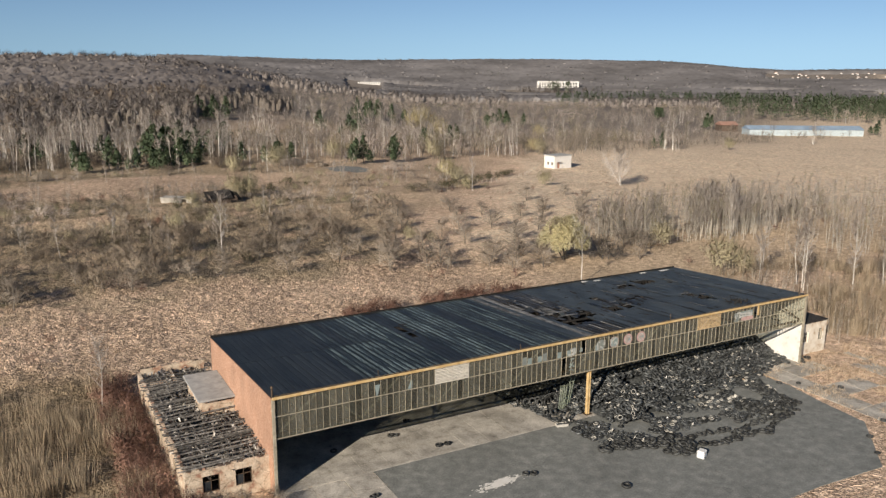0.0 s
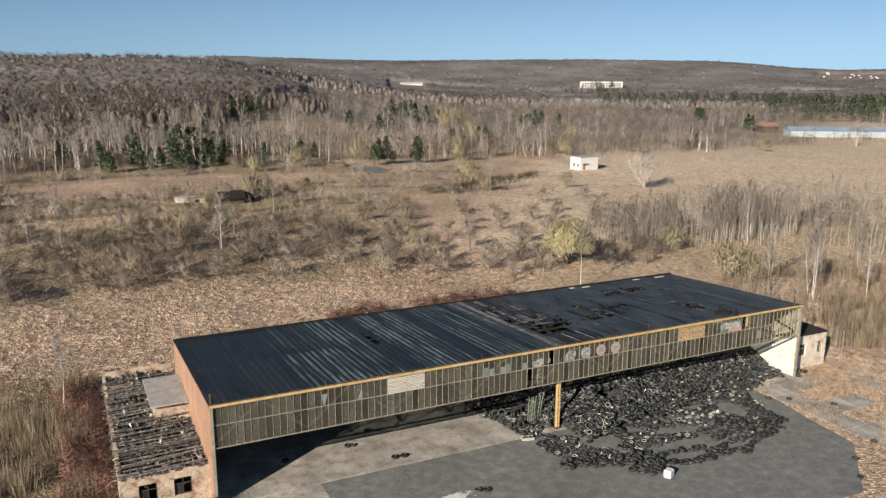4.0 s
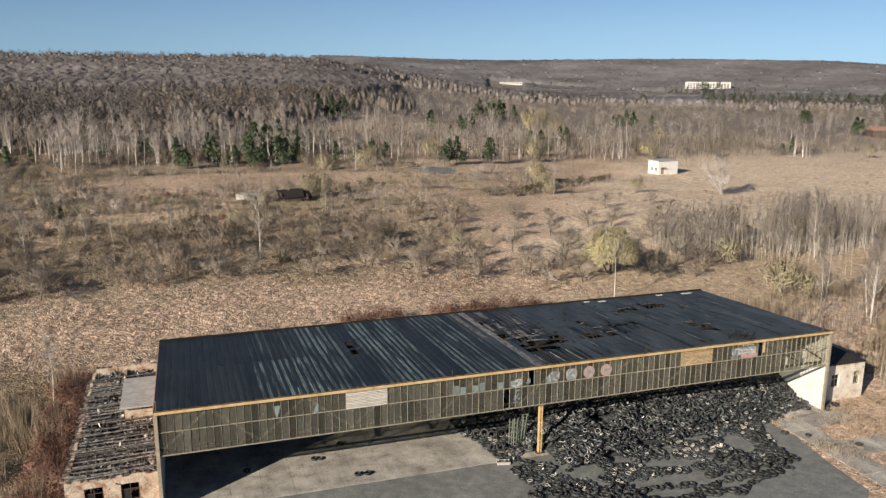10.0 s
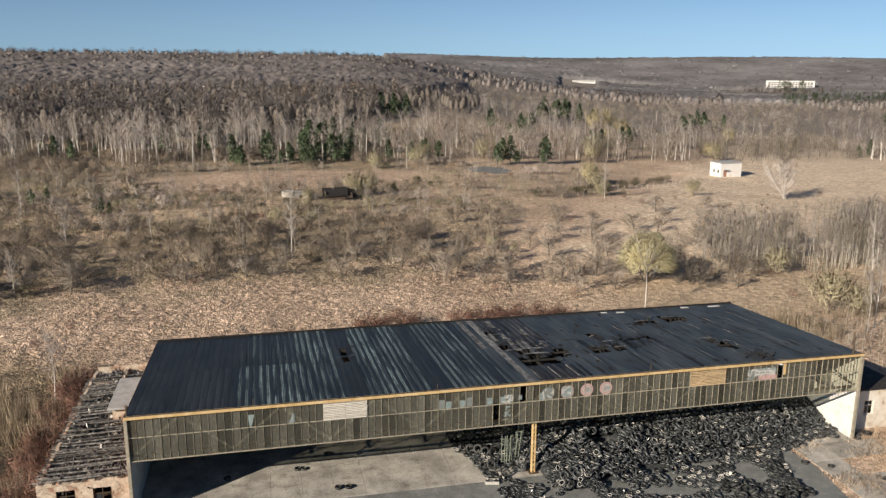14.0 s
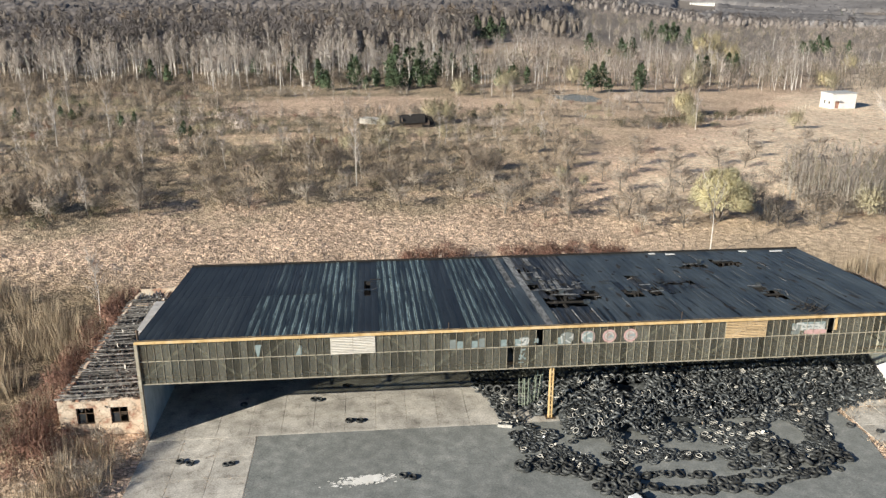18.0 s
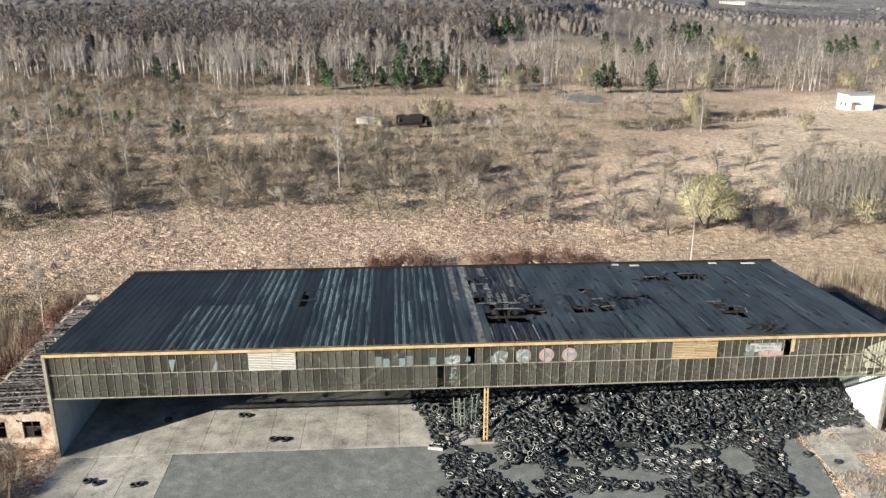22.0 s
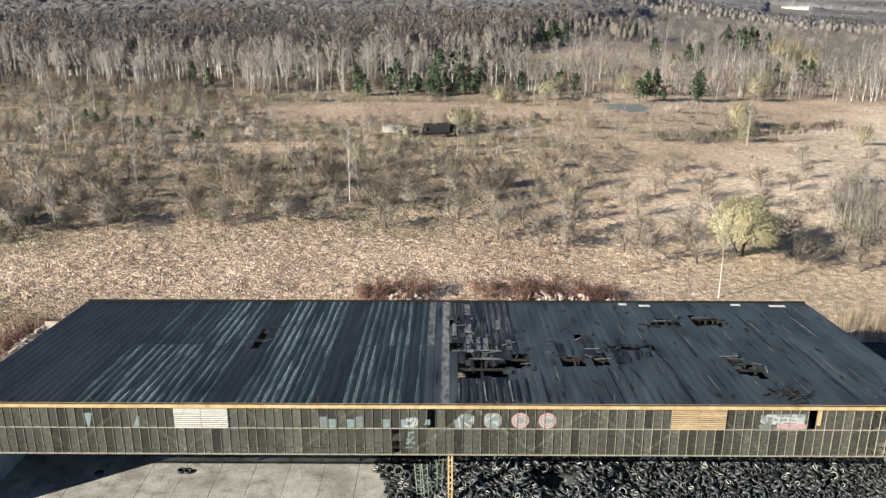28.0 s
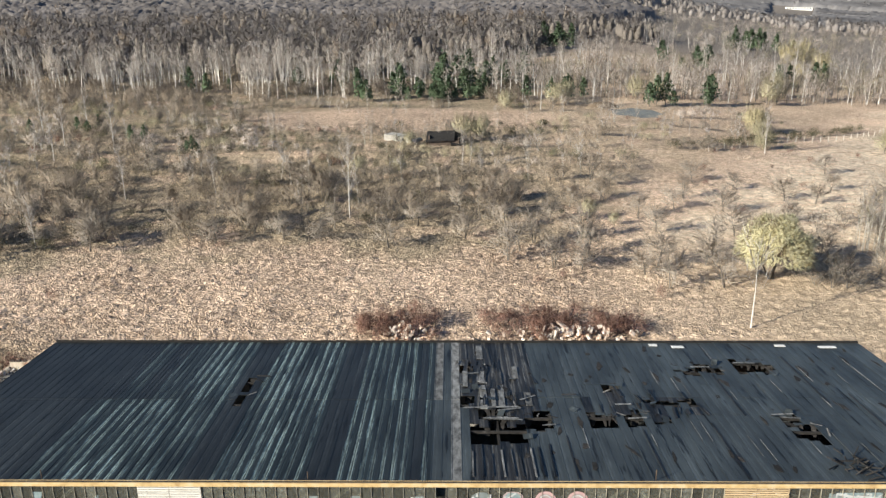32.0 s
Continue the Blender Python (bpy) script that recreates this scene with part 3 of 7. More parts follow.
def cells(x, y, seed):
    """Distance to the nearest and to the second nearest of points strewn one to a square metre."""
    i, j = np.floor(x), np.floor(y)
    a = np.full(np.shape(x), 9.0)
    b = a.copy()
    for p in (-1, 0, 1):
        for q in (-1, 0, 1):
            d = np.hypot(i + p + lattice(i + p, j + q, seed) - x, j + q + lattice(i + p, j + q, seed + 1) - y)
            b = np.minimum(b, np.maximum(a, d))
            a = np.minimum(a, d)
    return a, b


def terrain(x, y):
    """Height of the ground."""
    x, y = np.asarray(x, float), np.asarray(y, float)
    r = np.hypot(x - 10, y + 55)
    az = np.degrees(np.arctan2(x - 10, y + 55))
    left = (1 - sstep(az, 6, 22)) * sstep(az, -110, -60)
    right = sstep(az, 14, 30) * (1 - sstep(az, 100, 140))
    z = 1.0 * sstep(r, 150, 240) * (1 - right)
    z = z + 42 * sstep(r, 280, 1350) * left - 30 * sstep(r, 1500, 2600) * left
    z = z - right * (3.5 * sstep(r, 170, 300) + 6 * sstep(r, 320, 620) + 24 * sstep(r, 800, 1900))
    z = z + sstep(az, -6, 8) * (65 + 33 * right - 33 * sstep(az, 43, 52)) * sstep(r, 2350, 3400)
    z = z + (1 - left) * 4 * np.sin(az / 4.3) * sstep(r, 2700, 3500) * sstep(az, -110, -60)
    bump = 0.35 * np.sin(x / 9.0 + 1.3 * np.sin(y / 13)) * np.sin(y / 7.5 + 0.8 * np.sin(x / 11))
    z = z + bump * sstep(np.hypot(x - 33, (y - 8) * 1.1), 62, 110) - 0.06
    # old bank across the scrub
    z = z + 1.3 * np.exp(-((y - 134 - 0.04 * x) / 2.6) ** 2) * sstep(x, -95, -60) * (1 - sstep(x, 14, 30))
    # matted grass: rounded lumps parted by cracks
    px = np.clip(np.maximum(np.maximum(-0.8 - x, x - 74.5), 0) / 3, 0, 1)
    py = np.clip(np.maximum(y - 22.8, 0) / 3, 0, 1)
    pf = np.clip((x - 61) / 6, 0, 1) * 0.10
    near = np.clip(np.maximum(np.maximum(px, py), pf * (y < 3)), 0, 1) * (1 - sstep(np.hypot(x - 40, y - 50), 110, 170))
    wx, wy = x + 0.5 * vnoise(x / 1.3, y / 1.3, 9), y + 0.5 * vnoise(x / 1.3, y / 1.3, 12)
    a, b = cells(wx / 1.15, wy / 0.85, 3)
    c, d = cells(wx / 2.9, wy / 2.2, 17)
    worn = sstep(vnoise(x / 4.5, y / 4.5, 23), -0.7, 0.3)
    lumps = 0.30 * sstep(b - a, 0.0, 0.42) * (0.35 + 0.65 * worn) + 0.10 * sstep(d - c, 0.0, 0.26) + 0.12 * vnoise(x / 0.7, y / 0.7, 5) + 0.16 * vnoise(x / 6, y / 6, 7)
    return z + near * lumps * (1 - 0.5 * sstep(x, 45, 78) * (y > 20))


# ---------------------------------------------------------------- ground
def build_ground():
    """One sheet, fine where the camera passes and coarser out to the horizon."""
    xs = np.concatenate([-60 - np.geomspace(0.7, 4700, 70)[::-1], np.arange(-60, 128, 0.40), 128 + np.geomspace(0.7, 4600, 75)])
    ys = np.concatenate([-26 - np.geomspace(0.7, 1500, 28)[::-1], np.arange(-26, 22, 1.0), np.arange(22, 84, 0.38), np.arange(84, 112, 0.9), 112 + np.geomspace(0.7, 4600, 100)])
    x, y = np.meshgrid(xs, ys, indexing="ij")
    v = np.stack([x, y, terrain(x, y)], -1).reshape(-1, 3)
    n = len(ys)
    i, j = np.meshgrid(np.arange(len(xs) - 1), np.arange(n - 1), indexing="ij")
    p = i * n + j
    f = np.stack([p, p + n, p + n + 1, p + 1], -1).reshape(-1, 4)
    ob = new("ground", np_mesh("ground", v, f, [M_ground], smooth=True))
    tagged(ob, "dry beige grassland rolling to wooded hills", "ground", kind="structure")


build_ground()

# ---------------------------------------------------------------- hangar
W, D, ZB, ZR, ZM, ZT = 66.0, 21.9, 5.08, 7.02, 7.02, 8.62
roof_z = lambda y: 8.86 - 1.49 * y / 21.95
NCOL, DX = 110, 0.6
hangar = thing("hangar", "long burnt-out hangar with glazed front band and black roof", "hangar")


def build_walls():
    bm = bmesh.new()       # end wall, its top follows the roof
    for x0, x1, nm, lab, mat in ((-0.3, -0.02, "wall_west", "orange brick end wall", M_brick), (66.02, 66.3, "wall_east", "white plastered end wall", M_white)):
        bm = bmesh.new()
        vs = [bm.verts.new((x, y, z)) for x in (x0, x1) for y, z in ((0.05, 0), (D, 0), (D, roof_z(D) - 0.12), (0.05, roof_z(0) - 0.12))]
        for f in ((0, 1, 2, 3), (7, 6, 5, 4), (0, 4, 5, 1), (1, 5, 6, 2), (2, 6, 7, 3), (3, 7, 4, 0)):
            bm.faces.new([vs[i] for i in f])
        bmesh.ops.recalc_face_normals(bm, faces=bm.faces)
        part(nm, bm, mat, hangar, lab)
    bm = bmesh.new()
    box(bm, -0.02, 0.0, 0.2, D - 0.3, 0, 5.2)
    part("wall_lining", bm, M_bluewall, hangar, "pale blue plaster inside the end wall")
    bm = bmesh.new()
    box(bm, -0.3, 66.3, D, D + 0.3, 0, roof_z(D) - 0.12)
    part("wall_north", bm, M_dark, hangar, "dark brick back wall")
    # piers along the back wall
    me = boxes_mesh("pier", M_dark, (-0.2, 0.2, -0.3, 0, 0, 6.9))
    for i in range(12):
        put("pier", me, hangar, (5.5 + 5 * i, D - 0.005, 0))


def build_frame():
    # ochre eaves beam, end posts, middle post of two channels laced together
    bm = bmesh.new()
    box(bm, -0.2, 66.2, -0.24, 0.12, ZT - 0.02, ZT + 0.2, 0.02)
    part("eaves_beam", bm, M_ochre, hangar, "ochre painted eaves beam")
    bm = bmesh.new()
    box(bm, -0.1, 66.1, -0.06, 0.14, ZB - 0.09, ZB, 0.01)
    part("bottom_rail", bm, M_mull, hangar)
    bm = bmesh.new()
    box(bm, 0, 66.0, -0.05, 0.05, ZM - 0.022, ZM + 0.022)
    part("middle_rail", bm, M_mull, hangar)
    me = boxes_mesh("end_post", M_mull, (-0.12, 0.12, -0.12, 0.12, 0, ZT))
    for x in (-0.13, 66.13):
        put("end_post", me, hangar, (x, -0.05, 0), "pale steel end post")
    post = put("column", boxes_mesh("column", M_ochre, (-0.18, -0.06, -0.16, 0.16, 0, ZB + 0.9), (0.06, 0.18, -0.16, 0.16, 0, ZB + 0.9), bevel=0.015), hangar, (33.38, 0.45, 0), "ochre painted steel column")
    me = boxes_mesh("lacing", M_ochre, (-0.07, 0.07, -0.163, -0.15, -0.05, 0.05))
    for i in range(12):
        put("lacing", me, post, (0, 0, 0.35 + i * 0.45))
    put("base_plate", boxes_mesh("base_plate", M_steel, (-0.4, 0.4, -0.35, 0.35, 0.0, 0.06)), post)
    # mullions
    me = boxes_mesh("mullion", M_mull, (-0.011, 0.011, -0.05, 0.04, ZB, ZT))
    for i in range(NCOL + 1):
        put("mullion", me, hangar, (i * DX, 0, 0))


FILMED = {(41, 1), (42, 1), (44, 1), (45, 1), (48, 1), (50, 1), (51, 1), (56, 1), (57, 1), (60, 1)}      # panes pasted with faded film
MISSING = {(49, 0), (53, 1), (95, 1)}
BOARDS = [(25, 31, M_wslat, "white slat panel"), (80, 86, M_board, "ochre wooden slat panel")]


def build_panes():
    skip = {(c, 1) for a, b, _, _ in BOARDS for c in range(a, b)} | MISSING
    lo = boxes_mesh("pane", M_glass, (0.03, DX - 0.03, -0.004, 0.004, ZB + 0.01, ZM - 0.04))
    hi = boxes_mesh("pane", M_glass, (0.03, DX - 0.03, -0.004, 0.004, ZM + 0.04, ZT - 0.005))
    clear = (boxes_mesh("pane", M_clear, (0.03, DX - 0.03, -0.004, 0.004, ZB + 0.01, ZM - 0.04)), boxes_mesh("pane", M_clear, (0.03, DX - 0.03, -0.004, 0.004, ZM + 0.04, ZT - 0.005)))
    filmed = [boxes_mesh("pasted_film", m, (0.06, DX - 0.05, -0.002, 0.002, ZM + 0.06, ZM + 0.06 + h)) for m, h in ((M_teal, 0.62), (M_dimteal, 0.8))]
    for c in range(NCOL):
        for r, me in ((0, lo), (1, hi)):
            if (c, r) in skip:
                continue
            tilt = random.uniform(-0.8, 0.8)
            if c * DX > 60.2:
                me = clear[r]
            if (c, r) in FILMED:
                put("pasted_film", filmed[c % 2], hangar, (c * DX, -0.012, 0), "faded pale film on a pane")
            pane = put("pane", me, hangar, pose(c * DX, random.uniform(-0.008, 0.008), 0, 0, 0, tilt * 0.4))
            pane.visible_shadow = c * DX <= 60.2
    for a, b, mat, lab in BOARDS:
        me = boxes_mesh("slat", mat, (0, (b - a) * DX / 2 - 0.03, -0.02, 0.02, 0, 0.092))
        for half in (0, 1):
            for k in range(11):
                put("slat", me, hangar, pose(a * DX + half * (b - a) * DX / 2 + random.uniform(0, .03), -0.075, ZM + 0.03 + k * 0.143, random.uniform(-9, 3), 0, 0), lab if k == 0 else "")


def paint_patch(x0, x1, z0, z1, mat, name="painted_mark", label="", round_=False, y=-0.017, n=9):
    """A hand-painted blot on the glass with an uneven edge, a few millimetres proud."""
    bm = bmesh.new()
    cx, cz, rx, rz = (x0 + x1) / 2, (z0 + z1) / 2, (x1 - x0) / 2, (z1 - z0) / 2
    vs = []
    m = 18 if round_ else 12
    for k in range(m):
        a = 2 * math.pi * k / m
        c, s = math.cos(a), math.sin(a)
        if not round_:
            q = 1 / max(abs(c), abs(s))
            c, s = c * q, s * q
        j = random.uniform(0.9, 1.03) if not round_ else 1
        vs.append((cx + rx * c * j, cz + rz * s * j))
    fr = [bm.verts.new((x, y, z)) for x, z in vs]
    bk = [bm.verts.new((x, y + 0.004, z)) for x, z in vs]
    bm.faces.new(fr)
    for i in range(m):
        bm.faces.new((fr[i], bk[i], bk[(i + 1) % m], fr[(i + 1) % m]))
    return part(name, bm, mat, hangar, label)


def ring_patch(cx, cz, r0, r1, mat, y):
    bm = bmesh.new()
    m = 20
    vi = [bm.verts.new((cx + r0 * math.cos(6.2832 * k / m), y, cz + r0 * math.sin(6.2832 * k / m))) for k in range(m)]
    vo = [bm.verts.new((cx + r1 * math.cos(6.2832 * k / m), y, cz + r1 * math.sin(6.2832 * k / m))) for k in range(m)]
    for k in range(m):
        bm.faces.new((vi[k], vo[k], vo[(k + 1) % m], vi[(k + 1) % m]) if r0 else (vi[0], vo[k], vo[(k + 1) % m]))
    part("painted_ring", bm, mat, hangar, "pink sprayed ring on the glass")


def scrawl(x0, x1, z0, z1, mat, n, label):
    """Loose sprayed strokes on the glass."""
    for k in range(n):
        a = (random.uniform(x0, x1), random.uniform(z0, z1))
        t = random.choice((0, 0, 90, 90, 40, -50)) + random.uniform(-12, 12)
        d = random.uniform(0.35, 0.9) * (x1 - x0 if abs(t) < 45 else z1 - z0)
        b = (min(x1, max(x0, a[0] + d * math.cos(radians(t)))), min(z1, max(z0, a[1] + d * math.sin(radians(t)))))
        if math.hypot(b[0] - a[0], b[1] - a[1]) > 0.1:
            bm = bmesh.new()
            beam(bm, (a[0], -0.022 - k * 0.0004, a[1]), (b[0], -0.022 - k * 0.0004, b[1]), 0.003, random.uniform(0.07, 0.16))
            part("painted_stroke", bm, mat, hangar, label)


def build_marks():
    spray = "faded spray paint on glass"
    for x0, x1, z0, z1, mat, n in ((30.35, 30.95, 5.4, 6.8, M_teal, 12), (30.1, 31.2, 7.1, 7.8, M_pale, 9), (31.5, 32.0, 7.1, 7.7, M_teal, 6)):
        scrawl(x0, x1, z0, z1, mat, n, spray)
    # four large sprayed characters
    paint_patch(33.85, 34.95, 7.09, 8.15, M_dimteal, label=spray)
    scrawl(33.9, 34.9, 7.15, 8.1, M_pale, 6, spray)
    paint_patch(35.55, 36.75, 7.08, 8.22, M_dimpink, label=spray)
    paint_patch(35.68, 36.62, 7.18, 8.12, M_teal, label=spray, y=-0.020)
    scrawl(35.7, 36.6, 7.2, 8.1, M_pale, 5, spray)
    # the broad tag: pale strokes over teal, a pink swash beneath
    paint_patch(53.8, 56.9, 7.4, 8.2, M_dimteal, label=spray)
    paint_patch(53.8, 54.7, 7.08, 7.45, M_dimteal, label=spray)
    scrawl(53.9, 56.8, 7.5, 8.15, M_pale, 26, spray)
    scrawl(53.9, 56.8, 7.5, 8.15, M_teal, 14, spray)
    paint_patch(55.0, 57.0, 7.06, 7.5, M_pink, label="pink sprayed swash", y=-0.034)
    bm = bmesh.new()
    box(bm, 57.62, 57.86, -0.075, -0.052, 7.4, ZT - 0.03)
    part("loose_board", bm, M_ochre, hangar, "ochre board beside the open pane")
    for x, zt, w in ((9.0, 8.1, 0.6), (12.2, 7.9, -0.5)):
        bm = bmesh.new()
        vs = [bm.verts.new((x + a, -0.017, z)) for a, z in ((0, zt), (0.15, 7.08), (0.3, 7.08), (0.55, zt))] if w > 0 else [bm.verts.new((x + a, -0.017, z)) for a, z in ((0.0, 7.08), (0.5, 7.08), (0.5, zt), (0.38, zt))]
        bm.faces.new(vs)
        part("torn_film", bm, M_teal, hangar, "torn pale film behind the glass")
    for cx in (38.0, 39.8):
        ring_patch(cx, 7.64, 0.0, 0.58, M_dimpink, -0.017)
        ring_patch(cx, 7.64, 0.44, 0.59, M_pink, -0.020)
        ring_patch(cx, 7.64, 0.28, 0.36, M_pale, -0.020)
        scrawl(cx - 0.2, cx + 0.45, 7.52, 7.76, M_teal, 7, "pale sprayed strokes")


def build_trusses():
    """Lattice girders under the roof, one behind the glazing and one every six metres across."""
    for x0, z0, x1, z1 in ((61.2, ZT - 0.3, 65.7, ZB + 0.5),):
        bm = bmesh.new()
        beam(bm, (x0, 0.35, z0), (x1, 0.35, z1), 0.16)
        part("end_brace", bm, M_steel, hangar)
    g = put("front_girder", boxes_mesh("front_girder", M_steel, (0, 66, 0.55, 0.75, ZB + 0.05, ZB + 0.25), (0, 66, 0.55, 0.75, ZT - 0.25, ZT - 0.05)), hangar, None, "rusty lattice girder behind the glass")
    n = 17
    for k in (q for q in range(n - 3) if q != 7):
        x0, x1 = k * 66 / n, (k + 1) * 66 / n
        bm = bmesh.new()
        a, b = ((x0, ZB + 0.2), (x1, ZT - 0.1)) if k % 2 == 0 else ((x0, ZT - 0.1), (x1, ZB + 0.2))
        for q in (-0.09, 0.09):
            beam(bm, (a[0] + q, 0.14, a[1]), (b[0] + q, 0.14, b[1]), 0.07)
        part("diagonal", bm, M_white, g, "pale-painted steel diagonal")
    # truss and purlin black also stands for the shade inside the holes
    for k in range(12):
        x = 3.0 + 5.45 * k
        bm = bmesh.new()
        beam(bm, (x, 0.9, roof_z(0.9) - 0.42), (x, D - 0.05, roof_z(D) - 0.42), 0.16, 0.2)
        tr = part("roof_truss", bm, M_char, hangar, "rusty steel roof truss, blacked for the shade in the holes")
        bm = bmesh.new()
        beam(bm, (x, 0.9, ZB + 0.5), (x, D - 0.05, ZB + 0.5), 0.14)
        part("bottom_chord", bm, M_char, tr)
        for q in range(6):
            y0, y1 = 1 + q * 3.45, 1 + (q + 1) * 3.45
            bm = bmesh.new()
            if q % 2:
                beam(bm, (x, y0, roof_z(y0) - 0.45), (x, y1, ZB + 0.55), 0.09)
            else:
                beam(bm, (x, y0, ZB + 0.55), (x, y1, roof_z(y1) - 0.45), 0.09)
            part("web_bar", bm, M_char, tr)
    for k in range(12):
        y = 0.6 + k * 1.9
        bm = bmesh.new()
        box(bm, 0, 66, y - 0.06, y + 0.06, roof_z(y) - 0.30, roof_z(y) - 0.13)
        part("purlin", bm, M_char, hangar, "charred timber purlin, blacked for the shade in the holes")


# holes burnt through the roof: x from, x to, y from, y to
HOLES = [(34.0, 37.2, 4.7, 7.5), (34.5, 37.0, 8.0, 9.1), (37.5, 39.2, 6.3, 8.7), (33.5, 35.2, 9.9, 12.0), (33.5, 35.0, 15.9, 17.2), (41.4, 43.6, 6.6, 8.4), (44.0, 45.4, 6.6, 8.9), (45.7, 46.8, 7.1, 8.0),
         (45.8, 49.5, 10.2, 11.2), (43.7, 44.9, 12.4, 13.2), (54.0, 55.6, 7.0, 9.0), (54.2, 56.0, 4.9, 7.0), (49.4, 53.3, 15.7, 16.9), (54.2, 57.0, 15.8, 18.0), (17.6, 18.3, 10.3, 11.4), (17.9, 18.4, 12.6, 14.2)]
DARK = [(-1, 8.4), (17.2, 19.2), (24.3, 26.1), (30.1, 31.0)]


def build_roof():
    roof = put("roof", boxes_mesh("roof", M_char, (-0.25, 66.25, -0.12, -0.02, ZT + 0.2, ZT + 0.235)), hangar, None, "black roof of charred sheets with burnt holes")
    n = 111
    w = 66.5 / n
    slope = math.degrees(math.atan(1.49 / 21.95))
    shared = {}

    def sheet(mat, length, seam):
        key = (mat.name, round(length, 2), seam)
        if key not in shared:
            bm = bmesh.new()
            s = 0.05 if seam else 0.046
            prof = [(0, 0), (0.0, s), (0.04, s), (0.06, 0.03), (w * 0.5 - 0.06, 0.03), (w * 0.5, 0.05 if seam else 0.031), (w * 0.5 + 0.06, 0.03), (w, 0.03), (w, 0)]
            a = [bm.verts.new((x, 0, z)) for x, z in prof]
            b = [bm.verts.new((x, length, z)) for x, z in prof]
            for i in range(len(prof)):
                j = (i + 1) % len(prof)
                bm.faces.new((a[i], a[j], b[j], b[i]))
            bm.faces.new(a[::-1])
            bm.faces.new(b)
            bmesh.ops.recalc_face_normals(bm, faces=bm.faces)
            shared[key] = mesh_of("roof_sheet", bm, mat)
        return shared[key]

    for c in range(n):
        x = -0.25 + c * w
        xm = x + w / 2
        cuts = []
        for a, b, y0, y1 in HOLES:
            if a < xm < b:
                cuts.append((y0 + random.uniform(-0.5, 0.5), y1 + random.uniform(-0.8, 0.6)))
        dark = any(a < xm < b for a, b in DARK)
        seam_y = 10.9 + (0.0 if xm < 33 else random.choice((-2.3, 0.4, 2.6)))
        spans, y = [], -0.12
        for y0, y1 in sorted(cuts) + [(22.1, 22.1)]:
            if y0 > y:
                spans.append((y, y0))
            y = max(y, y1)
        for y0, y1 in spans:
            segs = [(y0, seam_y - 0.01), (seam_y + 0.01, y1)] if y0 < seam_y - 0.4 and y1 > seam_y + 0.4 else [(y0, y1)]
            for s0, s1 in segs:
                light = xm < 31.4 and not dark
                back = s0 >= seam_y - 0.1
                m = (M_roofm if back and xm < 14 or xm > 26 and random.random() < 0.5 or random.random() < 0.15 else M_roofl) if light else M_roofd if xm < 31.4 else M_roof
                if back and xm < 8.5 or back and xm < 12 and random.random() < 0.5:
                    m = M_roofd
                if 33.3 < xm < 38.6 and (s0 > 8 or s1 - s0 < 6) or 41 < xm < 50 and s1 - s0 < 4:
                    m = M_burnt
                if 31.4 < xm < 32.2 and s0 > 8 or 32.6 < xm < 33.3:
                    m = M_ash
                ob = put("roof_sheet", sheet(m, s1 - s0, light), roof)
                dip = random.uniform(-6, 9) if len(spans) > 1 and s1 - s0 < 4 else 0
                ob.matrix_basis = pose(x, s0, roof_z(s0) - 0.12 + random.uniform(0, 0.012), -slope + dip * 0.3, 0, 0)
    # loose charred boards round the holes
    me = boxes_mesh("loose_board", M_ash, (-0.9, 0.9, -0.07, 0.07, 0, 0.03))
    for x, y, a, s in ((35.4, 9.5, 2, 2.1), (36.3, 7.7, -3, 1.2), (35.6, 7.9, 5, 0.9), (36.6, 9.2, 12, 0.9), (36.4, 7.9, -4, 0.8), (44.4, 10.0, 2, 0.6), (44.9, 7.9, 5, 0.7), (51.6, 16.6, 0, 0.8), (55.2, 17.4, -3, 0.9), (54.6, 8.5, 4, 0.8), (54.9, 8.0, -7, 0.7),
                       (38.0, 11.0, 30, 0.7), (39.0, 6.9, 8, 0.5), (34.2, 15.3, 10, 0.6)):
        put("loose_board", me, roof, pose(x, y, roof_z(y) + 0.02, -4, 0, a) @ Matrix.Diagonal((s, 1, 1, 1)))
    chips = [boxes_mesh("loose_board", M_char, (-0.5, 0.5, -0.06, 0.06, 0, 0.03)), boxes_mesh("loose_board", M_roof, (-0.3, 0.3, -0.22, 0.22, 0, 0.02)), boxes_mesh("loose_board", M_graywood, (-0.35, 0.35, -0.05, 0.05, 0, 0.03))]
    flaps = []
    for bend, taper in ((28, 0.9), (45, 0.6), (60, 0.2), (75, 0.75), (85, 0.35), (105, 0.5)):
        bm = bmesh.new()
        y, z, ang = 0.0, 0.0, 0.0
        rows = []
        for k in range(5):
            half, shift = 0.24 * (1 - taper * k / 4.4), random.uniform(-0.05, 0.05)
            rows.append([bm.verts.new((x + shift, y, z + q)) for q in (0, 0.025) for x in (-half, half)])
            ang += radians(bend / 4)
            y, z = y - 0.24 * math.cos(ang), z - 0.24 * math.sin(ang)
        for r0, r1 in zip(rows, rows[1:]):
            for i, j in ((0, 1), (1, 3), (3, 2), (2, 0)):
                bm.faces.new((r0[i], r0[j], r1[j], r1[i]))
        bmesh.ops.recalc_face_normals(bm, faces=bm.faces)
        # charred black also carries the shade of sheets drooping into the hole
        flaps.append(mesh_of("torn_flap", bm, M_char))
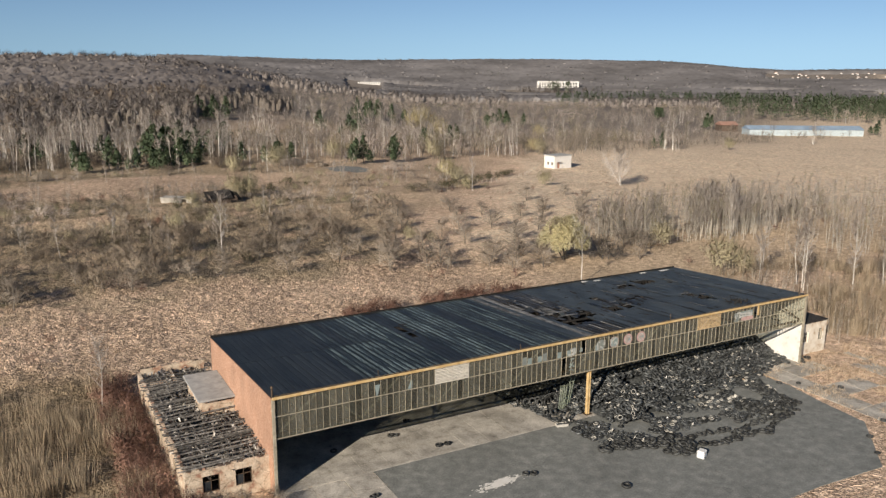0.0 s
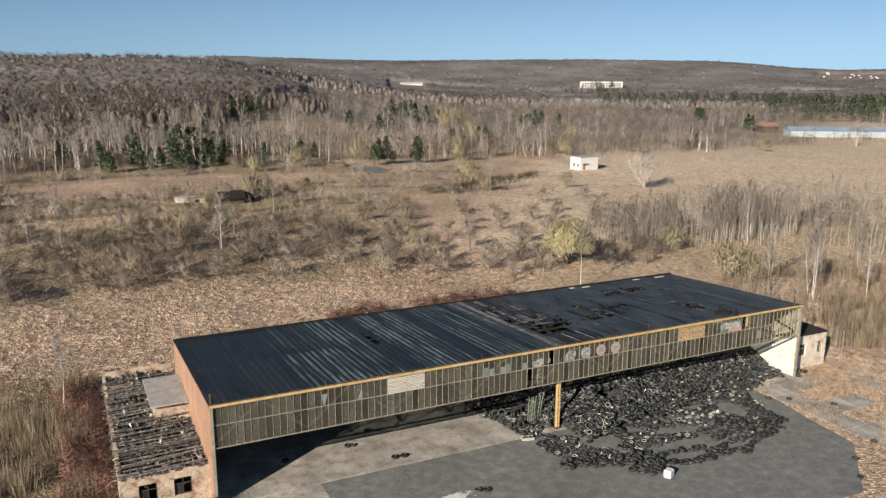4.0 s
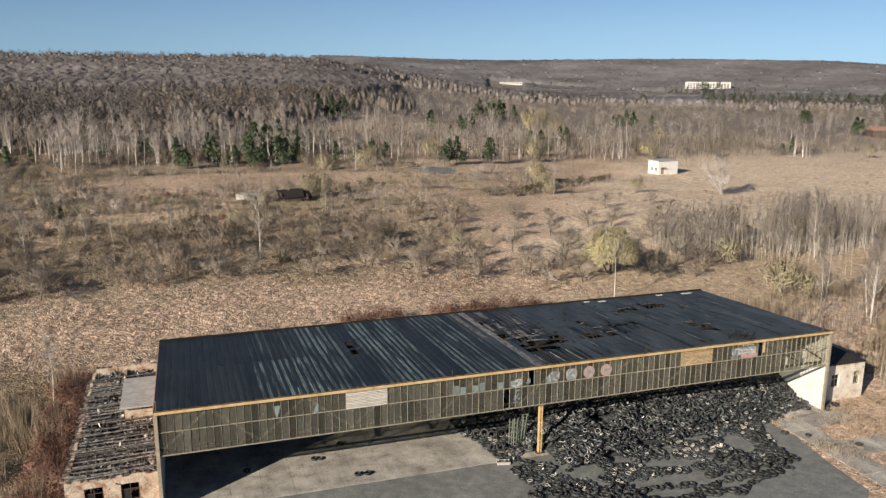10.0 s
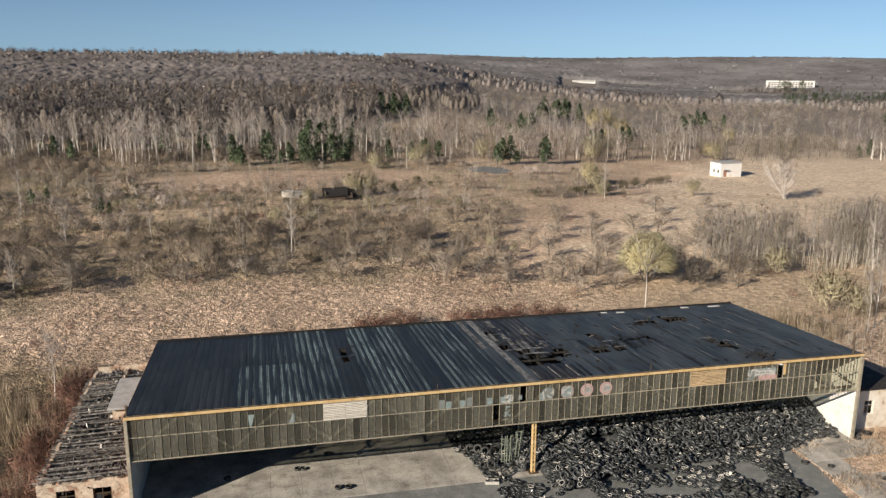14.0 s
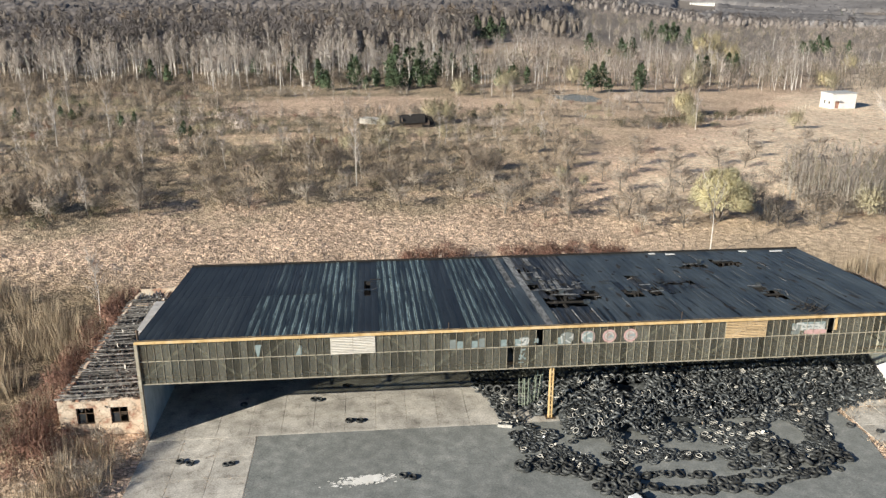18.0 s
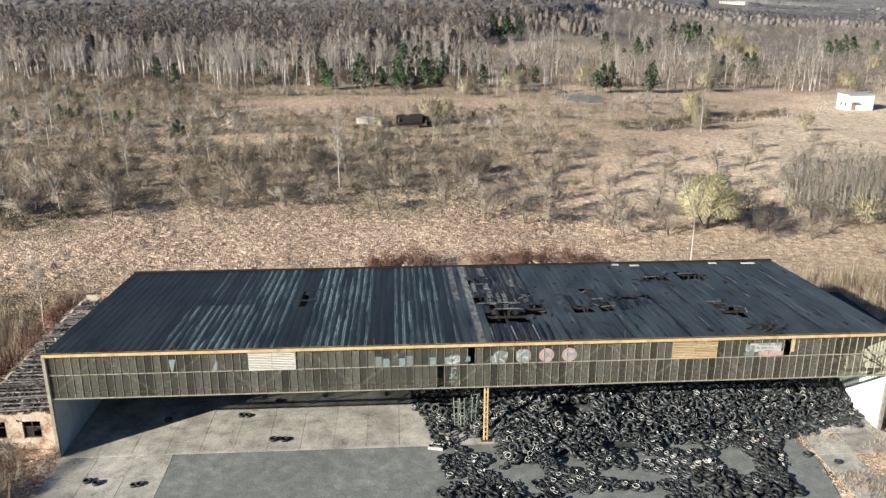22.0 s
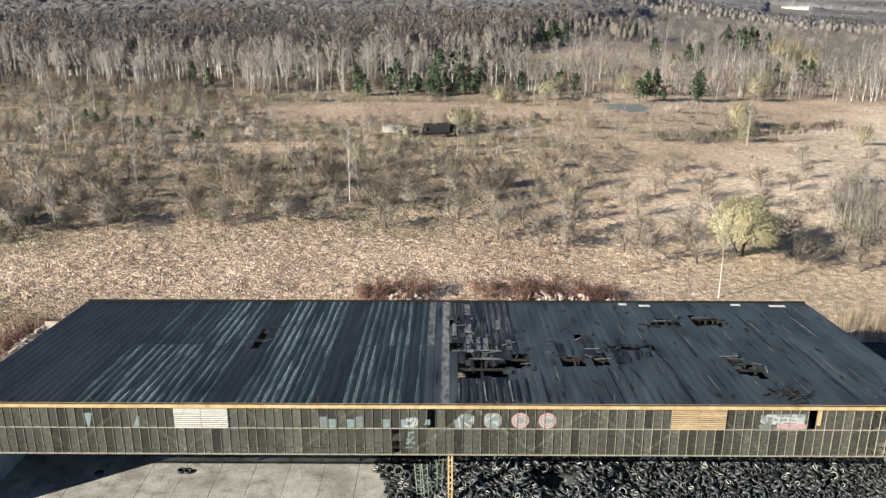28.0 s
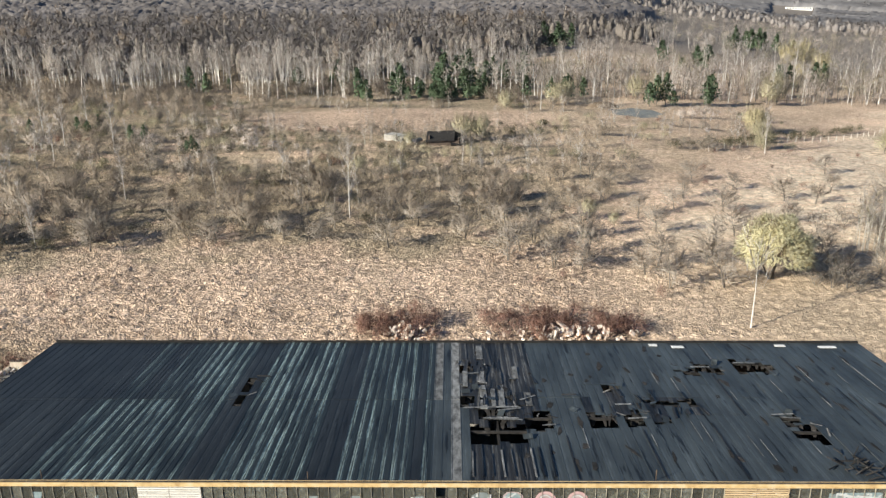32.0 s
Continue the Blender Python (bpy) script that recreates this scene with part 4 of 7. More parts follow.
    for a, b, y0, y1 in HOLES:
        x = a
        while x < b:
            yy = y1 + random.uniform(-0.1, 0.6)
            if random.random() < 0.62:
                put("torn_flap", random.choice(flaps), roof, pose(x + 0.2, yy, roof_z(yy) - 0.1, -4, random.uniform(-8, 8), random.uniform(-14, 14)) @ Matrix.Diagonal((random.uniform(0.5, 1.1), random.uniform(0.7, 1.5), 1, 1)))
            if random.random() < 0.12:
                yy = y0 + random.uniform(-0.3, 0.1)
                put("torn_flap", random.choice(flaps), roof, pose(x + 0.3, yy, roof_z(yy) - 0.1, -2, random.uniform(-8, 8), 180 + random.uniform(-14, 14)))
            x += 0.4
    for a, b, y0, y1 in HOLES + [(33.6, 38, 10, 13), (34, 37, 12.5, 15), (41, 45.5, 9, 12)]:
        for k in range(2):
            xx, yy = random.choice((random.uniform(a - 0.5, b + 0.5), random.choice((a, b)) + random.gauss(0, 0.3))), random.uniform(y0 - 0.5, y1 + 0.9)
            put("loose_board", random.choice(chips), roof, pose(xx, yy, roof_z(yy) + random.uniform(-0.1, 0.06), random.uniform(-25, 18), random.uniform(-22, 22), random.choice((0, 90)) + random.gauss(0, 22)))
    # curled strips of burnt sheet round the great hole, and lead strips over the joints
    strips = [boxes_mesh("torn_strip", M_burnt, (-q / 2, q / 2, -l / 2, l / 2, 0, 0.03)) for q, l in ((0.10, 1.2), (0.16, 1.8), (0.22, 0.9))]
    for k in range(26):
        xx, yy = (random.uniform(33.6, 38.8), random.uniform(9.2, 18.5)) if k < 14 else (random.uniform(41, 50), random.choice((random.uniform(9, 10.2), random.uniform(11.3, 12.4), random.uniform(8.6, 9.4))))
        put("torn_strip", random.choice(strips), roof, pose(xx, yy, roof_z(yy) - 0.06 + random.uniform(0, 0.07), -4 + random.uniform(-3, 3), random.uniform(-20, 20), random.gauss(0, 6)))
    # scorched flakes of bitumen over the sound half
    scars = []
    for k in range(5):
        bm = bmesh.new()
        bm.faces.new([bm.verts.new((random.uniform(0.10, 0.2) * math.cos(t), random.uniform(0.25, 0.6) * math.sin(t), 0.02)) for t in (0, 0.7, 1.5, 2.2, 3.1, 3.9, 4.7, 5.5)])
        bm.normal_update()
        bmesh.ops.solidify(bm, geom=bm.faces[:], thickness=0.015)
        scars.append(mesh_of("bitumen_flake", bm, M_char))
    for k in range(64):
        x, y = random.uniform(34, 65.5), random.uniform(1, 21)
        if not any(p - 0.3 < x < q + 0.3 and r0 - 0.5 < y < r1 + 0.5 for p, q, r0, r1 in HOLES):
            put("bitumen_flake", random.choice(scars), roof, pose(x, y, roof_z(y) - 0.084, -slope, 0, random.gauss(0, 12)) @ Matrix.Diagonal((random.uniform(0.6, 1.5), random.uniform(0.5, 1.7), 1, 1)))
    # weathered boards laid bare beside the great hole, and short charred stumps before it
    planks = {}
    for c in range(8):
        y = 9.6 + random.uniform(-0.3, 0.5)
        while y < 21.0:
            l = random.choice((1.4, 2.1, 2.8, 3.6))
            q = random.choice((0.30, 0.38, 0.46))
            x = 33.75 + c * 0.62 + random.uniform(-0.06, 0.06)
            if random.random() < (0.9 if c < 5 else 0.35) and y + l < 21.8:
                m = M_ash if random.random() < 0.72 else M_burnt
                key = (q, l, m.name)
                if key not in planks:
                    planks[key] = boxes_mesh("bare_board", m, (-q / 2, q / 2, 0, l, 0, 0.035))
                put("bare_board", planks[key], roof, pose(x, y, roof_z(y) - 0.065, -slope + random.gauss(0, 0.5), random.gauss(0, 3), random.gauss(0, 2)))
            y += l + random.choice((0.05, 0.1, 0.4))
    for c in range(9):
        l = random.uniform(2.2, 4.1)
        me = boxes_mesh("charred_stump", M_burnt if c % 3 else M_ash, (-0.05, 0.05, 0, l, 0, 0.05))
        put("charred_stump", me, roof, pose(33.9 + c * 0.6 + random.uniform(-0.1, 0.1), 0.6, roof_z(0.6) - 0.07, -slope, 0, random.gauss(0, 1)))
    for x, y0, y1 in ((44.9, 0.4, 6.4), (49.6, 0.4, 7.4), (60.6, 1.0, 12.0), (39.9, 0.4, 5.6), (52.2, 8.5, 15.4), (58.6, 10.5, 19.0)):
        put("joint_strip", boxes_mesh("joint_strip", M_burnt, (-0.05, 0.05, y0, y1, 0, 0.03)), roof, pose(x, 0, roof_z(0) - 0.075, -slope, 0, random.gauss(0, 0.15)))
    seam = {l: boxes_mesh("seam_strip", M_ash, (-0.022, 0.022, 0, l, 0, 0.012)) for l in (1.5, 2.6, 4.2)}
    for k in range(46):
        x, y, l = -0.25 + 0.599 * random.randint(55, 110), random.uniform(0.3, 17.5), random.choice((1.5, 2.6, 4.2))
        if not any(p - 0.2 < x < q + 0.2 and y < r1 and y + l > r0 for p, q, r0, r1 in HOLES):
            put("seam_strip", seam[l], roof, pose(x + 0.02, y, roof_z(y) - 0.064, -slope, 0, random.gauss(0, 0.4)))
    me = boxes_mesh("pale_sheet", M_white, (-0.7, 0.7, -0.22, 0.22, 0, 0.03))
    for x, y, s in ((51.1, 20.9, 0.7), (63.2, 20.9, 1.0), (59.5, 21.2, 0.6), (49.2, 21.3, 0.5)):
        put("pale_sheet", me, roof, pose(x, y, roof_z(y) - 0.03, -4, 0, 0) @ Matrix.Diagonal((s, 1, 1, 1)), "small pale patch at the roof's back edge")
    # charred heap
    for k in range(26):
        a = Vector((random.gauss(56.1, 0.5), random.gauss(2.0, 0.8), 0))
        b = a + Vector((random.uniform(-0.9, 0.9), random.uniform(-0.9, 0.9), random.uniform(0, 0.4)))
        a.z, b.z = roof_z(a.y) - 0.05, roof_z(b.y) + random.uniform(0, 0.35)
        bm = bmesh.new()
        beam(bm, a, b, 0.06)
        part("batten", bm, M_char, roof, "charred batten")
    # upstand along the back edge, vents
    bm = bmesh.new()
    box(bm, -0.25, 66.25, 22.0, 22.14, roof_z(22) - 0.2, roof_z(22) + 0.06)
    part("roof_edge", bm, M_char, roof)
    for x, y, h in ((-0.05, 0.4, 0.75), (65.6, 0.6, 1.5), (9.5, 0.3, 0.6), (24.6, 0.3, 0.5), (44.2, 0.3, 0.7)):
        bm = bmesh.new()
        bmesh.ops.create_cone(bm, cap_ends=True, segments=8, radius1=0.09 if h > .7 else 0.03, radius2=0.07 if h > .7 else 0.03, depth=h, matrix=Matrix.Translation((x, y, roof_z(y) - 0.1 + h / 2)))
        if h > 0.7:
            bmesh.ops.create_cone(bm, cap_ends=True, segments=8, radius1=0.16, radius2=0.05, depth=0.15, matrix=Matrix.Translation((x, y, roof_z(y) - 0.05 + h)))
        part("vent_pipe", bm, M_steel, roof)


build_walls()
build_frame()
build_trusses()
build_panes()
build_marks()
build_roof()

# ---------------------------------------------------------------- annexes
def wall_with_openings(bm, along, a0, a1, f0, f1, z0, z1, holes):
    """A wall from a0 to a1 along 'x' or 'y', f0 to f1 thick, with rectangular openings (from, to, sill, head)."""
    def b(p, q, r, s):
        if q - p > 0.01 and s - r > 0.01:
            box(bm, *((p, q, f0, f1) if along == "x" else (f0, f1, p, q)), r, s)
    x = a0
    for h0, h1, s, t in sorted(holes):
        b(x, h0, z0, z1)
        b(h0, h1, z0, s)
        b(h0, h1, t, z1)
        x = h1
    b(x, a1, z0, z1)


def window_unit(parent, along, c, w, z0, z1, f, mat=M_mull, glass=True):
    """A frame with a mullion, a transom and panes, in an opening centred at c."""
    def b(bm, p, q, r, s, d=0.04):
        box(bm, *((p, q, f - d, f + d) if along == "x" else (f - d, f + d, p, q)), r, s)
    bm = bmesh.new()
    b(bm, c - w / 2, c - w / 2 + 0.07, z0, z1)
    b(bm, c + w / 2 - 0.07, c + w / 2, z0, z1)
    b(bm, c - w / 2 + 0.07, c + w / 2 - 0.07, z0, z0 + 0.07)
    b(bm, c - w / 2 + 0.07, c + w / 2 - 0.07, z1 - 0.07, z1)
    win = part("window", bm, mat, parent, "small window with a rotten frame")
    bm = bmesh.new()
    b(bm, c - 0.03, c + 0.03, z0 + 0.07, z1 - 0.07, 0.03)
    part("window_mullion", bm, mat, win)
    bm = bmesh.new()
    b(bm, c - w / 2 + 0.07, c + w / 2 - 0.07, z0 + (z1 - z0) * 0.62, z0 + (z1 - z0) * 0.62 + 0.05, 0.025)
    part("transom", bm, mat, win)
    if glass:
        bm = bmesh.new()
        b(bm, c - w / 2 + 0.07, c - 0.03, z0 + 0.07, z0 + (z1 - z0) * 0.62, 0.006)
        part("pane", bm, M_gwin, win)


def build_west_annex():
    an = thing("annex", "roofless burnt lean-to with peeling plaster walls", "outbuilding")
    X0, Y0, Y1, H = -7.3, 1.2, 26.4, 3.1
    bm = bmesh.new()
    wall_with_openings(bm, "x", X0, -0.31, Y0, Y0 + 0.3, 0, H, [(-5.9, -4.5, 1.0, 2.5), (-3.2, -1.8, 1.0, 2.5)])
    part("front_wall", bm, M_plas, an)
    bm = bmesh.new()
    wall_with_openings(bm, "y", Y0 + 0.3, Y1, X0, X0 + 0.3, 0, H - 0.12, [(5 + 3.4 * k, 6.2 + 3.4 * k, 1.0, 2.4) for k in range(6)])
    part("side_wall", bm, M_plas, an)
    bm = bmesh.new()
    box(bm, X0 + 0.3, -0.31, Y1 - 0.3, Y1, 0, H + 0.35)
    box(bm, X0 + 0.3, -3.9, 22.4, 22.7, 0, H)
    box(bm, -4.2, -3.9, 22.7, Y1 - 0.3, 0, H)
    part("back_room_wall", bm, M_plas, an)
    for c in (-5.2, -2.5):
        window_unit(an, "x", c, 1.38, 1.0, 2.5, Y0 + 0.15, M_steel)
    for k in range(6):
        window_unit(an, "y", 5.6 + 3.4 * k, 1.18, 1.0, 2.4, X0 + 0.15)
    # charred rafters across, battens on them
    for k in range(49):
        y = Y0 + 0.5 + k * 0.46
        if 12.4 < y < 19.6:
            x1 = -3.45
        else:
            x1 = -0.35
        bm = bmesh.new()
        zz = H + 0.02 + random.uniform(-0.06, 0.03)
        sag = random.choice((0, 0, 0, -0.25, -0.6, -1.2)) * random.random()
        xb = x1 if random.random() < 0.75 else x1 - random.uniform(0.5, 2.5)
        beam(bm, (X0 - random.uniform(0.05, 0.4), y, zz), (xb, y + random.uniform(-0.2, 0.2), zz + 0.2 + sag), 0.065, 0.11)
        part("rafter", bm, M_graywood, an)
    for k in range(13):
        x = X0 + 0.5 + k * 0.5
        if x > -3.5:
            runs = [(Y0 + 0.4, 12.0), (20, 23.5)]
        else:
            runs = [(Y0 + 0.4, 23.8)]
        for a, b in runs:
            y = a
            while y < b - 1:
                ln_ = random.uniform(1.2, 3.4)
                if random.random() < 0.8:
                    bm = bmesh.new()
                    beam(bm, (x + random.uniform(-.15, .15), y, H + 0.02 + random.uniform(-0.15, 0.05)), (x + random.uniform(-.2, .2), min(y + ln_, b), H + 0.05 + random.uniform(-0.3, 0.08)), 0.06, 0.06)
                    part("batten", bm, M_graywood, an)
                y += ln_ + random.uniform(0, 0.5)
    # burnt debris below
    v, f = [], []
    for k in range(5200):
        x, y = random.uniform(X0 + 0.4, -0.5), random.uniform(Y0 + 0.4, Y1 - 0.5)
        z = 2.35 + 0.55 * noise.noise(Vector((x * 0.5, y * 0.5, 0))) + random.uniform(0, 0.4)
        d = Vector((random.gauss(0, 1), random.gauss(0, 1), random.gauss(0, 0.5))).normalized() * random.uniform(0.25, 0.9)
        s = d.cross(Vector((random.random(), random.random(), 1))).normalized() * random.uniform(0.04, 0.14)
        c = Vector((x, y, z))
        i = len(v)
        v += [c - s, c + s, c + d + s, c + d - s, c + d / 2 + Vector((0, 0, 0.07))]
        f += [(i, i + 1, i + 4), (i + 1, i + 2, i + 4), (i + 2, i + 3, i + 4), (i + 3, i, i + 4)]
    tagged(put("burnt_debris", np_mesh("burnt_debris", [tuple(q) for q in v], f, [M_chars]), an, None, "burnt roof debris"), kind="stuff")
    bm = bmesh.new()
    box(bm, X0 + 0.31, -0.32, Y0 + 0.31, Y1 - 0.31, 0.0, 0.9)
    part("ash_bed", bm, M_dark, an)
    # crumbled tops of the walls
    lumps = [boxes_mesh("loose_brick", m, (-a, a, -0.13, 0.13, -0.02, h), bevel=0.015) for m, a, h in ((M_brick, 0.13, 0.08), (M_plas, 0.24, 0.12), (M_plas, 0.36, 0.09), (M_dark, 0.2, 0.12))]
    for k in range(64):
        if k < 34:
            x, y, z, a = X0 + 0.15 + random.uniform(-0.04, 0.04), random.uniform(Y0 + 0.4, Y1 - 0.5), H - 0.05, 90
        elif k < 48:
            x, y, z, a = random.uniform(X0 + 0.3, -0.8), Y0 + 0.15, H, 0
        else:
            x, y, z, a = random.uniform(X0 + 0.5, -0.8), Y1 - 0.15, H + 0.35, 0
        put("loose_brick", random.choice(lumps), an, pose(x, y, z, 0, 0, a + random.gauss(0, 6)))
    # small block standing on the annex beside the end wall
    bm = bmesh.new()
    box(bm, -3.4, -0.32, 12.6, 19.4, 2.6, 4.3)
    pent = part("roof_block", bm, M_plas, an, "plastered block standing above the lean-to")
    bm = bmesh.new()
    box(bm, -3.75, -0.32, 12.1, 19.6, 4.3, 4.48, 0.02)
    part("roof_slab", bm, M_slabroof, pent, "cracked grey felted roof slab")
    bm = bmesh.new()
    box(bm, -1.9, -0.6, 12.57, 12.6, 4.0, 4.2)
    part("vent_slot", bm, M_char, pent)


def build_east_annex():
    an = thing("annex", "white plastered flat-roofed lean-to with streaked walls", "outbuilding")
    X0, X1, Y0, Y1, H = 66.32, 73.0, 1.6, 20.0, 4.1
    bm = bmesh.new()
    wall_with_openings(bm, "x", X0, X1, Y0, Y0 + 0.3, 0, H, [(68.6, 69.7, 1.5, 3.0), (71.6, 72.4, 1.6, 3.1)])
    part("front_wall", bm, M_stained, an)
    bm = bmesh.new()
    box(bm, X1 - 0.3, X1, Y0 + 0.3, Y1, 0, H)
    box(bm, X0, X1 - 0.3, Y1 - 0.3, Y1, 0, H)
    part("side_wall", bm, M_stained, an)
    window_unit(an, "x", 69.15, 1.1, 1.5, 3.0, Y0 + 0.15, M_wslat)
    window_unit(an, "x", 72.0, 0.8, 1.6, 3.1, Y0 + 0.15)
    # dark felt slab; the hangar's shadow over it is put into its black
    bm = bmesh.new()
    box(bm, X0, X1 + 0.1, Y0 - 0.1, Y1 + 0.1, H, H + 0.16, 0.02)
    part("roof_slab", bm, M_char, an, "dark felt roof, blacked for the hangar's shadow on it")


build_west_annex()
build_east_annex()

# ---------------------------------------------------------------- tyres
def tyre_arrays(R, r, w, nseg, prof):
    """Ring of a tyre lying flat on z = 0."""
    a = np.linspace(0, 2 * np.pi, nseg, endpoint=False)
    p = np.array([(r + (R - r) * u, w * q) for u, q in prof])
    v = np.stack([np.outer(np.cos(a), p[:, 0]), np.outer(np.sin(a), p[:, 0]), np.tile(p[:, 1], (nseg, 1))], -1).reshape(-1, 3)
    n = len(p)
    f = []
    for i in range(nseg):
        for j in range(n):
            q = [i * n + j, ((i + 1) % nseg) * n + j, ((i + 1) % nseg) * n + (j + 1) % n, i * n + (j + 1) % n]
            f += [(q[0], q[1], q[2]), (q[0], q[2], q[3])]
    return v, np.array(f)


PROF = [(0, 0.12), (0.45, 0.0), (0.85, 0.06), (1, 0.25), (1, 0.75), (0.85, 0.94), (0.45, 1.0), (0, 0.88)]
PROF_T = [(0, 0.5), (0.55, 0.0), (1, 0.25), (1, 0.75), (0.55, 1.0)]
PROF_S = [(0, 0.15), (0.6, 0.0), (1, 0.22), (1, 0.78), (0.6, 1.0), (0, 0.85)]


def heap_front(x):
    """Near edge of the heap, ragged."""
    x = np.asarray(x, float)
    base = np.interp(x, [27.6, 28.6, 30, 32, 35, 38, 45, 48.5, 55, 55.6, 57.5, 62, 66], [6.5, 3.5, -4.8, -6.2, -8.0, -7.2, -6.4, -8.4, -7.6, -4.5, -0.6, 0.2, 0.9])
    return base + 0.9 * vnoise(x / 1.1, x * 0 + 3.3, 21) + 0.6 * vnoise(x / 0.6, x * 0 + 8.1, 22)


def heap_h(x, y):
    """Height of the heap of tyres above the floor."""
    d = y - np.interp(x, [28.6, 30, 35, 38, 46, 52, 58, 66], [3.5, -4.8, -7.2, -6.6, -5.0, -3.4, -1.2, 0.4])
    edge = sstep(x, 31.0, 37.5) * (1 - 0.45 * sstep(x, 64, 66)) * sstep(d, 0.3, 9.0)
    return (1.9 + 0.45 * vnoise(x / 2.3, y / 2.3, 31) + 1.0 * sstep(x, 48, 60)) * edge


def in_heap(x, y):
    ok = (y > heap_front(x)) & (x > 27.6) & (x < 65.7) & (y < 20.5)
    gap = ((x - 52.3) / 1.5) ** 2 + ((y + 3.9) / 2.2) ** 2 < 1
    gap2 = (((x - 40.6) / 1.7) ** 2 + ((y - 2.0) / 1.1) ** 2 < 1) | (((x - 35.6) / 1.9) ** 2 + ((y + 4.7) / 1.2) ** 2 < 1) | (((x - 44.5) / 2.4) ** 2 + ((y + 5.6) / 0.7) ** 2 < 1)
    bare = (vnoise(x / 1.7, y / 1.7, 41) + 0.4 * vnoise(x / 0.8, y / 0.8, 42) > 0.42) & (y < -1.5)
    post_ = (np.abs(x - 33.4) < 0.75) & (np.abs(y + 0.2) < 1.3) | (x < 34) & (y > -5.5) & (y < 2.2) & (vnoise(x / 1.3, y / 1.3, 47) > 0.05)
    return ok & ~gap & ~gap2 & ~bare & ~post_


def build_tyres():
    big = tyre_arrays(0.44, 0.25, 0.25, 18, PROF)
    mid = tyre_arrays(0.33, 0.20, 0.20, 16, PROF)
    sml = tyre_arrays(0.28, 0.17, 0.17, 16, PROF)
    meshes = [np_mesh("tyre", v, f, [M_rub], smooth=False) for v, f in (big, mid, sml)]
    labels = ("worn black truck tyre", "worn black van tyre", "worn black car tyre")
    count = [0]

    def lay(x, y, z, k, tilt=(0, 0), s=1.0):
        ob = new("tyre", meshes[k])
        ob.matrix_basis = pose(x, y, z, tilt[0], tilt[1], random.uniform(0, 360))
        tagged(ob, labels[k] + " lying on the asphalt", "tyre", "discarded tyres")
        count[0] += 1

    # strings of tyres fanning out in front of the heap
    chains = [((30.2, -7.0), (34.2, -8.6)), ((34.6, -9.9), (40.0, -10.9)), ((38.5, -8.9), (44.0, -9.8)), ((40.2, -11.2), (46.5, -11.6)), ((43.5, -10.2), (51.5, -9.6)), ((46, -11.7), (53.8, -9.4)), ((45.5, -8.7), (50.5, -8.2)),
              ((50.8, -7.9), (54.9, -8.6)), ((51.6, -6.8), (55.2, -7.6)), ((35.2, -10.6), (37.4, -11.4)), ((31.8, -7.9), (35.6, -9.0))]
    for (xa, ya), (xb, yb) in chains:
        n = int(math.hypot(xb - xa, yb - ya) / 0.56)
        for i in range(n):
            t = i / max(1, n - 1)
            x, y = xa + (xb - xa) * t + random.gauss(0, 0.12), ya + (yb - ya) * t + 0.35 * math.sin(t * 3.1) + random.gauss(0, 0.12)
            k = random.choice((0, 0, 0, 1, 1, 2))
            lay(x, y, 0.004 if random.random() < 0.8 else 0.16, k, (random.gauss(0, 3), random.gauss(0, 3)) if random.random() < 0.8 else (random.uniform(-25, 25), random.uniform(-25, 25)))
    # thick clusters in front of the heap
    for cx, cy, rx, ry, n in ((36.4, -9.3, 1.5, 1.9, 46), (31.2, -6.9, 1.9, 0.7, 26), (54.6, -5.6, 0.8, 3.0, 34), (49.6, -7.2, 1.4, 2.0, 40), (52.6, -8.2, 1.6, 0.8, 18), (33.6, -7.9, 1.3, 0.6, 12)):
        for i in range(n):
            a, q = random.uniform(0, 6.28), math.sqrt(random.random())
            x, y = cx + rx * q * math.cos(a), cy + ry * q * math.sin(a)
            flat = random.random() < 0.55
            lay(x, y, random.choice((0.004, 0.004, 0.2)) if flat else 0.22, random.choice((0, 1, 1, 2)), (random.gauss(0, 5), random.gauss(0, 5)) if flat else (random.uniform(-50, 50), random.uniform(-40, 40)))
    # singles
    for x, y, k in ((26.9, -13.0, 0), (20.4, -7.1, 1), (21.1, -7.4, 1), (16.2, 1.4, 1), (17.1, 1.3, 1), (13.0, 5.4, 1), (13.5, 5.3, 2), (6.9, 5.0, 1), (3.2, -3.6, 1), (4.0, -3.9, 1), (6.8, -4.3, 2), (7.2, -4.2, 2), (15.8, 7.7, 1),
                    (58.3, -3.4, 1), (60.2, -4.5, 2), (63.4, -7.6, 1), (59.3, -15.4, 1), (54.6, -17.0, 1), (52.0, -19.5, 2), (67.2, 0.4, 1), (68.3, 0.5, 0), (66.6, -0.3, 2), (64.8, 0.6, 1)):
        lay(x, y, 0.004 if k != 9 else 0, k)
    # leaning tyres at the heap's near edge, big ones by the stack of frames
    for x, y, k in ((28.3, 5.8, 0), (28.9, 5.3, 0), (29.6, 5.0, 0), (30.1, 4.5, 0), (30.7, 4.2, 0), (31.3, 4.6, 0), (29.2, 2.2, 1), (29.9, 1.8, 0), (30.3, 1.1, 1), (30.9, 0.3, 1)):
        ob = new("tyre", meshes[k])
        ob.matrix_basis = pose(x, y, 0.42 if k == 0 else 0.3, random.uniform(55, 80), 0, random.uniform(-30, 30))
        tagged(ob, "worn black truck tyre leaning upright", "tyre", "discarded tyres")
    # the heap: near face as single tyres, the rest in one piece
    v0, f0 = tyre_arrays(1.0, 0.60, 0.56, 9, PROF_T)
    vs, fs, off = [], [], 0
    pts = []
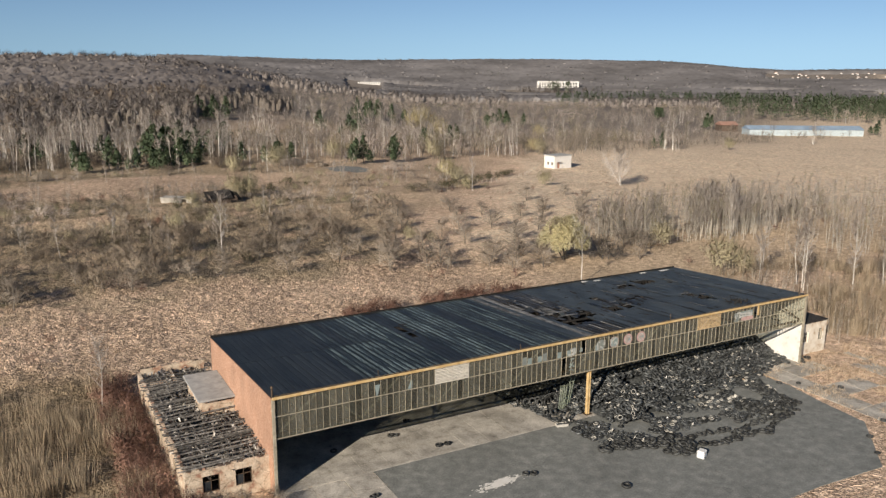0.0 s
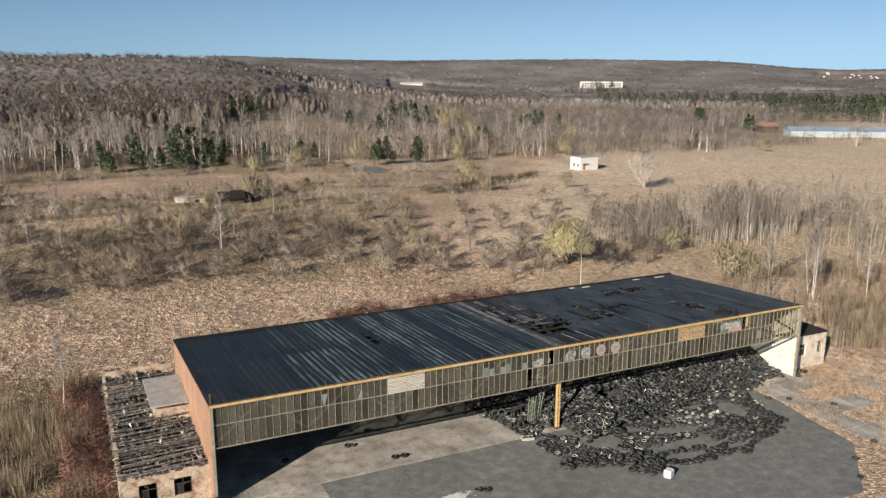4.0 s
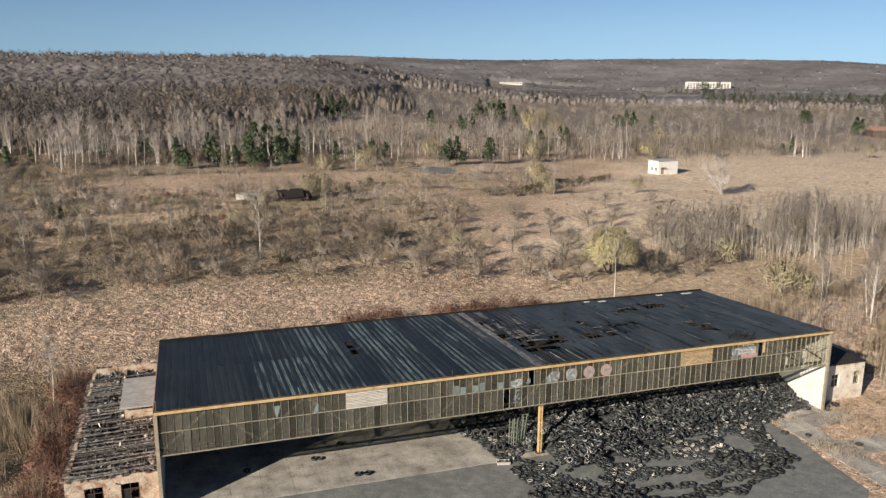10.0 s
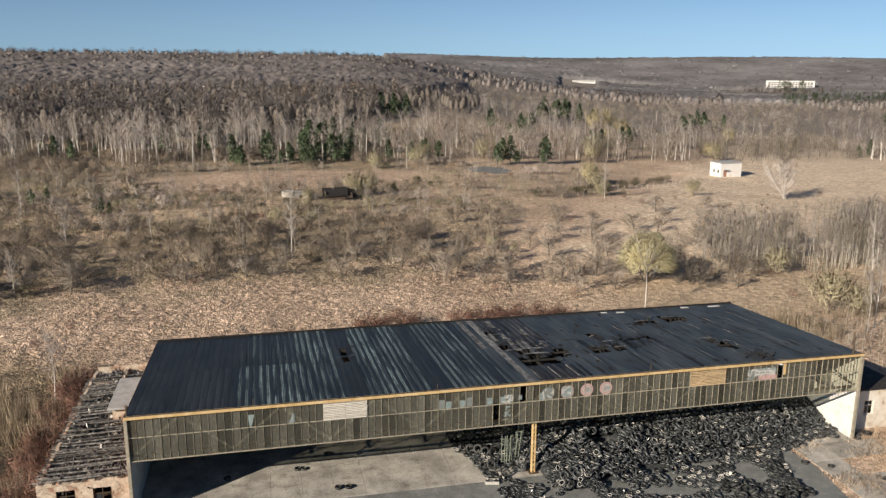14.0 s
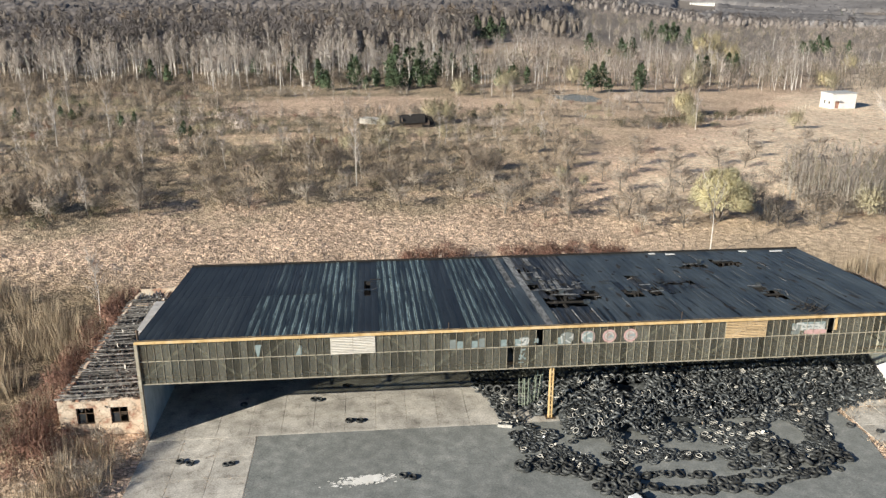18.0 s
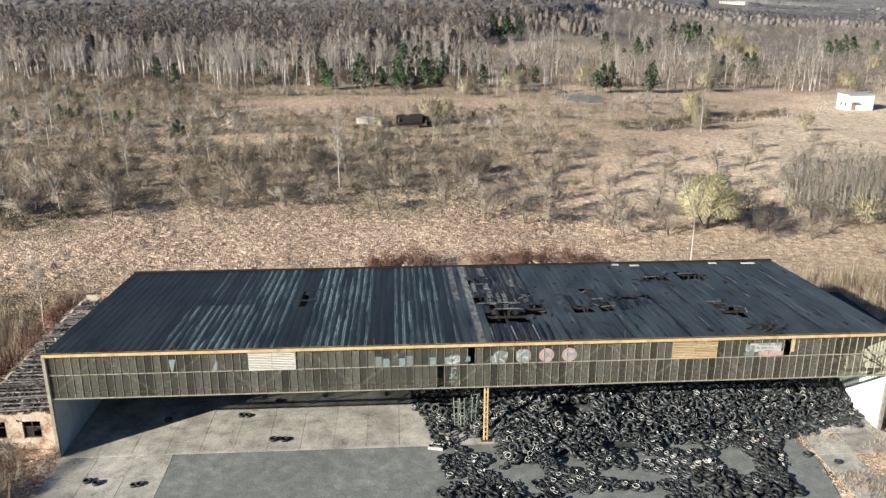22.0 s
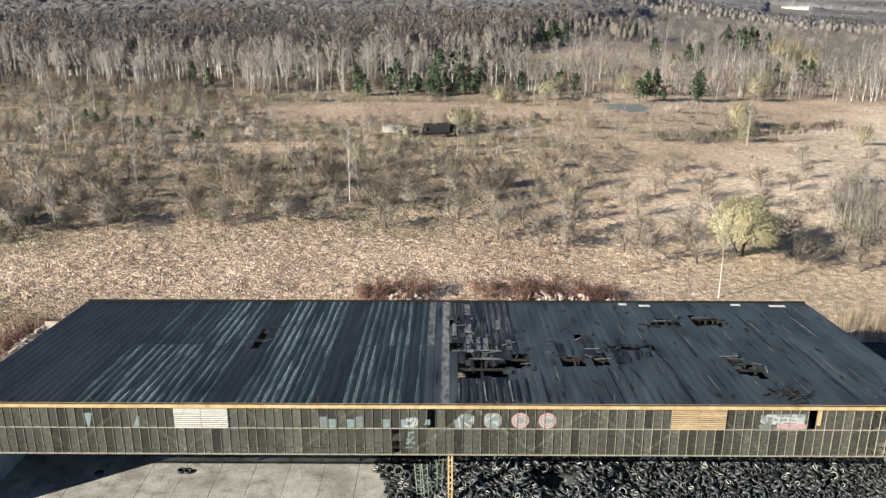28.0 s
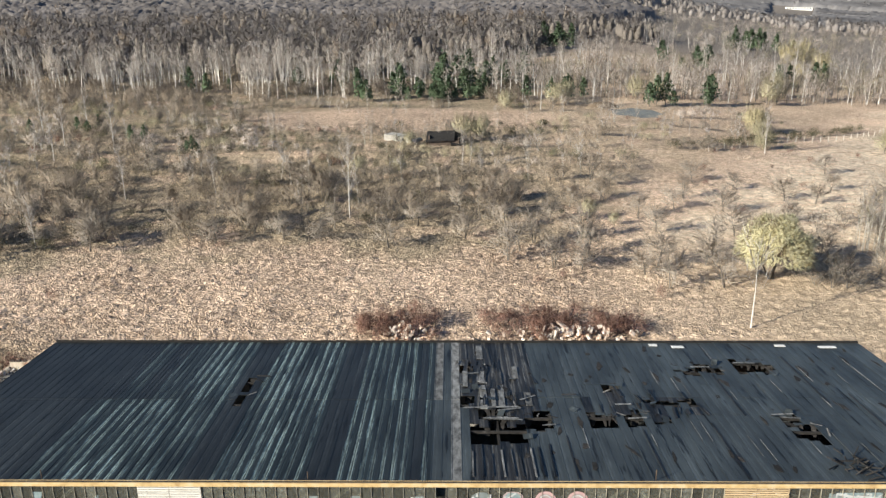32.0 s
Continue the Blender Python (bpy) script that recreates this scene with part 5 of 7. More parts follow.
    g = np.random.default_rng(3)
    for x, y in zip(g.uniform(27.5, 66, 24000), g.uniform(-10, 9.5, 24000)):
        if in_heap(x, y):
            pts.append((x, y))
    g.shuffle(pts)
    kept, cell = [], {}
    for x, y in pts:
        c = (int(x / 0.31), int(y / 0.31))
        if len(cell.get(c, ())) < 1:
            cell.setdefault(c, []).append(1)
            kept.append((x, y))
    singles = 0
    rims = []
    for x, y in kept:
        h = float(heap_h(x, y))
        R = g.choice((0.43, 0.31, 0.28, 0.26, 0.25, 0.24, 0.23))
        lean = 8 if h < 0.35 else 36
        m = pose(x, y, max(0.0, h - 0.12) + (0.02 + 0.3 * R * (lean > 20)), g.normal(0.8 * (lean > 20) * lean, lean * 0.6), g.normal(0, lean * 0.6), g.uniform(0, 360))
        if singles < 24 and y < -4.2:
            ob = new("tyre", meshes[0 if R > 0.5 else 1 if R > 0.36 else 2])
            ob.matrix_basis = m
            tagged(ob, labels[0 if R > 0.5 else 1 if R > 0.36 else 2] + " in the heap", "tyre", "discarded tyres")
            singles += 1
            continue
        M = np.array(m)
        vs.append((v0 * R) @ M[:3, :3].T + M[:3, 3])
        fs.append(f0 + off)
        off += len(v0)
        if g.random() < 0.16:
            rims.append((m, R))
    heap = thing("tyre_heap", "great heap of worn black tyres on the hangar floor", "tyre heap", kind="stuff")
    tagged(put("heaped_tyres", np_mesh("heaped_tyres", np.vstack(vs), np.vstack(fs), [M_rubs]), heap), kind="stuff")
    # packed body of the heap below the top layer
    gx, gy = np.meshgrid(np.linspace(28, 65.9, 120), np.linspace(-8, 20.5, 90), indexing="ij")
    hz = np.where(in_heap(gx, gy), np.maximum(heap_h(gx, gy) - 0.62, -0.1), -0.1) + 0.1 * np.sin(gx * 7) * np.sin(gy * 6) * (heap_h(gx, gy) > 0.6)
    v = np.stack([gx, gy, hz], -1).reshape(-1, 3)
    i, j = np.meshgrid(np.arange(119), np.arange(89), indexing="ij")
    p = (i * 90 + j)
    f = np.stack([p, p + 90, p + 91, p + 1], -1).reshape(-1, 4)
    tagged(put("packed_rubber", np_mesh("packed_rubber", v, f, [M_rubs]), heap), kind="stuff")
    # scraps of paper, plastic and foam between the tyres
    sv, sf, sm = [], [], []
    for q in range(300):
        x, y = kept[int(g.integers(0, len(kept)))]
        z = float(heap_h(x, y)) + g.uniform(0.1, 0.4)
        a = g.normal(0, 1, (2, 3)) * g.uniform(0.04, 0.14)
        c = np.array([x, y, z])
        o = len(sv)
        sv += [c, c + a[0], c + a[0] + a[1], c + a[1], c + (a[0] + a[1]) / 2 + np.array([0, 0, 0.06])]
        sf += [(o, o + 1, o + 4), (o + 1, o + 2, o + 4), (o + 2, o + 3, o + 4), (o + 3, o, o + 4)]
        sm += [int(g.choice((0, 0, 0, 0, 1, 2)))] * 4
    tagged(put("scraps", np_mesh("scraps", sv, sf, [M_rim, M_tan, M_plain], sm), heap, None, "pale scraps among the tyres"), kind="stuff")
    # pale rims on the heap
    for m, R in rims[:295]:
        me = "rim%d" % (R > 0.4)
        if me not in MATS:
            vv, ff = tyre_arrays(0.28 if R > 0.4 else 0.20, 0.23 if R > 0.4 else 0.16, 0.07, 12, PROF_S)
            MATS[me] = np_mesh("wheel_rim", vv, ff, [M_rim])
        put("wheel_rim", MATS[me], heap, m @ Matrix.Translation((0, 0, 0.22)), "pale rim")


build_tyres()


def build_clutter():
    # leaning stack of green angle-iron frames beside the column
    st = thing("angle_iron_stack", "leaning stack of pale green angle-iron frames", "metal frames")
    for k in range(6):
        x, y, lean, h = 31.0 + 0.3 * k + random.uniform(-0.05, 0.05), 2.3 + 0.12 * k, random.uniform(-0.35, 0.45), random.uniform(2.6, 3.5)
        frame_ = None
        for side in (0, 0.5):
            bm = bmesh.new()
            beam(bm, (x + side, y, 0.0), (x + side + lean, y - 0.5, h), 0.06)
            if frame_ is None:
                frame_ = part("ladder_frame", bm, M_green, st)
            else:
                part("upright", bm, M_green, frame_)
        for q in range(5):
            t = 0.12 + q * 0.19
            bm = bmesh.new()
            beam(bm, (x + lean * t, y - 0.5 * t, h * t), (x + 0.5 + lean * t, y - 0.5 * t, h * t), 0.05)
            part("rung", bm, M_green, frame_)
    # broken pale box, white canister, whitewash stain
    bx = put("broken_crate", boxes_mesh("broken_crate", M_rim, (-0.8, 0.8, -0.4, -0.35, 0, 0.35), (-0.8, 0.8, 0.35, 0.4, 0, 0.35), (-0.8, 0.8, -0.35, 0.35, 0, 0.05), (-0.8, -0.75, -0.35, 0.35, 0.05, 0.3)), None, pose(29.3, -0.6, 0.004, 0, 0, -14))
    bx.scale = (0.75, 0.75, 0.75)
    tagged(bx, "broken pale crate lying among tyres", "crate")
    cn = put("canister", boxes_mesh("canister", M_plain, (-0.42, 0.42, -0.35, 0.35, 0, 0.75), bevel=0.09), None, pose(36.7, -12.2, 0.004, 0, 0, 25))
    tagged(cn, "white plastic canister standing on the asphalt", "canister")
    g = np.random.default_rng(5)
    bm = bmesh.new()
    for k in range(380):
        cx, cy = 17.6 + g.normal(0, 1.2), -7.4 + g.normal(0, 0.24)
        r = abs(g.normal(0, 0.05)) + 0.012 + 0.07 * math.exp(-((cx - 17.9) / 0.7) ** 2)
        vs = [bm.verts.new((cx + r * 1.8 * math.cos(a) * g.uniform(0.6, 1.1), cy + r * math.sin(a) * g.uniform(0.6, 1.1) + (cx - 17.5) * 0.12, 0.010 + k * 0.0002)) for a in np.linspace(0, 2 * np.pi, 11)[:-1]]
        bm.faces.new(vs)
    st = new("whitewash_spill", mesh_of("whitewash_spill", bm, M_white))
    tagged(st, "spilt whitewash on dark asphalt", "stain", kind="stuff")


build_clutter()

# ---------------------------------------------------------------- plants
def tri_cat(items):
    """Joins (v, f, material index) triples."""
    v, f, m, o = [], [], [], 0
    for a, b, c in items:
        v.append(a), f.append(b + o), m.append(np.full(len(b), c) if np.isscalar(c) else c)
        o += len(a)
    return np.vstack(v), np.vstack(f), np.concatenate(m)


def prism(p0, p1, r0, r1, n=4):
    p0, p1 = np.array(p0, float), np.array(p1, float)
    d = p1 - p0
    d = d / max(1e-6, np.linalg.norm(d))
    u = np.cross(d, (0.3, 1, 0.2))
    u /= np.linalg.norm(u)
    w = np.cross(d, u)
    a = np.linspace(0, 2 * np.pi, n, endpoint=False)
    c = np.outer(np.cos(a), u) + np.outer(np.sin(a), w)
    v = np.vstack([p0 + c * r0, p1 + c * r1])
    f = []
    for i in range(n):
        j = (i + 1) % n
        f += [(i, j, n + j), (i, n + j, n + i)]
    return v, np.array(f)


def blades(P, Dv, width, g):
    """Slender three-cornered twigs from points P along Dv."""
    n = len(P)
    s = np.cross(Dv, g.normal(size=(n, 3)))
    s /= np.linalg.norm(s, axis=1, keepdims=True) + 1e-9
    s = s * (np.asarray(width).reshape(-1, 1) / 2)
    v = np.stack([P - s, P + s, P + Dv], 1).reshape(-1, 3)
    return v, np.arange(3 * n).reshape(-1, 3)


def leaves(P, size, g):
    n = len(P)
    a, b = g.normal(size=(n, 3)), g.normal(size=(n, 3))
    a *= size / (np.linalg.norm(a, axis=1, keepdims=True) + 1e-9)
    b *= size / (np.linalg.norm(b, axis=1, keepdims=True) + 1e-9)
    v = np.stack([P - a * 0.5, P + a * 0.5, P + b], 1).reshape(-1, 3)
    return v, np.arange(3 * n).reshape(-1, 3)


def bare_tree(g, h, spread, trunk_r, n_limb, n_twig, twig_w, up=0.5, clear=0.3, multi=1, fine=False):
    """Trunk with limbs, and a crown of twigs. Returns wood and twig arrays."""
    wood, P, Dv = [], [], []
    for s in range(multi):
        lean = g.normal(0, (0.05, 0.09, 0.28)[min(multi, 3) - 1], 2)
        top = np.array([lean[0] * h, lean[1] * h, h * (1 if multi == 1 else g.uniform(0.7, 1))])
        base = np.array([g.normal(0, 0.05 * multi), g.normal(0, 0.05 * multi), -0.1])
        mid = (base + top) / 2 + np.array([g.normal(0, 0.02 * h), g.normal(0, 0.02 * h), 0])
        wood += [prism(base, mid, trunk_r, trunk_r * 0.6), prism(mid, top, trunk_r * 0.6, trunk_r * 0.12, 3)]
        for k in range(n_limb):
            t = g.uniform(clear, 0.95)
            p = base + (mid - base) * min(1, 2 * t) + (top - mid) * max(0, 2 * t - 1)
            a = g.uniform(0, 6.283)
            ln_ = spread * (1.1 - 0.75 * t) * g.uniform(0.6, 1.15)
            d = np.array([math.cos(a) * ln_, math.sin(a) * ln_, ln_ * up * g.uniform(0.6, 1.6)])
            if fine:
                P.append(p[None])
                Dv.append(d[None])
            else:
                wood.append(prism(p, p + d, trunk_r * 0.35 * (1.1 - t), trunk_r * 0.08, 3))
            m = max(2, n_twig // (n_limb * multi))
            q = g.uniform(0.15, 1.0, m)[:, None]
            P.append(p + d * q)
            dd = d / (np.linalg.norm(d) + 1e-9) * 0.5 + g.normal(0, 0.55, (m, 3)) + np.array([0, 0, 0.25 + 0.3 * up])
            Dv.append(dd * (spread * 0.42 * g.uniform(0.4, 1.2, (m, 1))))
    P, Dv = np.vstack(P), np.vstack(Dv)
    vt, ft = blades(P, Dv, twig_w * g.uniform(0.7, 1.4, len(P)), g)
    vw, fw, _ = tri_cat([(a, b, 0) for a, b in wood])
    return (vw, fw), (vt, ft)


def pine_tree(g, h, r, n):
    wood = [prism((0, 0, -0.1), (0, 0, h), 0.16, 0.03, 4)]
    t = g.uniform(0.12, 1.0, n) ** 0.8
    a = g.uniform(0, 6.283, n)
    lump = 0.75 + 0.35 * np.sin(3 * a + 9 * t + g.uniform(0, 6)) * np.sin(17 * t)
    rad = r * np.minimum(1.0, 2.6 * (1.03 - t)) * (0.62 + 0.38 * np.sin(3.1 * t)) * np.sqrt(g.uniform(0.1, 1.0, n)) * lump
    P = np.stack([np.cos(a) * rad, np.sin(a) * rad, t * h], 1)
    vt, ft = leaves(P + g.normal(0, 0.25, P.shape), 0.5 + 0.025 * h, g)
    vw, fw, _ = tri_cat([(x, y, 0) for x, y in wood])
    return (vw, fw), (vt, ft)


def round_normals(v, f, flat=0.0, own_share=0.14):
    """Normals that lead outwards from the middle of a crown, and faces wound to match."""
    c = np.array([0, 0, 0.42 * v[:, 2].max()])
    n = v - c
    n[:, 2] = n[:, 2] + 0.25 * v[:, 2].max()
    n /= np.linalg.norm(n, axis=1, keepdims=True) + 1e-6
    n = n * (1 - flat) + np.array([0, 0, flat])
    n /= np.linalg.norm(n, axis=1, keepdims=True) + 1e-6
    fn = np.cross(v[f[:, 1]] - v[f[:, 0]], v[f[:, 2]] - v[f[:, 0]])
    bad = (fn * n[f].mean(1)).sum(1) < 0
    f = f.copy()
    f[bad] = f[bad][:, ::-1]
    # keep some of each twig's own facing
    fn = np.where(bad[:, None], -fn, fn)
    fn /= np.linalg.norm(fn, axis=1, keepdims=True) + 1e-9
    own = np.zeros_like(v)
    for k in range(3):
        np.add.at(own, f[:, k], fn)
    own /= np.linalg.norm(own, axis=1, keepdims=True) + 1e-9
    n = n * 0.75 + own * own_share
    return n / (np.linalg.norm(n, axis=1, keepdims=True) + 1e-6), f


def stamp(name, variants, spots, mats, label, category, flat=0.0, g=rng, own_share=0.14):
    """ONE object out of many plants: variants [(wood, twigs)], spots (x, y, scale)."""
    V, F, MI, NN, off = [], [], [], [], 0
    joined = []
    for wood, tw in variants:
        v, f, m = tri_cat([(wood[0], wood[1], 0), (tw[0], tw[1], 1)])
        nw = len(wood[0])
        n1, f1 = round_normals(tw[0], tw[1], flat, own_share)
        fn = np.zeros_like(wood[0])
        fc = np.cross(wood[0][wood[1][:, 1]] - wood[0][wood[1][:, 0]], wood[0][wood[1][:, 2]] - wood[0][wood[1][:, 0]])
        for k in range(3):
            np.add.at(fn, wood[1][:, k], fc)
        fn /= np.linalg.norm(fn, axis=1, keepdims=True) + 1e-9
        joined.append((v, np.vstack([wood[1], f1 + nw]), m, np.vstack([fn, n1])))
    pick = g.integers(0, len(variants), len(spots))
    rot = g.uniform(0, 6.283, len(spots))
    zz = terrain(spots[:, 0], spots[:, 1])
    for k, (x, y, s) in enumerate(spots):
        v, f, m, nn = joined[pick[k]]
        c, q = math.cos(rot[k]), math.sin(rot[k])
        r_ = np.empty_like(v)
        r_[:, 0], r_[:, 1], r_[:, 2] = nn[:, 0] * c - nn[:, 1] * q, nn[:, 0] * q + nn[:, 1] * c, nn[:, 2]
        NN.append(r_)
        c, q = c * s, q * s
        o = np.empty_like(v)
        o[:, 0], o[:, 1], o[:, 2] = v[:, 0] * c - v[:, 1] * q + x, v[:, 0] * q + v[:, 1] * c + y, v[:, 2] * s * g.uniform(0.85, 1.15) + zz[k]
        V.append(o), F.append(f + off), MI.append(m)
        off += len(v)
    ob = new(name, np_mesh(name, np.vstack(V), np.vstack(F), mats, np.concatenate(MI), nrm=np.vstack(NN)))
    return tagged(ob, label, category, kind="stuff")


def plant_kind(name, variants, mats, label, category, grp, spots, g=rng):
    """Single trees, each a thing of trunk and crown."""
    protos = []
    for wood, tw in variants:
        nn, tf = round_normals(tw[0], tw[1])
        protos.append((np_mesh("trunk", wood[0], wood[1], [mats[0]]), np_mesh("crown", tw[0], tf, [mats[1]], nrm=nn)))
    for k, (x, y, s) in enumerate(spots):
        wm, cm = protos[k % len(protos)]
        e = thing(name, label, category, grp, at=(x, y, float(terrain(x, y))))
        e.rotation_euler = (0, 0, g.uniform(0, 6.28))
        e.scale = (s, s, s * g.uniform(0.9, 1.12))
        put("trunk", wm, e)
        put("crown", cm, e)


def on_pavement(x, y, m=0.0):
    return ((x > -8.2 - m) & (x < 74 + m) & (y > 0.5 - m) & (y < 27 + m)) | ((x > -0.5 - m) & (x < 60 + m) & (y > -40) & (y < 4))


G = np.random.default_rng(11)
shrubs = [bare_tree(G, 3.3, 2.1, 0.05, 7, 460, 0.034, 0.6, 0.15, multi=3) for _ in range(5)]
birches = [bare_tree(G, 13.5, 2.6, 0.14, 26, 620, 0.045, 1.3, 0.28) for _ in range(4)]
birch_f = [bare_tree(G, G.uniform(11, 16), G.uniform(2.8, 3.8), 0.125, 16 if k % 3 else 9, 250, 0.06, 1.1, 0.4, multi=1 if k % 3 else 2, fine=True) for k in range(12)]
apple = [bare_tree(G, 3.9, 3.1, 0.10, 14, 640, 0.045, 0.35, 0.2, multi=2) for _ in range(4)]
def crown_tree(g, h, r, n, size, nb=14, low=0.5):
    """Leafless tree or bush seen from afar: a rounded, uneven cloud of fine twig tufts over a dark stem."""
    d = g.normal(size=(n, 3))
    d /= np.linalg.norm(d, axis=1, keepdims=True)
    ph = g.uniform(0, 6, 2)
    rr = g.random(n) ** 0.4 * (0.82 + 0.22 * np.sin(3 * np.arctan2(d[:, 1], d[:, 0]) + 3 * d[:, 2] + ph[0]) + 0.15 * np.sin(7 * d[:, 0] + 5 * d[:, 2] + ph[1]))
    P = d * rr[:, None] * np.array([r, r, h * 0.46]) + np.array([0, 0, h * low])
    P[:, 2] = np.maximum(P[:, 2], 0.02 * h)
    lv, lf = leaves(P, size * g.uniform(0.6, 1.4, (n, 1)), g)
    q = g.integers(0, n, nb)
    bv, bf = blades(P[q], (d[q] * 0.4 + g.normal(0, 0.2, (nb, 3)) + np.array([0, 0, 0.8])) * (r * 0.55), np.full(nb, size * 0.3), g)
    tw = tri_cat([(lv, lf, 0), (bv, bf, 0)])
    wood = tri_cat([(*prism((0, 0, -0.3), (0, 0, h * 0.7), 0.02 * h ** 0.8, 0.006 * h, 3), 0)] + [(*prism((0, 0, h * 0.1), (r * 0.6 * math.cos(a), r * 0.6 * math.sin(a), h * 0.75), 0.008 * h, 0.003 * h, 3), 0) for a in g.uniform(0, 6.28, 3)])
    return (wood[0], wood[1]), (tw[0], tw[1])


def dome_tree(g, h, r, n, size, lobes=4, limbs=True, core=0.74):
    """Broad leafless tree far off: close-set rounded lobes under a fur of twigs, over a forking trunk."""
    P, hull, wood = [], [], [(*prism((0, 0, -0.5), (0, 0, h * 0.5), 0.020 * h, 0.012 * h, 3), 0)]
    for k in range(lobes):
        a, o = 6.283 * k / lobes + g.uniform(-0.5, 0.5), r * g.uniform(0.35, 0.6)
        c = np.array([math.cos(a) * o, math.sin(a) * o, h * g.uniform(0.42, 0.62)]) if k else np.array([0, 0, h * 0.66])
        ax = np.array([r * g.uniform(0.5, 0.66), r * g.uniform(0.5, 0.66), h * g.uniform(0.26, 0.33)])
        d = g.normal(size=(n // lobes, 3))
        d /= np.linalg.norm(d, axis=1, keepdims=True)
        d[:, 2] = np.where(d[:, 2] < -0.3, -d[:, 2], d[:, 2])
        P.append((c + d * ax * g.uniform(0.8, 1.05, (len(d), 1)), d))
        if limbs:
            wood.append((*prism((0, 0, h * 0.25), tuple(c), 0.010 * h, 0.003 * h, 3), 0))
    D = np.vstack([q[1] for q in P])
    P = np.vstack([q[0] for q in P])
    D = (D * 0.55 + g.normal(0, 0.5, P.shape) + np.array([0, 0, 0.2])) * (size * 1.9 * g.uniform(0.6, 1.3, (len(P), 1)))
    lv, lf = blades(P - D * 0.5, D, size * 0.26 * g.uniform(0.7, 1.5, len(P)), g)
    # close inner core, uneven; M_inner puts the crown's inner shade into its colour
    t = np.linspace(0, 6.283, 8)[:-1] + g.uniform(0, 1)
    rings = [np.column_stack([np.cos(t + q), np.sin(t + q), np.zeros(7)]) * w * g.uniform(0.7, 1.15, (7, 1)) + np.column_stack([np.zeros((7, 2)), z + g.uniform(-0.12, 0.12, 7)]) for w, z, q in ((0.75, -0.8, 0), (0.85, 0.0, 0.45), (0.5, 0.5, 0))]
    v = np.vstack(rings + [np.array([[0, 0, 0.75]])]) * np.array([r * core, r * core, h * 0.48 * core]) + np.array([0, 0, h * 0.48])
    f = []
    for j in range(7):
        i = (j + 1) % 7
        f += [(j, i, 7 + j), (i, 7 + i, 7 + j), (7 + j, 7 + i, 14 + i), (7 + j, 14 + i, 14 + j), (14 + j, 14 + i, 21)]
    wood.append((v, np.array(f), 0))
    tw = (lv, lf)
    w = tri_cat(wood)
    return (w[0], w[1]), (tw[0], tw[1])


scrubs = [crown_tree(G, G.uniform(2.4, 3.4), G.uniform(1.4, 2.0), 330, 0.15, 30, 0.52) for _ in range(8)]
forest = [dome_tree(G, G.uniform(12, 16), G.uniform(2.6, 3.7), 84, 0.85, 3, False, 0.66) for _ in range(10)]
pines = [pine_tree(G, G.uniform(6, 11), G.uniform(1.9, 3.0), 320) for _ in range(8)]


def build_willow():
    g = np.random.default_rng(21)
    (wv, wf), (tv, tf) = bare_tree(g, 7.6, 3.6, 0.12, 16, 900, 0.05, 0.7, 0.2, multi=4)
    # crown of close billows, open below
    P, D = [], []
    for k in range(90):
        q = g.normal(size=3)
        q /= np.linalg.norm(q)
        q[2] = abs(q[2]) * 1.35 - 0.62
        c = q * np.array([3.9, 3.9, 3.9]) * g.uniform(0.5, 1.0) + np.array([0, 0, 4.7])
        m = int(g.integers(300, 460))
        d = g.normal(size=(m, 3))
        d /= np.linalg.norm(d, axis=1, keepdims=True)
        P.append(c + d * (g.uniform(0.8, 1.45) * np.sqrt(g.uniform(0.25, 1.0, (m, 1)))) * np.array([1, 1, 0.85]))
        D.append(d * 0.4 + q * 0.4)
    P, D = np.vstack(P), np.vstack(D)
    n = len(P)
    lv, lf = blades(P, (D + g.normal(0, 0.4, (n, 3)) + np.array([0, 0, -0.1])) * 0.36, np.full(n, 0.085), g)
    e = thing("willow_tree", "round willow covered in yellow-green catkins", "tree", at=(73.5, 57.5, float(terrain(73.5, 57.5))))
    e.scale = (1.08, 1.08, 1.08)
    put("trunk", np_mesh("trunk", wv, wf, [M_bark]), e)
    put("inner_crown", np_mesh("inner_crown", tv, tf, [M_twig]), e)
    nn, lf = round_normals(lv, lf, 0.4, 0.07)
    put("crown", np_mesh("crown", lv, lf, [M_willow], nrm=nn), e, None, "yellow-green budding crown")


build_willow()
plant_kind("sallow_tree", [crown_tree(G, 8.0, 4.2, 1500, 0.30, 300, 0.52) for _ in range(3)], (M_bark, M_sallow), "round sallow tree budding ochre-yellow", "tree", "sallows beyond the meadow",
           [(114.6, 177, 0.85), (206.5, 257, 1.0), (216, 405, 1.7), (224, 409, 2.0), (233, 407, 1.5), (228, 388, 1.3), (190, 330, 1.1), (262, 330, 1.2)])

# single birches in the field and by the hangar
plant_kind("birch_tree", birches, (M_birch, M_twigp), "slender bare birch with white trunk", "tree", "birches in the field",
           [ (16.2, 86.5, 0.85), (-25.5, 99, 0.6), (-10.4, 103, 0.62), (-0.2, 112, 0.6), (-43.5, 139, 0.8), (106, 146, 0.7), (35, 124, 0.55), (36.5, 125, 0.5),
            (94, 29, 0.85), (96.5, 23, 0.9), (91.5, 27.5, 0.7), (97.5, 24.6, 0.85), (95, 21.5, 0.8), (101, 17, 0.8), (-11.2, 24.5, 0.55), (118, 57, 0.95), (119.5, 58, 0.85), (-60, 150, 0.8), (104.5, 14, 0.7), (-27, 70, 0.55), (-70, 160, 0.9), (-85, 150, 0.85), (-52, 128, 0.7), (-95, 172, 1.0), (-112, 165, 1.0), (-64, 172, 0.8), (60, 205, 0.9), (77, 214, 0.9)])
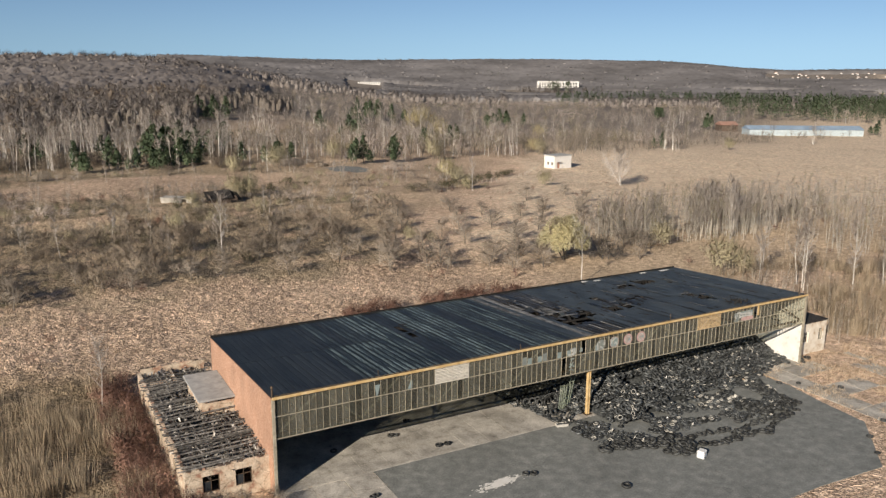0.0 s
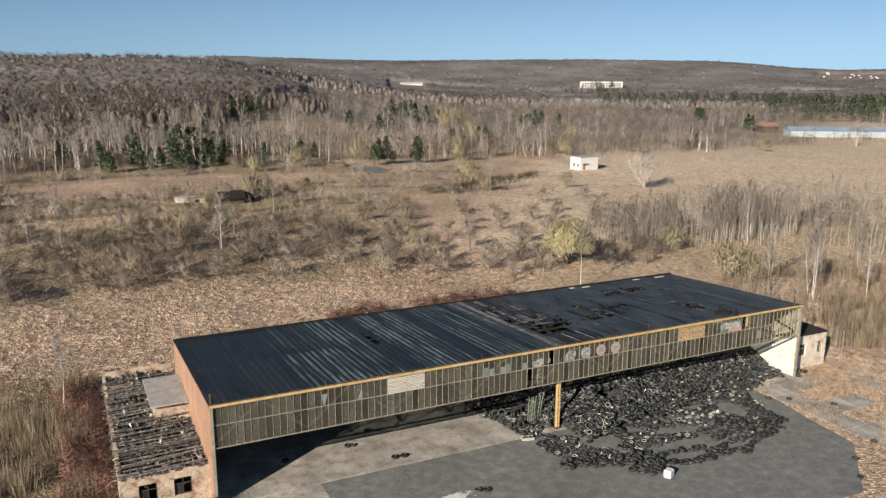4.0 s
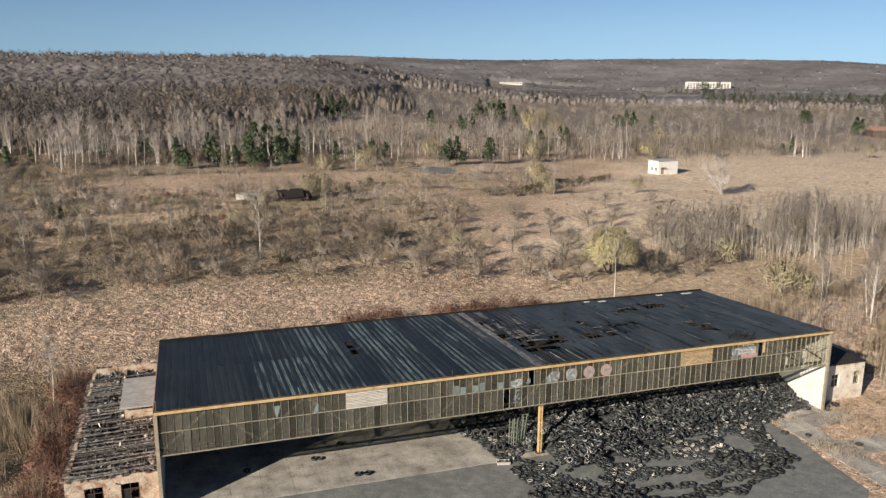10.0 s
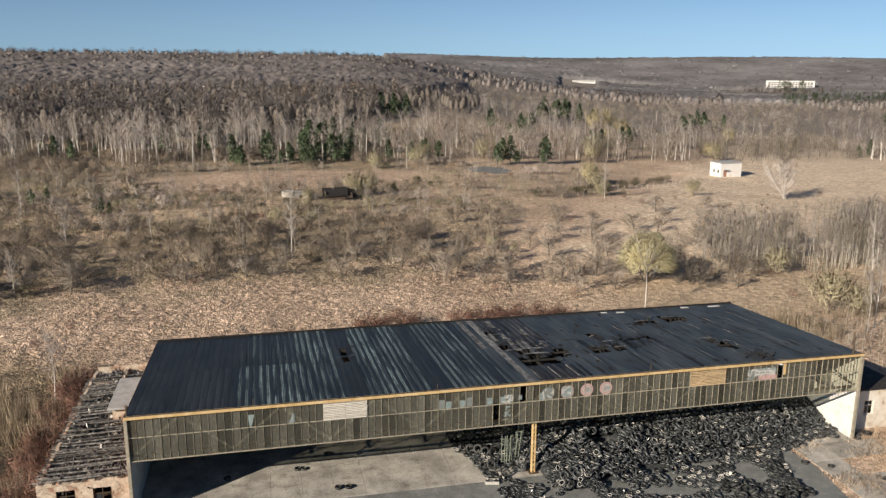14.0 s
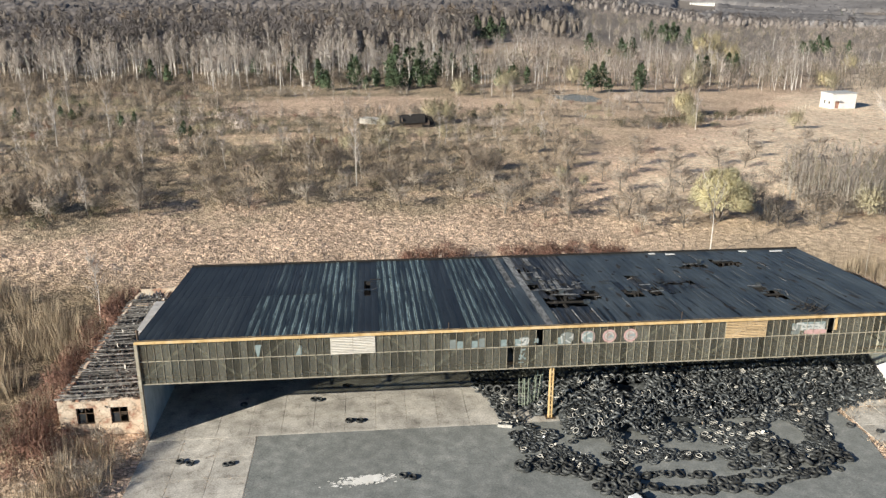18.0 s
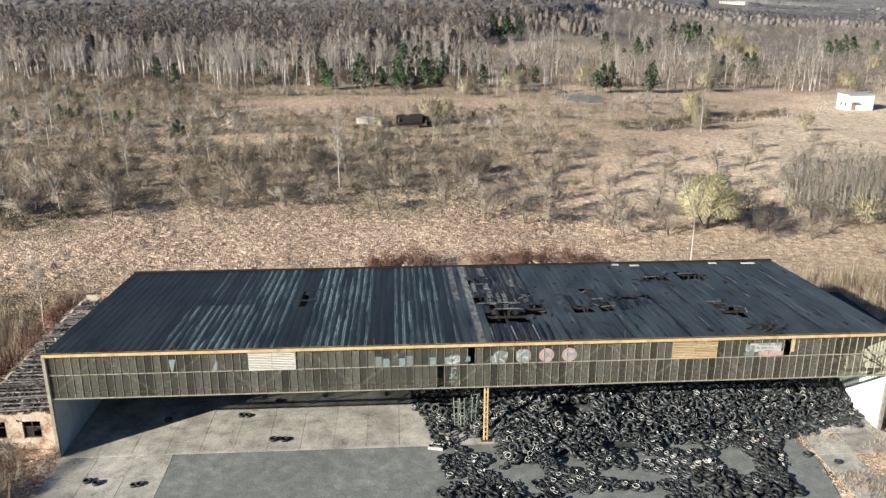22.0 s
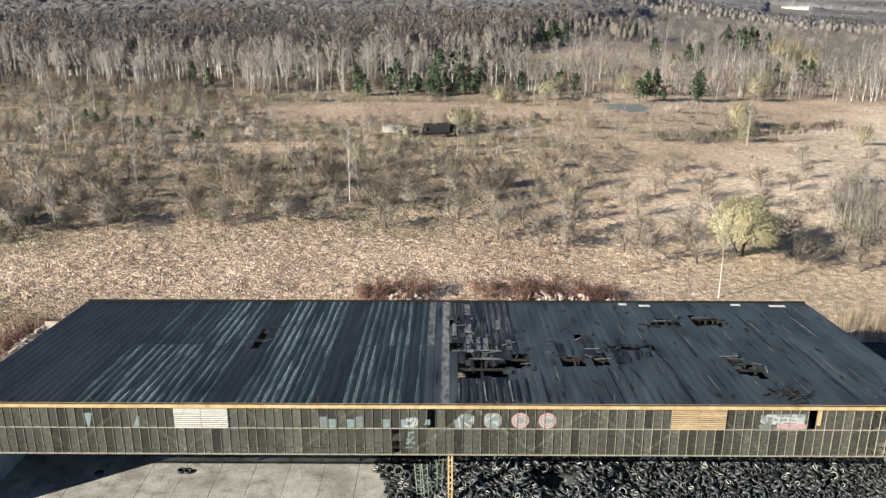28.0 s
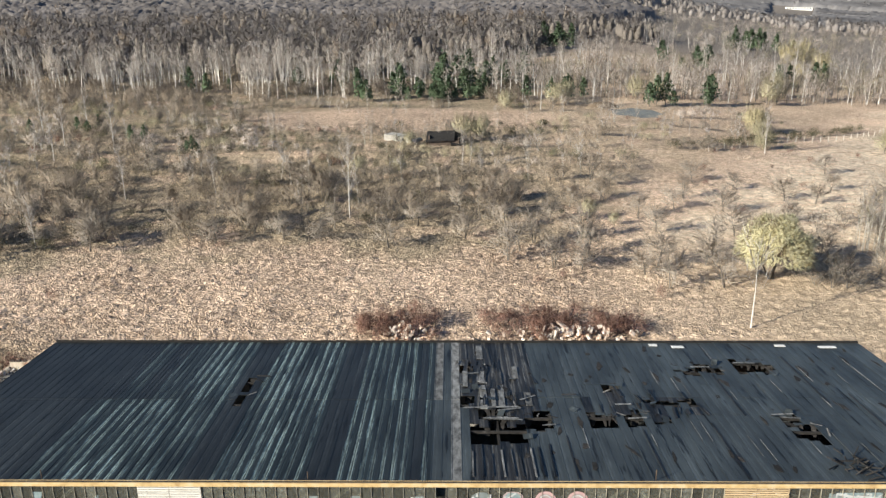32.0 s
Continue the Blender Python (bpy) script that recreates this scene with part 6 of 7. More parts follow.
plant_kind("forked_birch", [bare_tree(np.random.default_rng(78), 8.2, 3.4, 0.12, 15, 90, 0.065, 1.6, 0.36, fine=True)], (M_birch, M_birch), "forked white-barked birch behind the hangar", "tree", "", [(65.5, 42.0, 1.0)])
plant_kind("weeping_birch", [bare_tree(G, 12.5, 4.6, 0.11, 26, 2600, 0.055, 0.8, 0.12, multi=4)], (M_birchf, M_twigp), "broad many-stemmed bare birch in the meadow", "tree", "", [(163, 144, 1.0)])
plant_kind("dark_bush", shrubs[:2], (M_bark, M_bark), "dark leafless bush in the grass beside the willow", "bush", "dark bushes by the willow", [(79.6, 53.8, 1.15), (82.3, 52.8, 1.0), (80.8, 55.6, 1.2), (77.9, 54.6, 0.8)])
plant_kind("olive_bush", [crown_tree(G, 4.6, 2.5, 1300, 0.19, 300, 0.5) for _ in range(3)], (M_bark, M_olive), "bushy sallow budding yellow-olive", "bush", "budding bushes",
           [(92.5, 36.5, 1.5), (36, 153.5, 1.5), (66, 217, 1.7), (205, 249, 1.5), (315, 234, 1.4), (152, 261, 2.0), (158, 266, 1.7), (112, 166, 1.3), (50, 210, 1.3), (104, 236, 1.6), (95.5, 34, 1.1), (55, 86, 0.75), (58.5, 82.8, 0.5), (70, 222, 1.5), (40, 154, 1.4), (116, 180, 1.6), (23, 146, 0.8), (14, 118, 0.9), (22, 117, 0.8), (108, 152, 1.1), (99, 58, 1.2), (136, 150, 1.2), (143, 240, 1.8), (96, 235, 1.7)])
plant_kind("orchard_tree", apple, (M_bark, M_twigg), "low bare orchard tree with grey twigs", "tree", "orchard trees",
           [(x + G.normal(0, 1), y + G.normal(0, 1), G.uniform(0.8, 1.15)) for x, y in ((59.8, 52.5), (67.3, 53), (49.7, 59), (42.5, 69), (44.4, 73), (88.2, 58.5), (82, 54), (61, 63), (53, 66), (70, 68), (76, 77), (63, 78), (47, 84), (40, 80), (36, 74), (27, 77), (33, 90), (51, 95), (60, 99), (71, 92), (85, 106), (91, 98), (80, 90), (7.7, 74.5), (0.4, 79), (-8.6, 79), (-21.6, 77.6), (-27, 69), (-33, 75), (-15, 73), (14, 80), (21, 84))] +
           [(x + G.normal(0, 1), y + G.normal(0, 1), G.uniform(0.8, 1.15)) for x, y in ((93, 70), (98, 82), (105, 92), (112, 101), (-36, 82), (79, 62), (84, 66), (57, 58), (65, 86), (74, 99), (88, 84), (95, 95), (103, 106), (110, 88), (99, 66), (92, 62), (46, 62), (39, 66), (54, 74), (68, 60), (45, 97), (30, 104), (62, 108), (78, 112), (118, 110), (108, 120), (126, 128), (22, 70), (14, 72), (-2, 72), (-18, 68), (-32, 66), (-40, 72), (86, 52), (90, 55))])

# thickets: scrub over the middle distance, in clumps with clearings
def scatter(n, x0, x1, y0, y1, keep, g):
    x, y = g.uniform(x0, x1, n), g.uniform(y0, y1, n)
    k = keep(x, y, g) & ~on_pavement(x, y, 1.5)
    return np.stack([x[k], y[k]], 1)


def clump(x, y, s, seed=0.0):
    """Smooth pattern from 0 to 1 in patches about s metres wide."""
    u = np.sin(x / s + 1.7 * np.sin(y / (s * 1.3) + seed)) + np.sin(y / (s * 0.8) + 1.9 * np.sin(x / (s * 1.7) - seed)) + 0.7 * np.sin((x + y) / (s * 0.45) + seed * 2)
    return np.clip((u + 2.7) / 5.4, 0, 1)


def with_scale(p, lo, hi, g):
    return np.column_stack([p, g.uniform(lo, hi, len(p))])


def meadow_line(x):
    """Near edge of the scrub: pale meadow lies before it."""
    return np.interp(x, [-120, -45, -28, -10, 20, 45, 60, 75, 100], [50, 55, 64, 70, 74, 80, 92, 125, 150])


def scrub_clumps(g):
    """Bushes in ragged rows and clumps with open grass between them: x, y, scale, kind of the clump."""
    out, seeds = [], []
    for x, y in zip(g.uniform(-150, 125, 2700), g.uniform(52, 216, 2700)):
        open_ = ((x - 18) / 46) ** 2 + ((y - 188) / 22) ** 2 < 1 or math.hypot(x - 25, y - 148) < 10 or x > 92 and y < 150 or x > 55 and y < 118 and g.random() < 0.6
        gap = 6.6 + 0.04 * max(0, x + 20)
        if y < meadow_line(x) + 3 or open_ or any(abs(x - p) < gap * 1.25 and abs(y - q) < gap * 0.8 for p, q in seeds):
            continue
        seeds.append((x, y))
        kind, big = g.random(), g.uniform(0.75, 1.25)
        n = int(g.integers(3, 10))
        for k in range(n):
            out.append((x + g.normal(0, 4.2), y + g.normal(0, 1.1), big * g.uniform(0.55, 1.45), kind))
    out = np.array(out)
    return out[(out[:, 1] > meadow_line(out[:, 0])) & ~on_pavement(out[:, 0], out[:, 1], 1.5)]


band = scrub_clumps(G)
wt = np.column_stack([G.uniform(-62, -29, 34), G.uniform(59, 76, 34)])
wt = wt[wt[:, 1] > meadow_line(wt[:, 0])]
stamp("olive_thicket", scrubs, with_scale(wt, 0.7, 1.35, G), [M_bark, M_moss], "dark olive thorn bushes at the meadow's edge", "bushes", g=G)
is_near = (band[:, 1] < 112) & (band[:, 0] > -45) & (band[:, 0] < 100)
plant_kind("bare_bush", shrubs, (M_bark, M_twig), "bare brown-grey bush in dry grass", "bush", "bushes in the field", band[is_near][:200, :3])
rest = np.vstack([band[~is_near], band[is_near][200:]])
kinds, rest = rest[:, 3], rest[:, :3]
for name_, lo, hi, size_, mat, label in (("scrub", 0.0, 0.34, 1.0, M_twig, "brown leafless scrub across the old fields"), ("grey_scrub", 0.34, 0.56, 1.0, M_twigg, "pale grey leafless scrub across the old fields"),
                                        ("thorn_scrub", 0.56, 0.72, 1.0, M_thick, "mauve-brown thorn scrub across the old fields"), ("olive_thorn", 0.72, 0.82, 0.8, M_olive, "olive budding thorn scrub across the old fields"),
                                        ("mossy_thorn", 0.82, 0.93, 0.85, M_moss, "dark mossy thorn scrub across the old fields"), ("rust_bramble", 0.93, 1.1, 0.6, M_twigr, "rust-brown brambles across the old fields")):
    stamp(name_, scrubs, rest[(kinds >= lo) & (kinds < hi)] * np.array([1, 1, size_]), [M_bark, mat], label, "scrub", g=G)
# hedge in a dark tone that also carries the shade of the ditch
hd = np.column_stack([np.linspace(84, 150, 60) + G.normal(0, 1.6, 60), np.linspace(140, 187, 60) + G.normal(3, 1.6, 60)])
stamp("hedge", scrubs, with_scale(hd, 0.5, 1.1, G), [M_bark, M_bramble], "leafless hedge along the track, darkened for its shaded ditch", "hedge", g=G)
# pale meadow: sparse tufty bushes
dk = scatter(1000, -130, 60, 64, 175, lambda x, y, g: (y > meadow_line(x) + 2) & (clump(x, y, 6, 7.0) + 0.3 * (clump(x, y, 15, 2.0) - 0.5) > 0.56), G)
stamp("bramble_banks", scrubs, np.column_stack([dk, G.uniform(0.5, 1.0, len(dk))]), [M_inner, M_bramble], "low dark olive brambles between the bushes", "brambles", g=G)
sp = scatter(260, -40, 180, 30, 200, lambda x, y, g: (y < meadow_line(x)) & (y > 30) & (g.random(len(x)) < 0.5), G)
stamp("low_scrub", scrubs, with_scale(sp, 0.3, 0.7, G), [M_bark, M_twigr], "low reddish bramble tufts in the meadow", "brambles", g=G)
red = np.vstack([np.column_stack([G.uniform(-11.5, -8, 130), G.uniform(-2, 33, 130)]), np.column_stack([G.uniform(23, 31, 40), G.normal(41.0, 1.5, 40)]), np.column_stack([G.uniform(36, 53, 70), G.normal(41.0, 1.5, 70)]), np.column_stack([G.uniform(-9, -6, 16), G.uniform(-6, 0.4, 16)])])
red = red[~((red[:, 0] > -7.5) & (red[:, 0] < 0) & (red[:, 1] > 0.6) & (red[:, 1] < 27))]
stamp("brambles", scrubs, with_scale(red, 0.45, 0.9, G), [M_bark, M_twigr], "reddish brambles along the walls", "brambles", g=G)
fb = np.column_stack([G.uniform(-7.5, -0.2, 34), G.uniform(-8, 0.4, 34)])
stamp("tangled_bushes", scrubs, with_scale(fb, 0.35, 0.65, G), [M_bark, M_twigg], "grey-brown tangled bushes before the lean-to", "bushes", g=G)
# grove of grey saplings behind the hangar's far end
gr = np.vstack([scatter(1300, 90, 135, 56, 80, lambda x, y, g: (clump(x, y, 5, 4.0) > 0.30) & (y > np.interp(x, [89, 93, 98, 135], [68, 63, 59, 57])) & (y < np.interp(x, [89, 97, 110, 135], [71, 74, 76, 80])), G),
                scatter(760, 112, 200, 30, 84, lambda x, y, g: (clump(x, y, 7, 4.0) > 0.44) & (y > 30 + 0.1 * (x - 106)), G)])
sap = [bare_tree(G, 9.5, 1.5, 0.055, 8, 84, 0.04, 1.6, 0.45, fine=True) for _ in range(10)]
ol = G.random(len(gr)) < 0.25
stamp("sapling_grove", sap, with_scale(gr[~ol], 0.6, 1.0, G), [M_sap, M_twigp], "dense grove of grey leafless saplings", "grove", g=G)
stamp("sallow_grove", sap, with_scale(gr[ol], 0.5, 1.0, G), [M_sap, M_olive], "sallow stems budding olive among the saplings", "grove", g=G)
br = scatter(520, 76, 118, -6, 30, lambda x, y, g: (clump(x, y, 6, 1.0) > 0.36) & (y > 1.5 - 0.2 * (x - 75)), G)
stamp("brush", sap, with_scale(br, 0.35, 0.62, G), [M_sap, M_brush], "tan brush of young stems beside the annex", "brush", g=G)
ub = scatter(200, 88, 190, 54, 84, lambda x, y, g: (clump(x, y, 7, 4.0) > 0.4) & (y > 60), G)
stamp("grove_underwood", scrubs, with_scale(ub, 0.7, 1.5, G), [M_bark, M_twigg], "bare bushes under the saplings", "scrub", g=G)

# birch belts, pines among them, then the forests
stems = [bare_tree(G, G.uniform(4.5, 7), 1.3, 0.04, 8, 120, 0.045, 1.2, 0.2, multi=1 + k % 2, fine=True) for k in range(6)]
st = scatter(330, -120, 110, 72, 215, lambda x, y, g: (y > meadow_line(x) + 4) & (clump(x, y, 10, 5.0) > 0.45), G)
stamp("young_birches", stems, with_scale(st, 0.7, 1.3, G), [M_sap, M_twigp], "thin young birches scattered in the scrub", "trees", g=G)
bb = scatter(1150, -240, 62, 222, 300, lambda x, y, g: (y > 232 - 0.05 * np.minimum(x, 0) + 7 * np.sin(x / 11) + 5 * np.sin(x / 4.3)) & (clump(x, y, 6, 2.0) > 0.46), G)
b2 = scatter(190, 60, 330, 205, 420, lambda x, y, g: (y > 232 + 0.10 * (x - 60)) & (clump(x, y, 11, 5.0) > 0.5) & (x < 0.62 * (y + 55) + 60), G)
b3 = scatter(130, -40, 420, 300, 620, lambda x, y, g: (clump(x, y, 22, 7.0) > 0.55) & (np.degrees(np.arctan2(x - 10, y + 55)) > 5), G)
single = []
for cx, cy, n_, sp in ((38, 413, 9, 7), (62, 399, 7, 6), (22, 433, 6, 7), (84, 245, 9, 9), (104, 246, 12, 9), (122, 244, 10, 8), (186, 251, 8, 5), (284, 244, 7, 5), (326, 319, 4, 8), (496, 444, 9, 14), (472, 384, 6, 9), (400, 248, 2, 3), (631, 386, 5, 12), (560, 300, 3, 8), (150, 262, 6, 6), (66, 236, 8, 6), (10, 350, 8, 9), (52, 345, 9, 9)):
    single += [(cx + G.normal(0, sp), cy + G.normal(0, sp * 0.6)) for _ in range(n_)]
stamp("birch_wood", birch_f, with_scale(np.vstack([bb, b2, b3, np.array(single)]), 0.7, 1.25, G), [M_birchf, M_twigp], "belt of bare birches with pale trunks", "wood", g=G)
ft = scatter(1100, -210, 62, 205, 262, lambda x, y, g: (y > np.interp(x, [-60, -25, 0], [206, 214, 222]) + 6 * np.sin(x / 9)) & (clump(x, y, 6, 8.0) > 0.40) & ((x < -25) | (x > 45) | (y > 238)), G)
stamp("underwood", scrubs, with_scale(ft, 0.9, 2.2, G), [M_bark, M_twig], "bare bushes at the foot of the birches", "scrub", g=G)
# pines in loose groups
pine_groups = [(2, 224, 6, 4, 0.6, 1.0), (20, 233, 10, 4, 0.6, 1.0), (29, 229, 8, 4, 0.45, 0.8), (38, 233, 10, 4, 0.6, 1.2), (30, 250, 12, 8, 0.9, 1.5), (46, 262, 8, 7, 0.9, 1.5), (101, 218, 4, 2.5, 0.8, 1.2), (116, 225, 4, 2.5, 0.8, 1.2), (287, 257, 3, 3, 0.5, 0.8), (-60, 255, 4, 12, 0.6, 1.0), (-12, 262, 6, 9, 0.8, 1.3), (68, 228, 5, 4, 0.8, 1.2), (-45, 150, 3, 5, 0.35, 0.6), (-66, 165, 4, 6, 0.35, 0.6), (-25, 138, 3, 4, 0.3, 0.5)]
far_pine_groups = [(97, 428, 7, 6, 1.2, 1.7), (238, 526, 14, 12, 1.2, 1.8), (332, 492, 5, 5, 1.1, 1.6), (343, 484, 4, 5, 1.1, 1.5), (526, 509, 5, 7, 1.2, 1.8), (461, 391, 4, 4, 1.0, 1.4), (533, 297, 3, 3, 0.9, 1.2), (170, 300, 6, 9, 0.9, 1.4), (140, 350, 6, 10, 1.0, 1.5)]
pg = []
for cx, cy, n_, sp, lo, hi in pine_groups + far_pine_groups:
    pg += [(cx + G.normal(0, sp), cy + G.normal(0, sp * 0.7), G.uniform(lo, hi)) for _ in range(n_)]
stamp("pine_wood", pines, np.array(pg), [M_bark, M_pine], "young dark green pines among birches", "wood", g=G)
thick = [crown_tree(G, G.uniform(3.8, 6.0), G.uniform(1.7, 2.6), 120, 0.19, 24, 0.52) for _ in range(10)]
mid = scatter(12000, 40, 820, 205, 1000, lambda x, y, g: ((clump(x, y, 20, 6.0) + g.normal(0, .1, len(x)) > 0.36) | (y > 430)) & (y > 222 + 0.16 * (x - 60)) & (np.hypot(x - 181, y - 205) > 24) & (x < 1.15 * (y + 55) + 30) & (np.hypot(x - 490, y - 312) > 58) & (np.degrees(np.arctan2(x - 10, y + 55)) > 6), G)
front = scatter(1500, 66, 330, 215, 345, lambda x, y, g: (y > 226 + 0.16 * (x - 60)) & (clump(x, y, 9, 6.0) > 0.34) & (np.hypot(x - 181, y - 205) > 26) & (x < 1.15 * (y + 55) - 10), G)
mid = np.vstack([front[:800], mid[:2900]])
u = clump(mid[:, 0], mid[:, 1], 26, 3.0) + G.normal(0, 0.13, len(mid)) - 0.0004 * (mid[:, 1] - 300)
eb = np.vstack([np.column_stack([G.uniform(380, 520, 70), G.uniform(-14, 14, 70)]), np.column_stack([G.uniform(190, 400, 130), G.uniform(-10, 10, 130)])])
eb[:, 1] += np.where(eb[:, 0] > 400, 322 - 0.6 * (eb[:, 0] - 446) - 14, 236 + 0.22 * (eb[:, 0] - 190))
stamp("field_edge_bushes", thick, with_scale(eb, 0.5, 1.4, G), [M_bark, M_twigg], "pale brown bushes along the field edge", "scrub", g=G)
stamp("brown_scrub", thick, with_scale(mid[u < 0.53], 0.85, 2.0, G), [M_bark, M_thick], "mauve-brown leafless thicket in the middle distance", "scrub", g=G)
stamp("olive_scrub", thick, with_scale(mid[(u >= 0.53) & (u < 0.66)], 0.8, 1.9, G), [M_bark, M_olive], "budding olive thicket in the middle distance", "scrub", g=G)
stamp("pale_scrub", thick, with_scale(mid[u >= 0.66], 0.8, 1.9, G), [M_bark, M_twigg], "pale leafless thicket in the middle distance", "scrub", g=G)


def far_forest():
    g = np.random.default_rng(31)

    def polar(n, a0, a1, r0, r1, p=1.0):
        az, r = np.radians(g.uniform(a0, a1, n)), r0 * (r1 / r0) ** g.random(n) ** p
        return 10 + r * np.sin(az), -55 + r * np.cos(az), np.degrees(az), r

    # edge of the woods on the hill
    x, y, deg, r = polar(3600, -42, 16, 345, 620)
    k = (r > 372 + 26 * np.sin(deg * 0.7) + 14 * np.sin(deg * 2.1) + 16 * np.clip(deg - 2, 0, 20))
    spots = np.column_stack([x, y, g.uniform(0.8, 1.2, len(x))])[k]
    tan = (clump(spots[:, 0], spots[:, 1], 30, 4.0) > 0.80) | (g.random(len(spots)) < 0.03)
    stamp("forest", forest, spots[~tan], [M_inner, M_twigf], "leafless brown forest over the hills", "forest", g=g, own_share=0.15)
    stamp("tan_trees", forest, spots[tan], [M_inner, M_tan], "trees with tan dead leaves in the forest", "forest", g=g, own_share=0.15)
    # the slope behind, in closed crowns
    mid_ = [dome_tree(g, 12, 4.6, 54, 1.2, 4, False, 0.66) for _ in range(10)]
    x, y, deg, r = polar(4200, -42, 66, 600, 1600, 0.9)
    lf = deg < 12 + 3 * np.sin(r / 90)
    k = lf | ((r > 1000) & (clump(x, y, 60, 2.0) > 0.40))
    k &= ~((np.abs(deg - 35.2) < 2.6) & (r > 1000)) & ~((np.abs(deg - 20.5) < 1.6) & (r > 850) & (r < 1150))
    spots = np.column_stack([x, y, np.clip(0.8 + (r - 600) / 1500, 0.8, 1.5) * g.uniform(0.8, 1.2, len(r))])[k]
    stamp("hill_forest", mid_, spots, [M_twigf, M_twigf], "closed leafless forest up the hillside", "forest", g=g, own_share=0.05)
    # closed canopy of the hill, from which the crowns stand out
    na, nr = 330, 150
    A, R = np.meshgrid(np.radians(np.linspace(-43, 16, na)), 425 * (1650 / 425) ** np.linspace(0, 1, nr), indexing="ij")
    A, R = A + g.uniform(-0.0012, 0.0012, A.shape), R * (1 + g.uniform(-0.003, 0.003, R.shape))
    da = np.degrees(A)
    on = (R > 430 + 26 * np.sin(da * 0.7) + 14 * np.sin(da * 2.1) + 22 * np.clip(da - 1, 0, 20)) & (da < 13.5 + 1.5 * np.sin(R / 60))
    on[0] = on[-1] = False
    on[:, 0] = on[:, -1] = False
    X, Y = 10 + R * np.sin(A), -55 + R * np.cos(A)
    Z = terrain(X, Y) + np.where(on, 8.6 + g.normal(0, 0.9, A.shape), -1.5)
    i0 = (np.arange(na - 1)[:, None] * nr + np.arange(nr - 1)[None, :]).ravel()
    quad = np.column_stack([i0, i0 + 1, i0 + nr + 1, i0 + nr])
    quad = quad[on.ravel()[quad].any(axis=1)]
    tris = np.vstack([quad[:, [0, 2, 1]], quad[:, [0, 3, 2]]])
    ob = new("hill_canopy", np_mesh("hill_canopy", np.column_stack([X.ravel(), Y.ravel(), Z.ravel()]), tris, [M_twigf]))
    tagged(ob, "closed brown canopy of the wooded hill", "forest", kind="stuff")
    # farther woods, in broad closed crowns
    broad = [dome_tree(g, 15, 12, 18, 3.4, 4, False) for _ in range(6)]
    n = 3000
    az = np.radians(np.where(g.random(n) < 0.12, g.uniform(-42, 9, n), g.uniform(7, 68, n)))
    r = np.sqrt(g.uniform(1350 ** 2, 3500 ** 2, n))
    deg = np.degrees(az)

    def wooded(r, az):
        deg = np.degrees(az)
        k = ~((deg < 9) & (r > 1650)) & ~((np.abs(deg - 35.2) < 2.4) & (r > 2150) & (r < 2500)) & ~((deg > 50) & (deg < 59.5) & (r > 2930) & (r < 3215)) & ~((np.abs(deg - 22.6) < 1.3) & (r > 1900) & (r < 2640))
        return k & ((clump(10 + r * np.sin(az), r * np.cos(az) - 55, 70, 2.0) > 0.3) | (r > 2600) | (deg < 10))

    k = wooded(r, az)
    r, az = r[k], az[k]
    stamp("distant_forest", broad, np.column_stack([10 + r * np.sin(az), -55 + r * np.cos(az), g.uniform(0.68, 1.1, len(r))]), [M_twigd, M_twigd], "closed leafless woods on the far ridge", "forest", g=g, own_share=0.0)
    # their closed canopy, one rough sheet of crowns that comes down to the ground at its edges
    na, nr = 400, 136
    A, R = np.meshgrid(np.radians(np.linspace(7, 69, na)), np.linspace(1480, 3560, nr), indexing="ij")
    A, R = A + g.uniform(-0.0011, 0.0011, A.shape), R + g.uniform(-6, 6, R.shape)
    on = wooded(R, A)
    on[:, 0] = on[:, -1] = False
    X, Y = 10 + R * np.sin(A), -55 + R * np.cos(A)
    lift = 8.5 + 2.5 * clump(X, Y, 45, 5.0) + g.normal(0, 1.0, A.shape)
    Z = terrain(X, Y) + np.where(on, lift, -1.5)
    i0 = (np.arange(na - 1)[:, None] * nr + np.arange(nr - 1)[None, :]).ravel()
    quad = np.column_stack([i0, i0 + 1, i0 + nr + 1, i0 + nr])
    quad = quad[on.ravel()[quad].any(axis=1)]
    tris = np.vstack([quad[:, [0, 2, 1]], quad[:, [0, 3, 2]]])
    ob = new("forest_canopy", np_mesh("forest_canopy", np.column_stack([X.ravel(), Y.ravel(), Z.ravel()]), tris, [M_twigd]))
    tagged(ob, "closed brown leafless canopy of the far woods", "forest", kind="stuff")
    # dark conifers on the right and before the ridge
    firs = [pine_tree(g, 15, 3.6, 120) for _ in range(6)]
    x, y, deg, r = polar(2000, 36, 66, 760, 2100)
    k = ((deg > 47) & (r < 1150) & (clump(x, y, 40, 1.0) > 0.36)) | ((r > 1250) & (deg < 62) & (clump(x, y, 60, 8.0) > 0.40))
    a2, r2 = np.radians(g.uniform(35.7, 37.3, 16)), g.uniform(2440, 2475, 16)
    by_flats = np.column_stack([10 + r2 * np.sin(a2), -55 + r2 * np.cos(a2), g.uniform(1.7, 2.6, 16)])
    a3, r3_ = np.radians(g.uniform(31, 62, 700)), g.uniform(1750, 2900, 700)
    in_ridge = np.column_stack([10 + r3_ * np.sin(a3), -55 + r3_ * np.cos(a3), g.uniform(0.8, 1.2, 700)])
    in_ridge = in_ridge[(clump(in_ridge[:, 0], in_ridge[:, 1], 110, 3.0) > 0.55) & wooded(r3_, a3)]
    by_flats = np.vstack([by_flats, in_ridge])
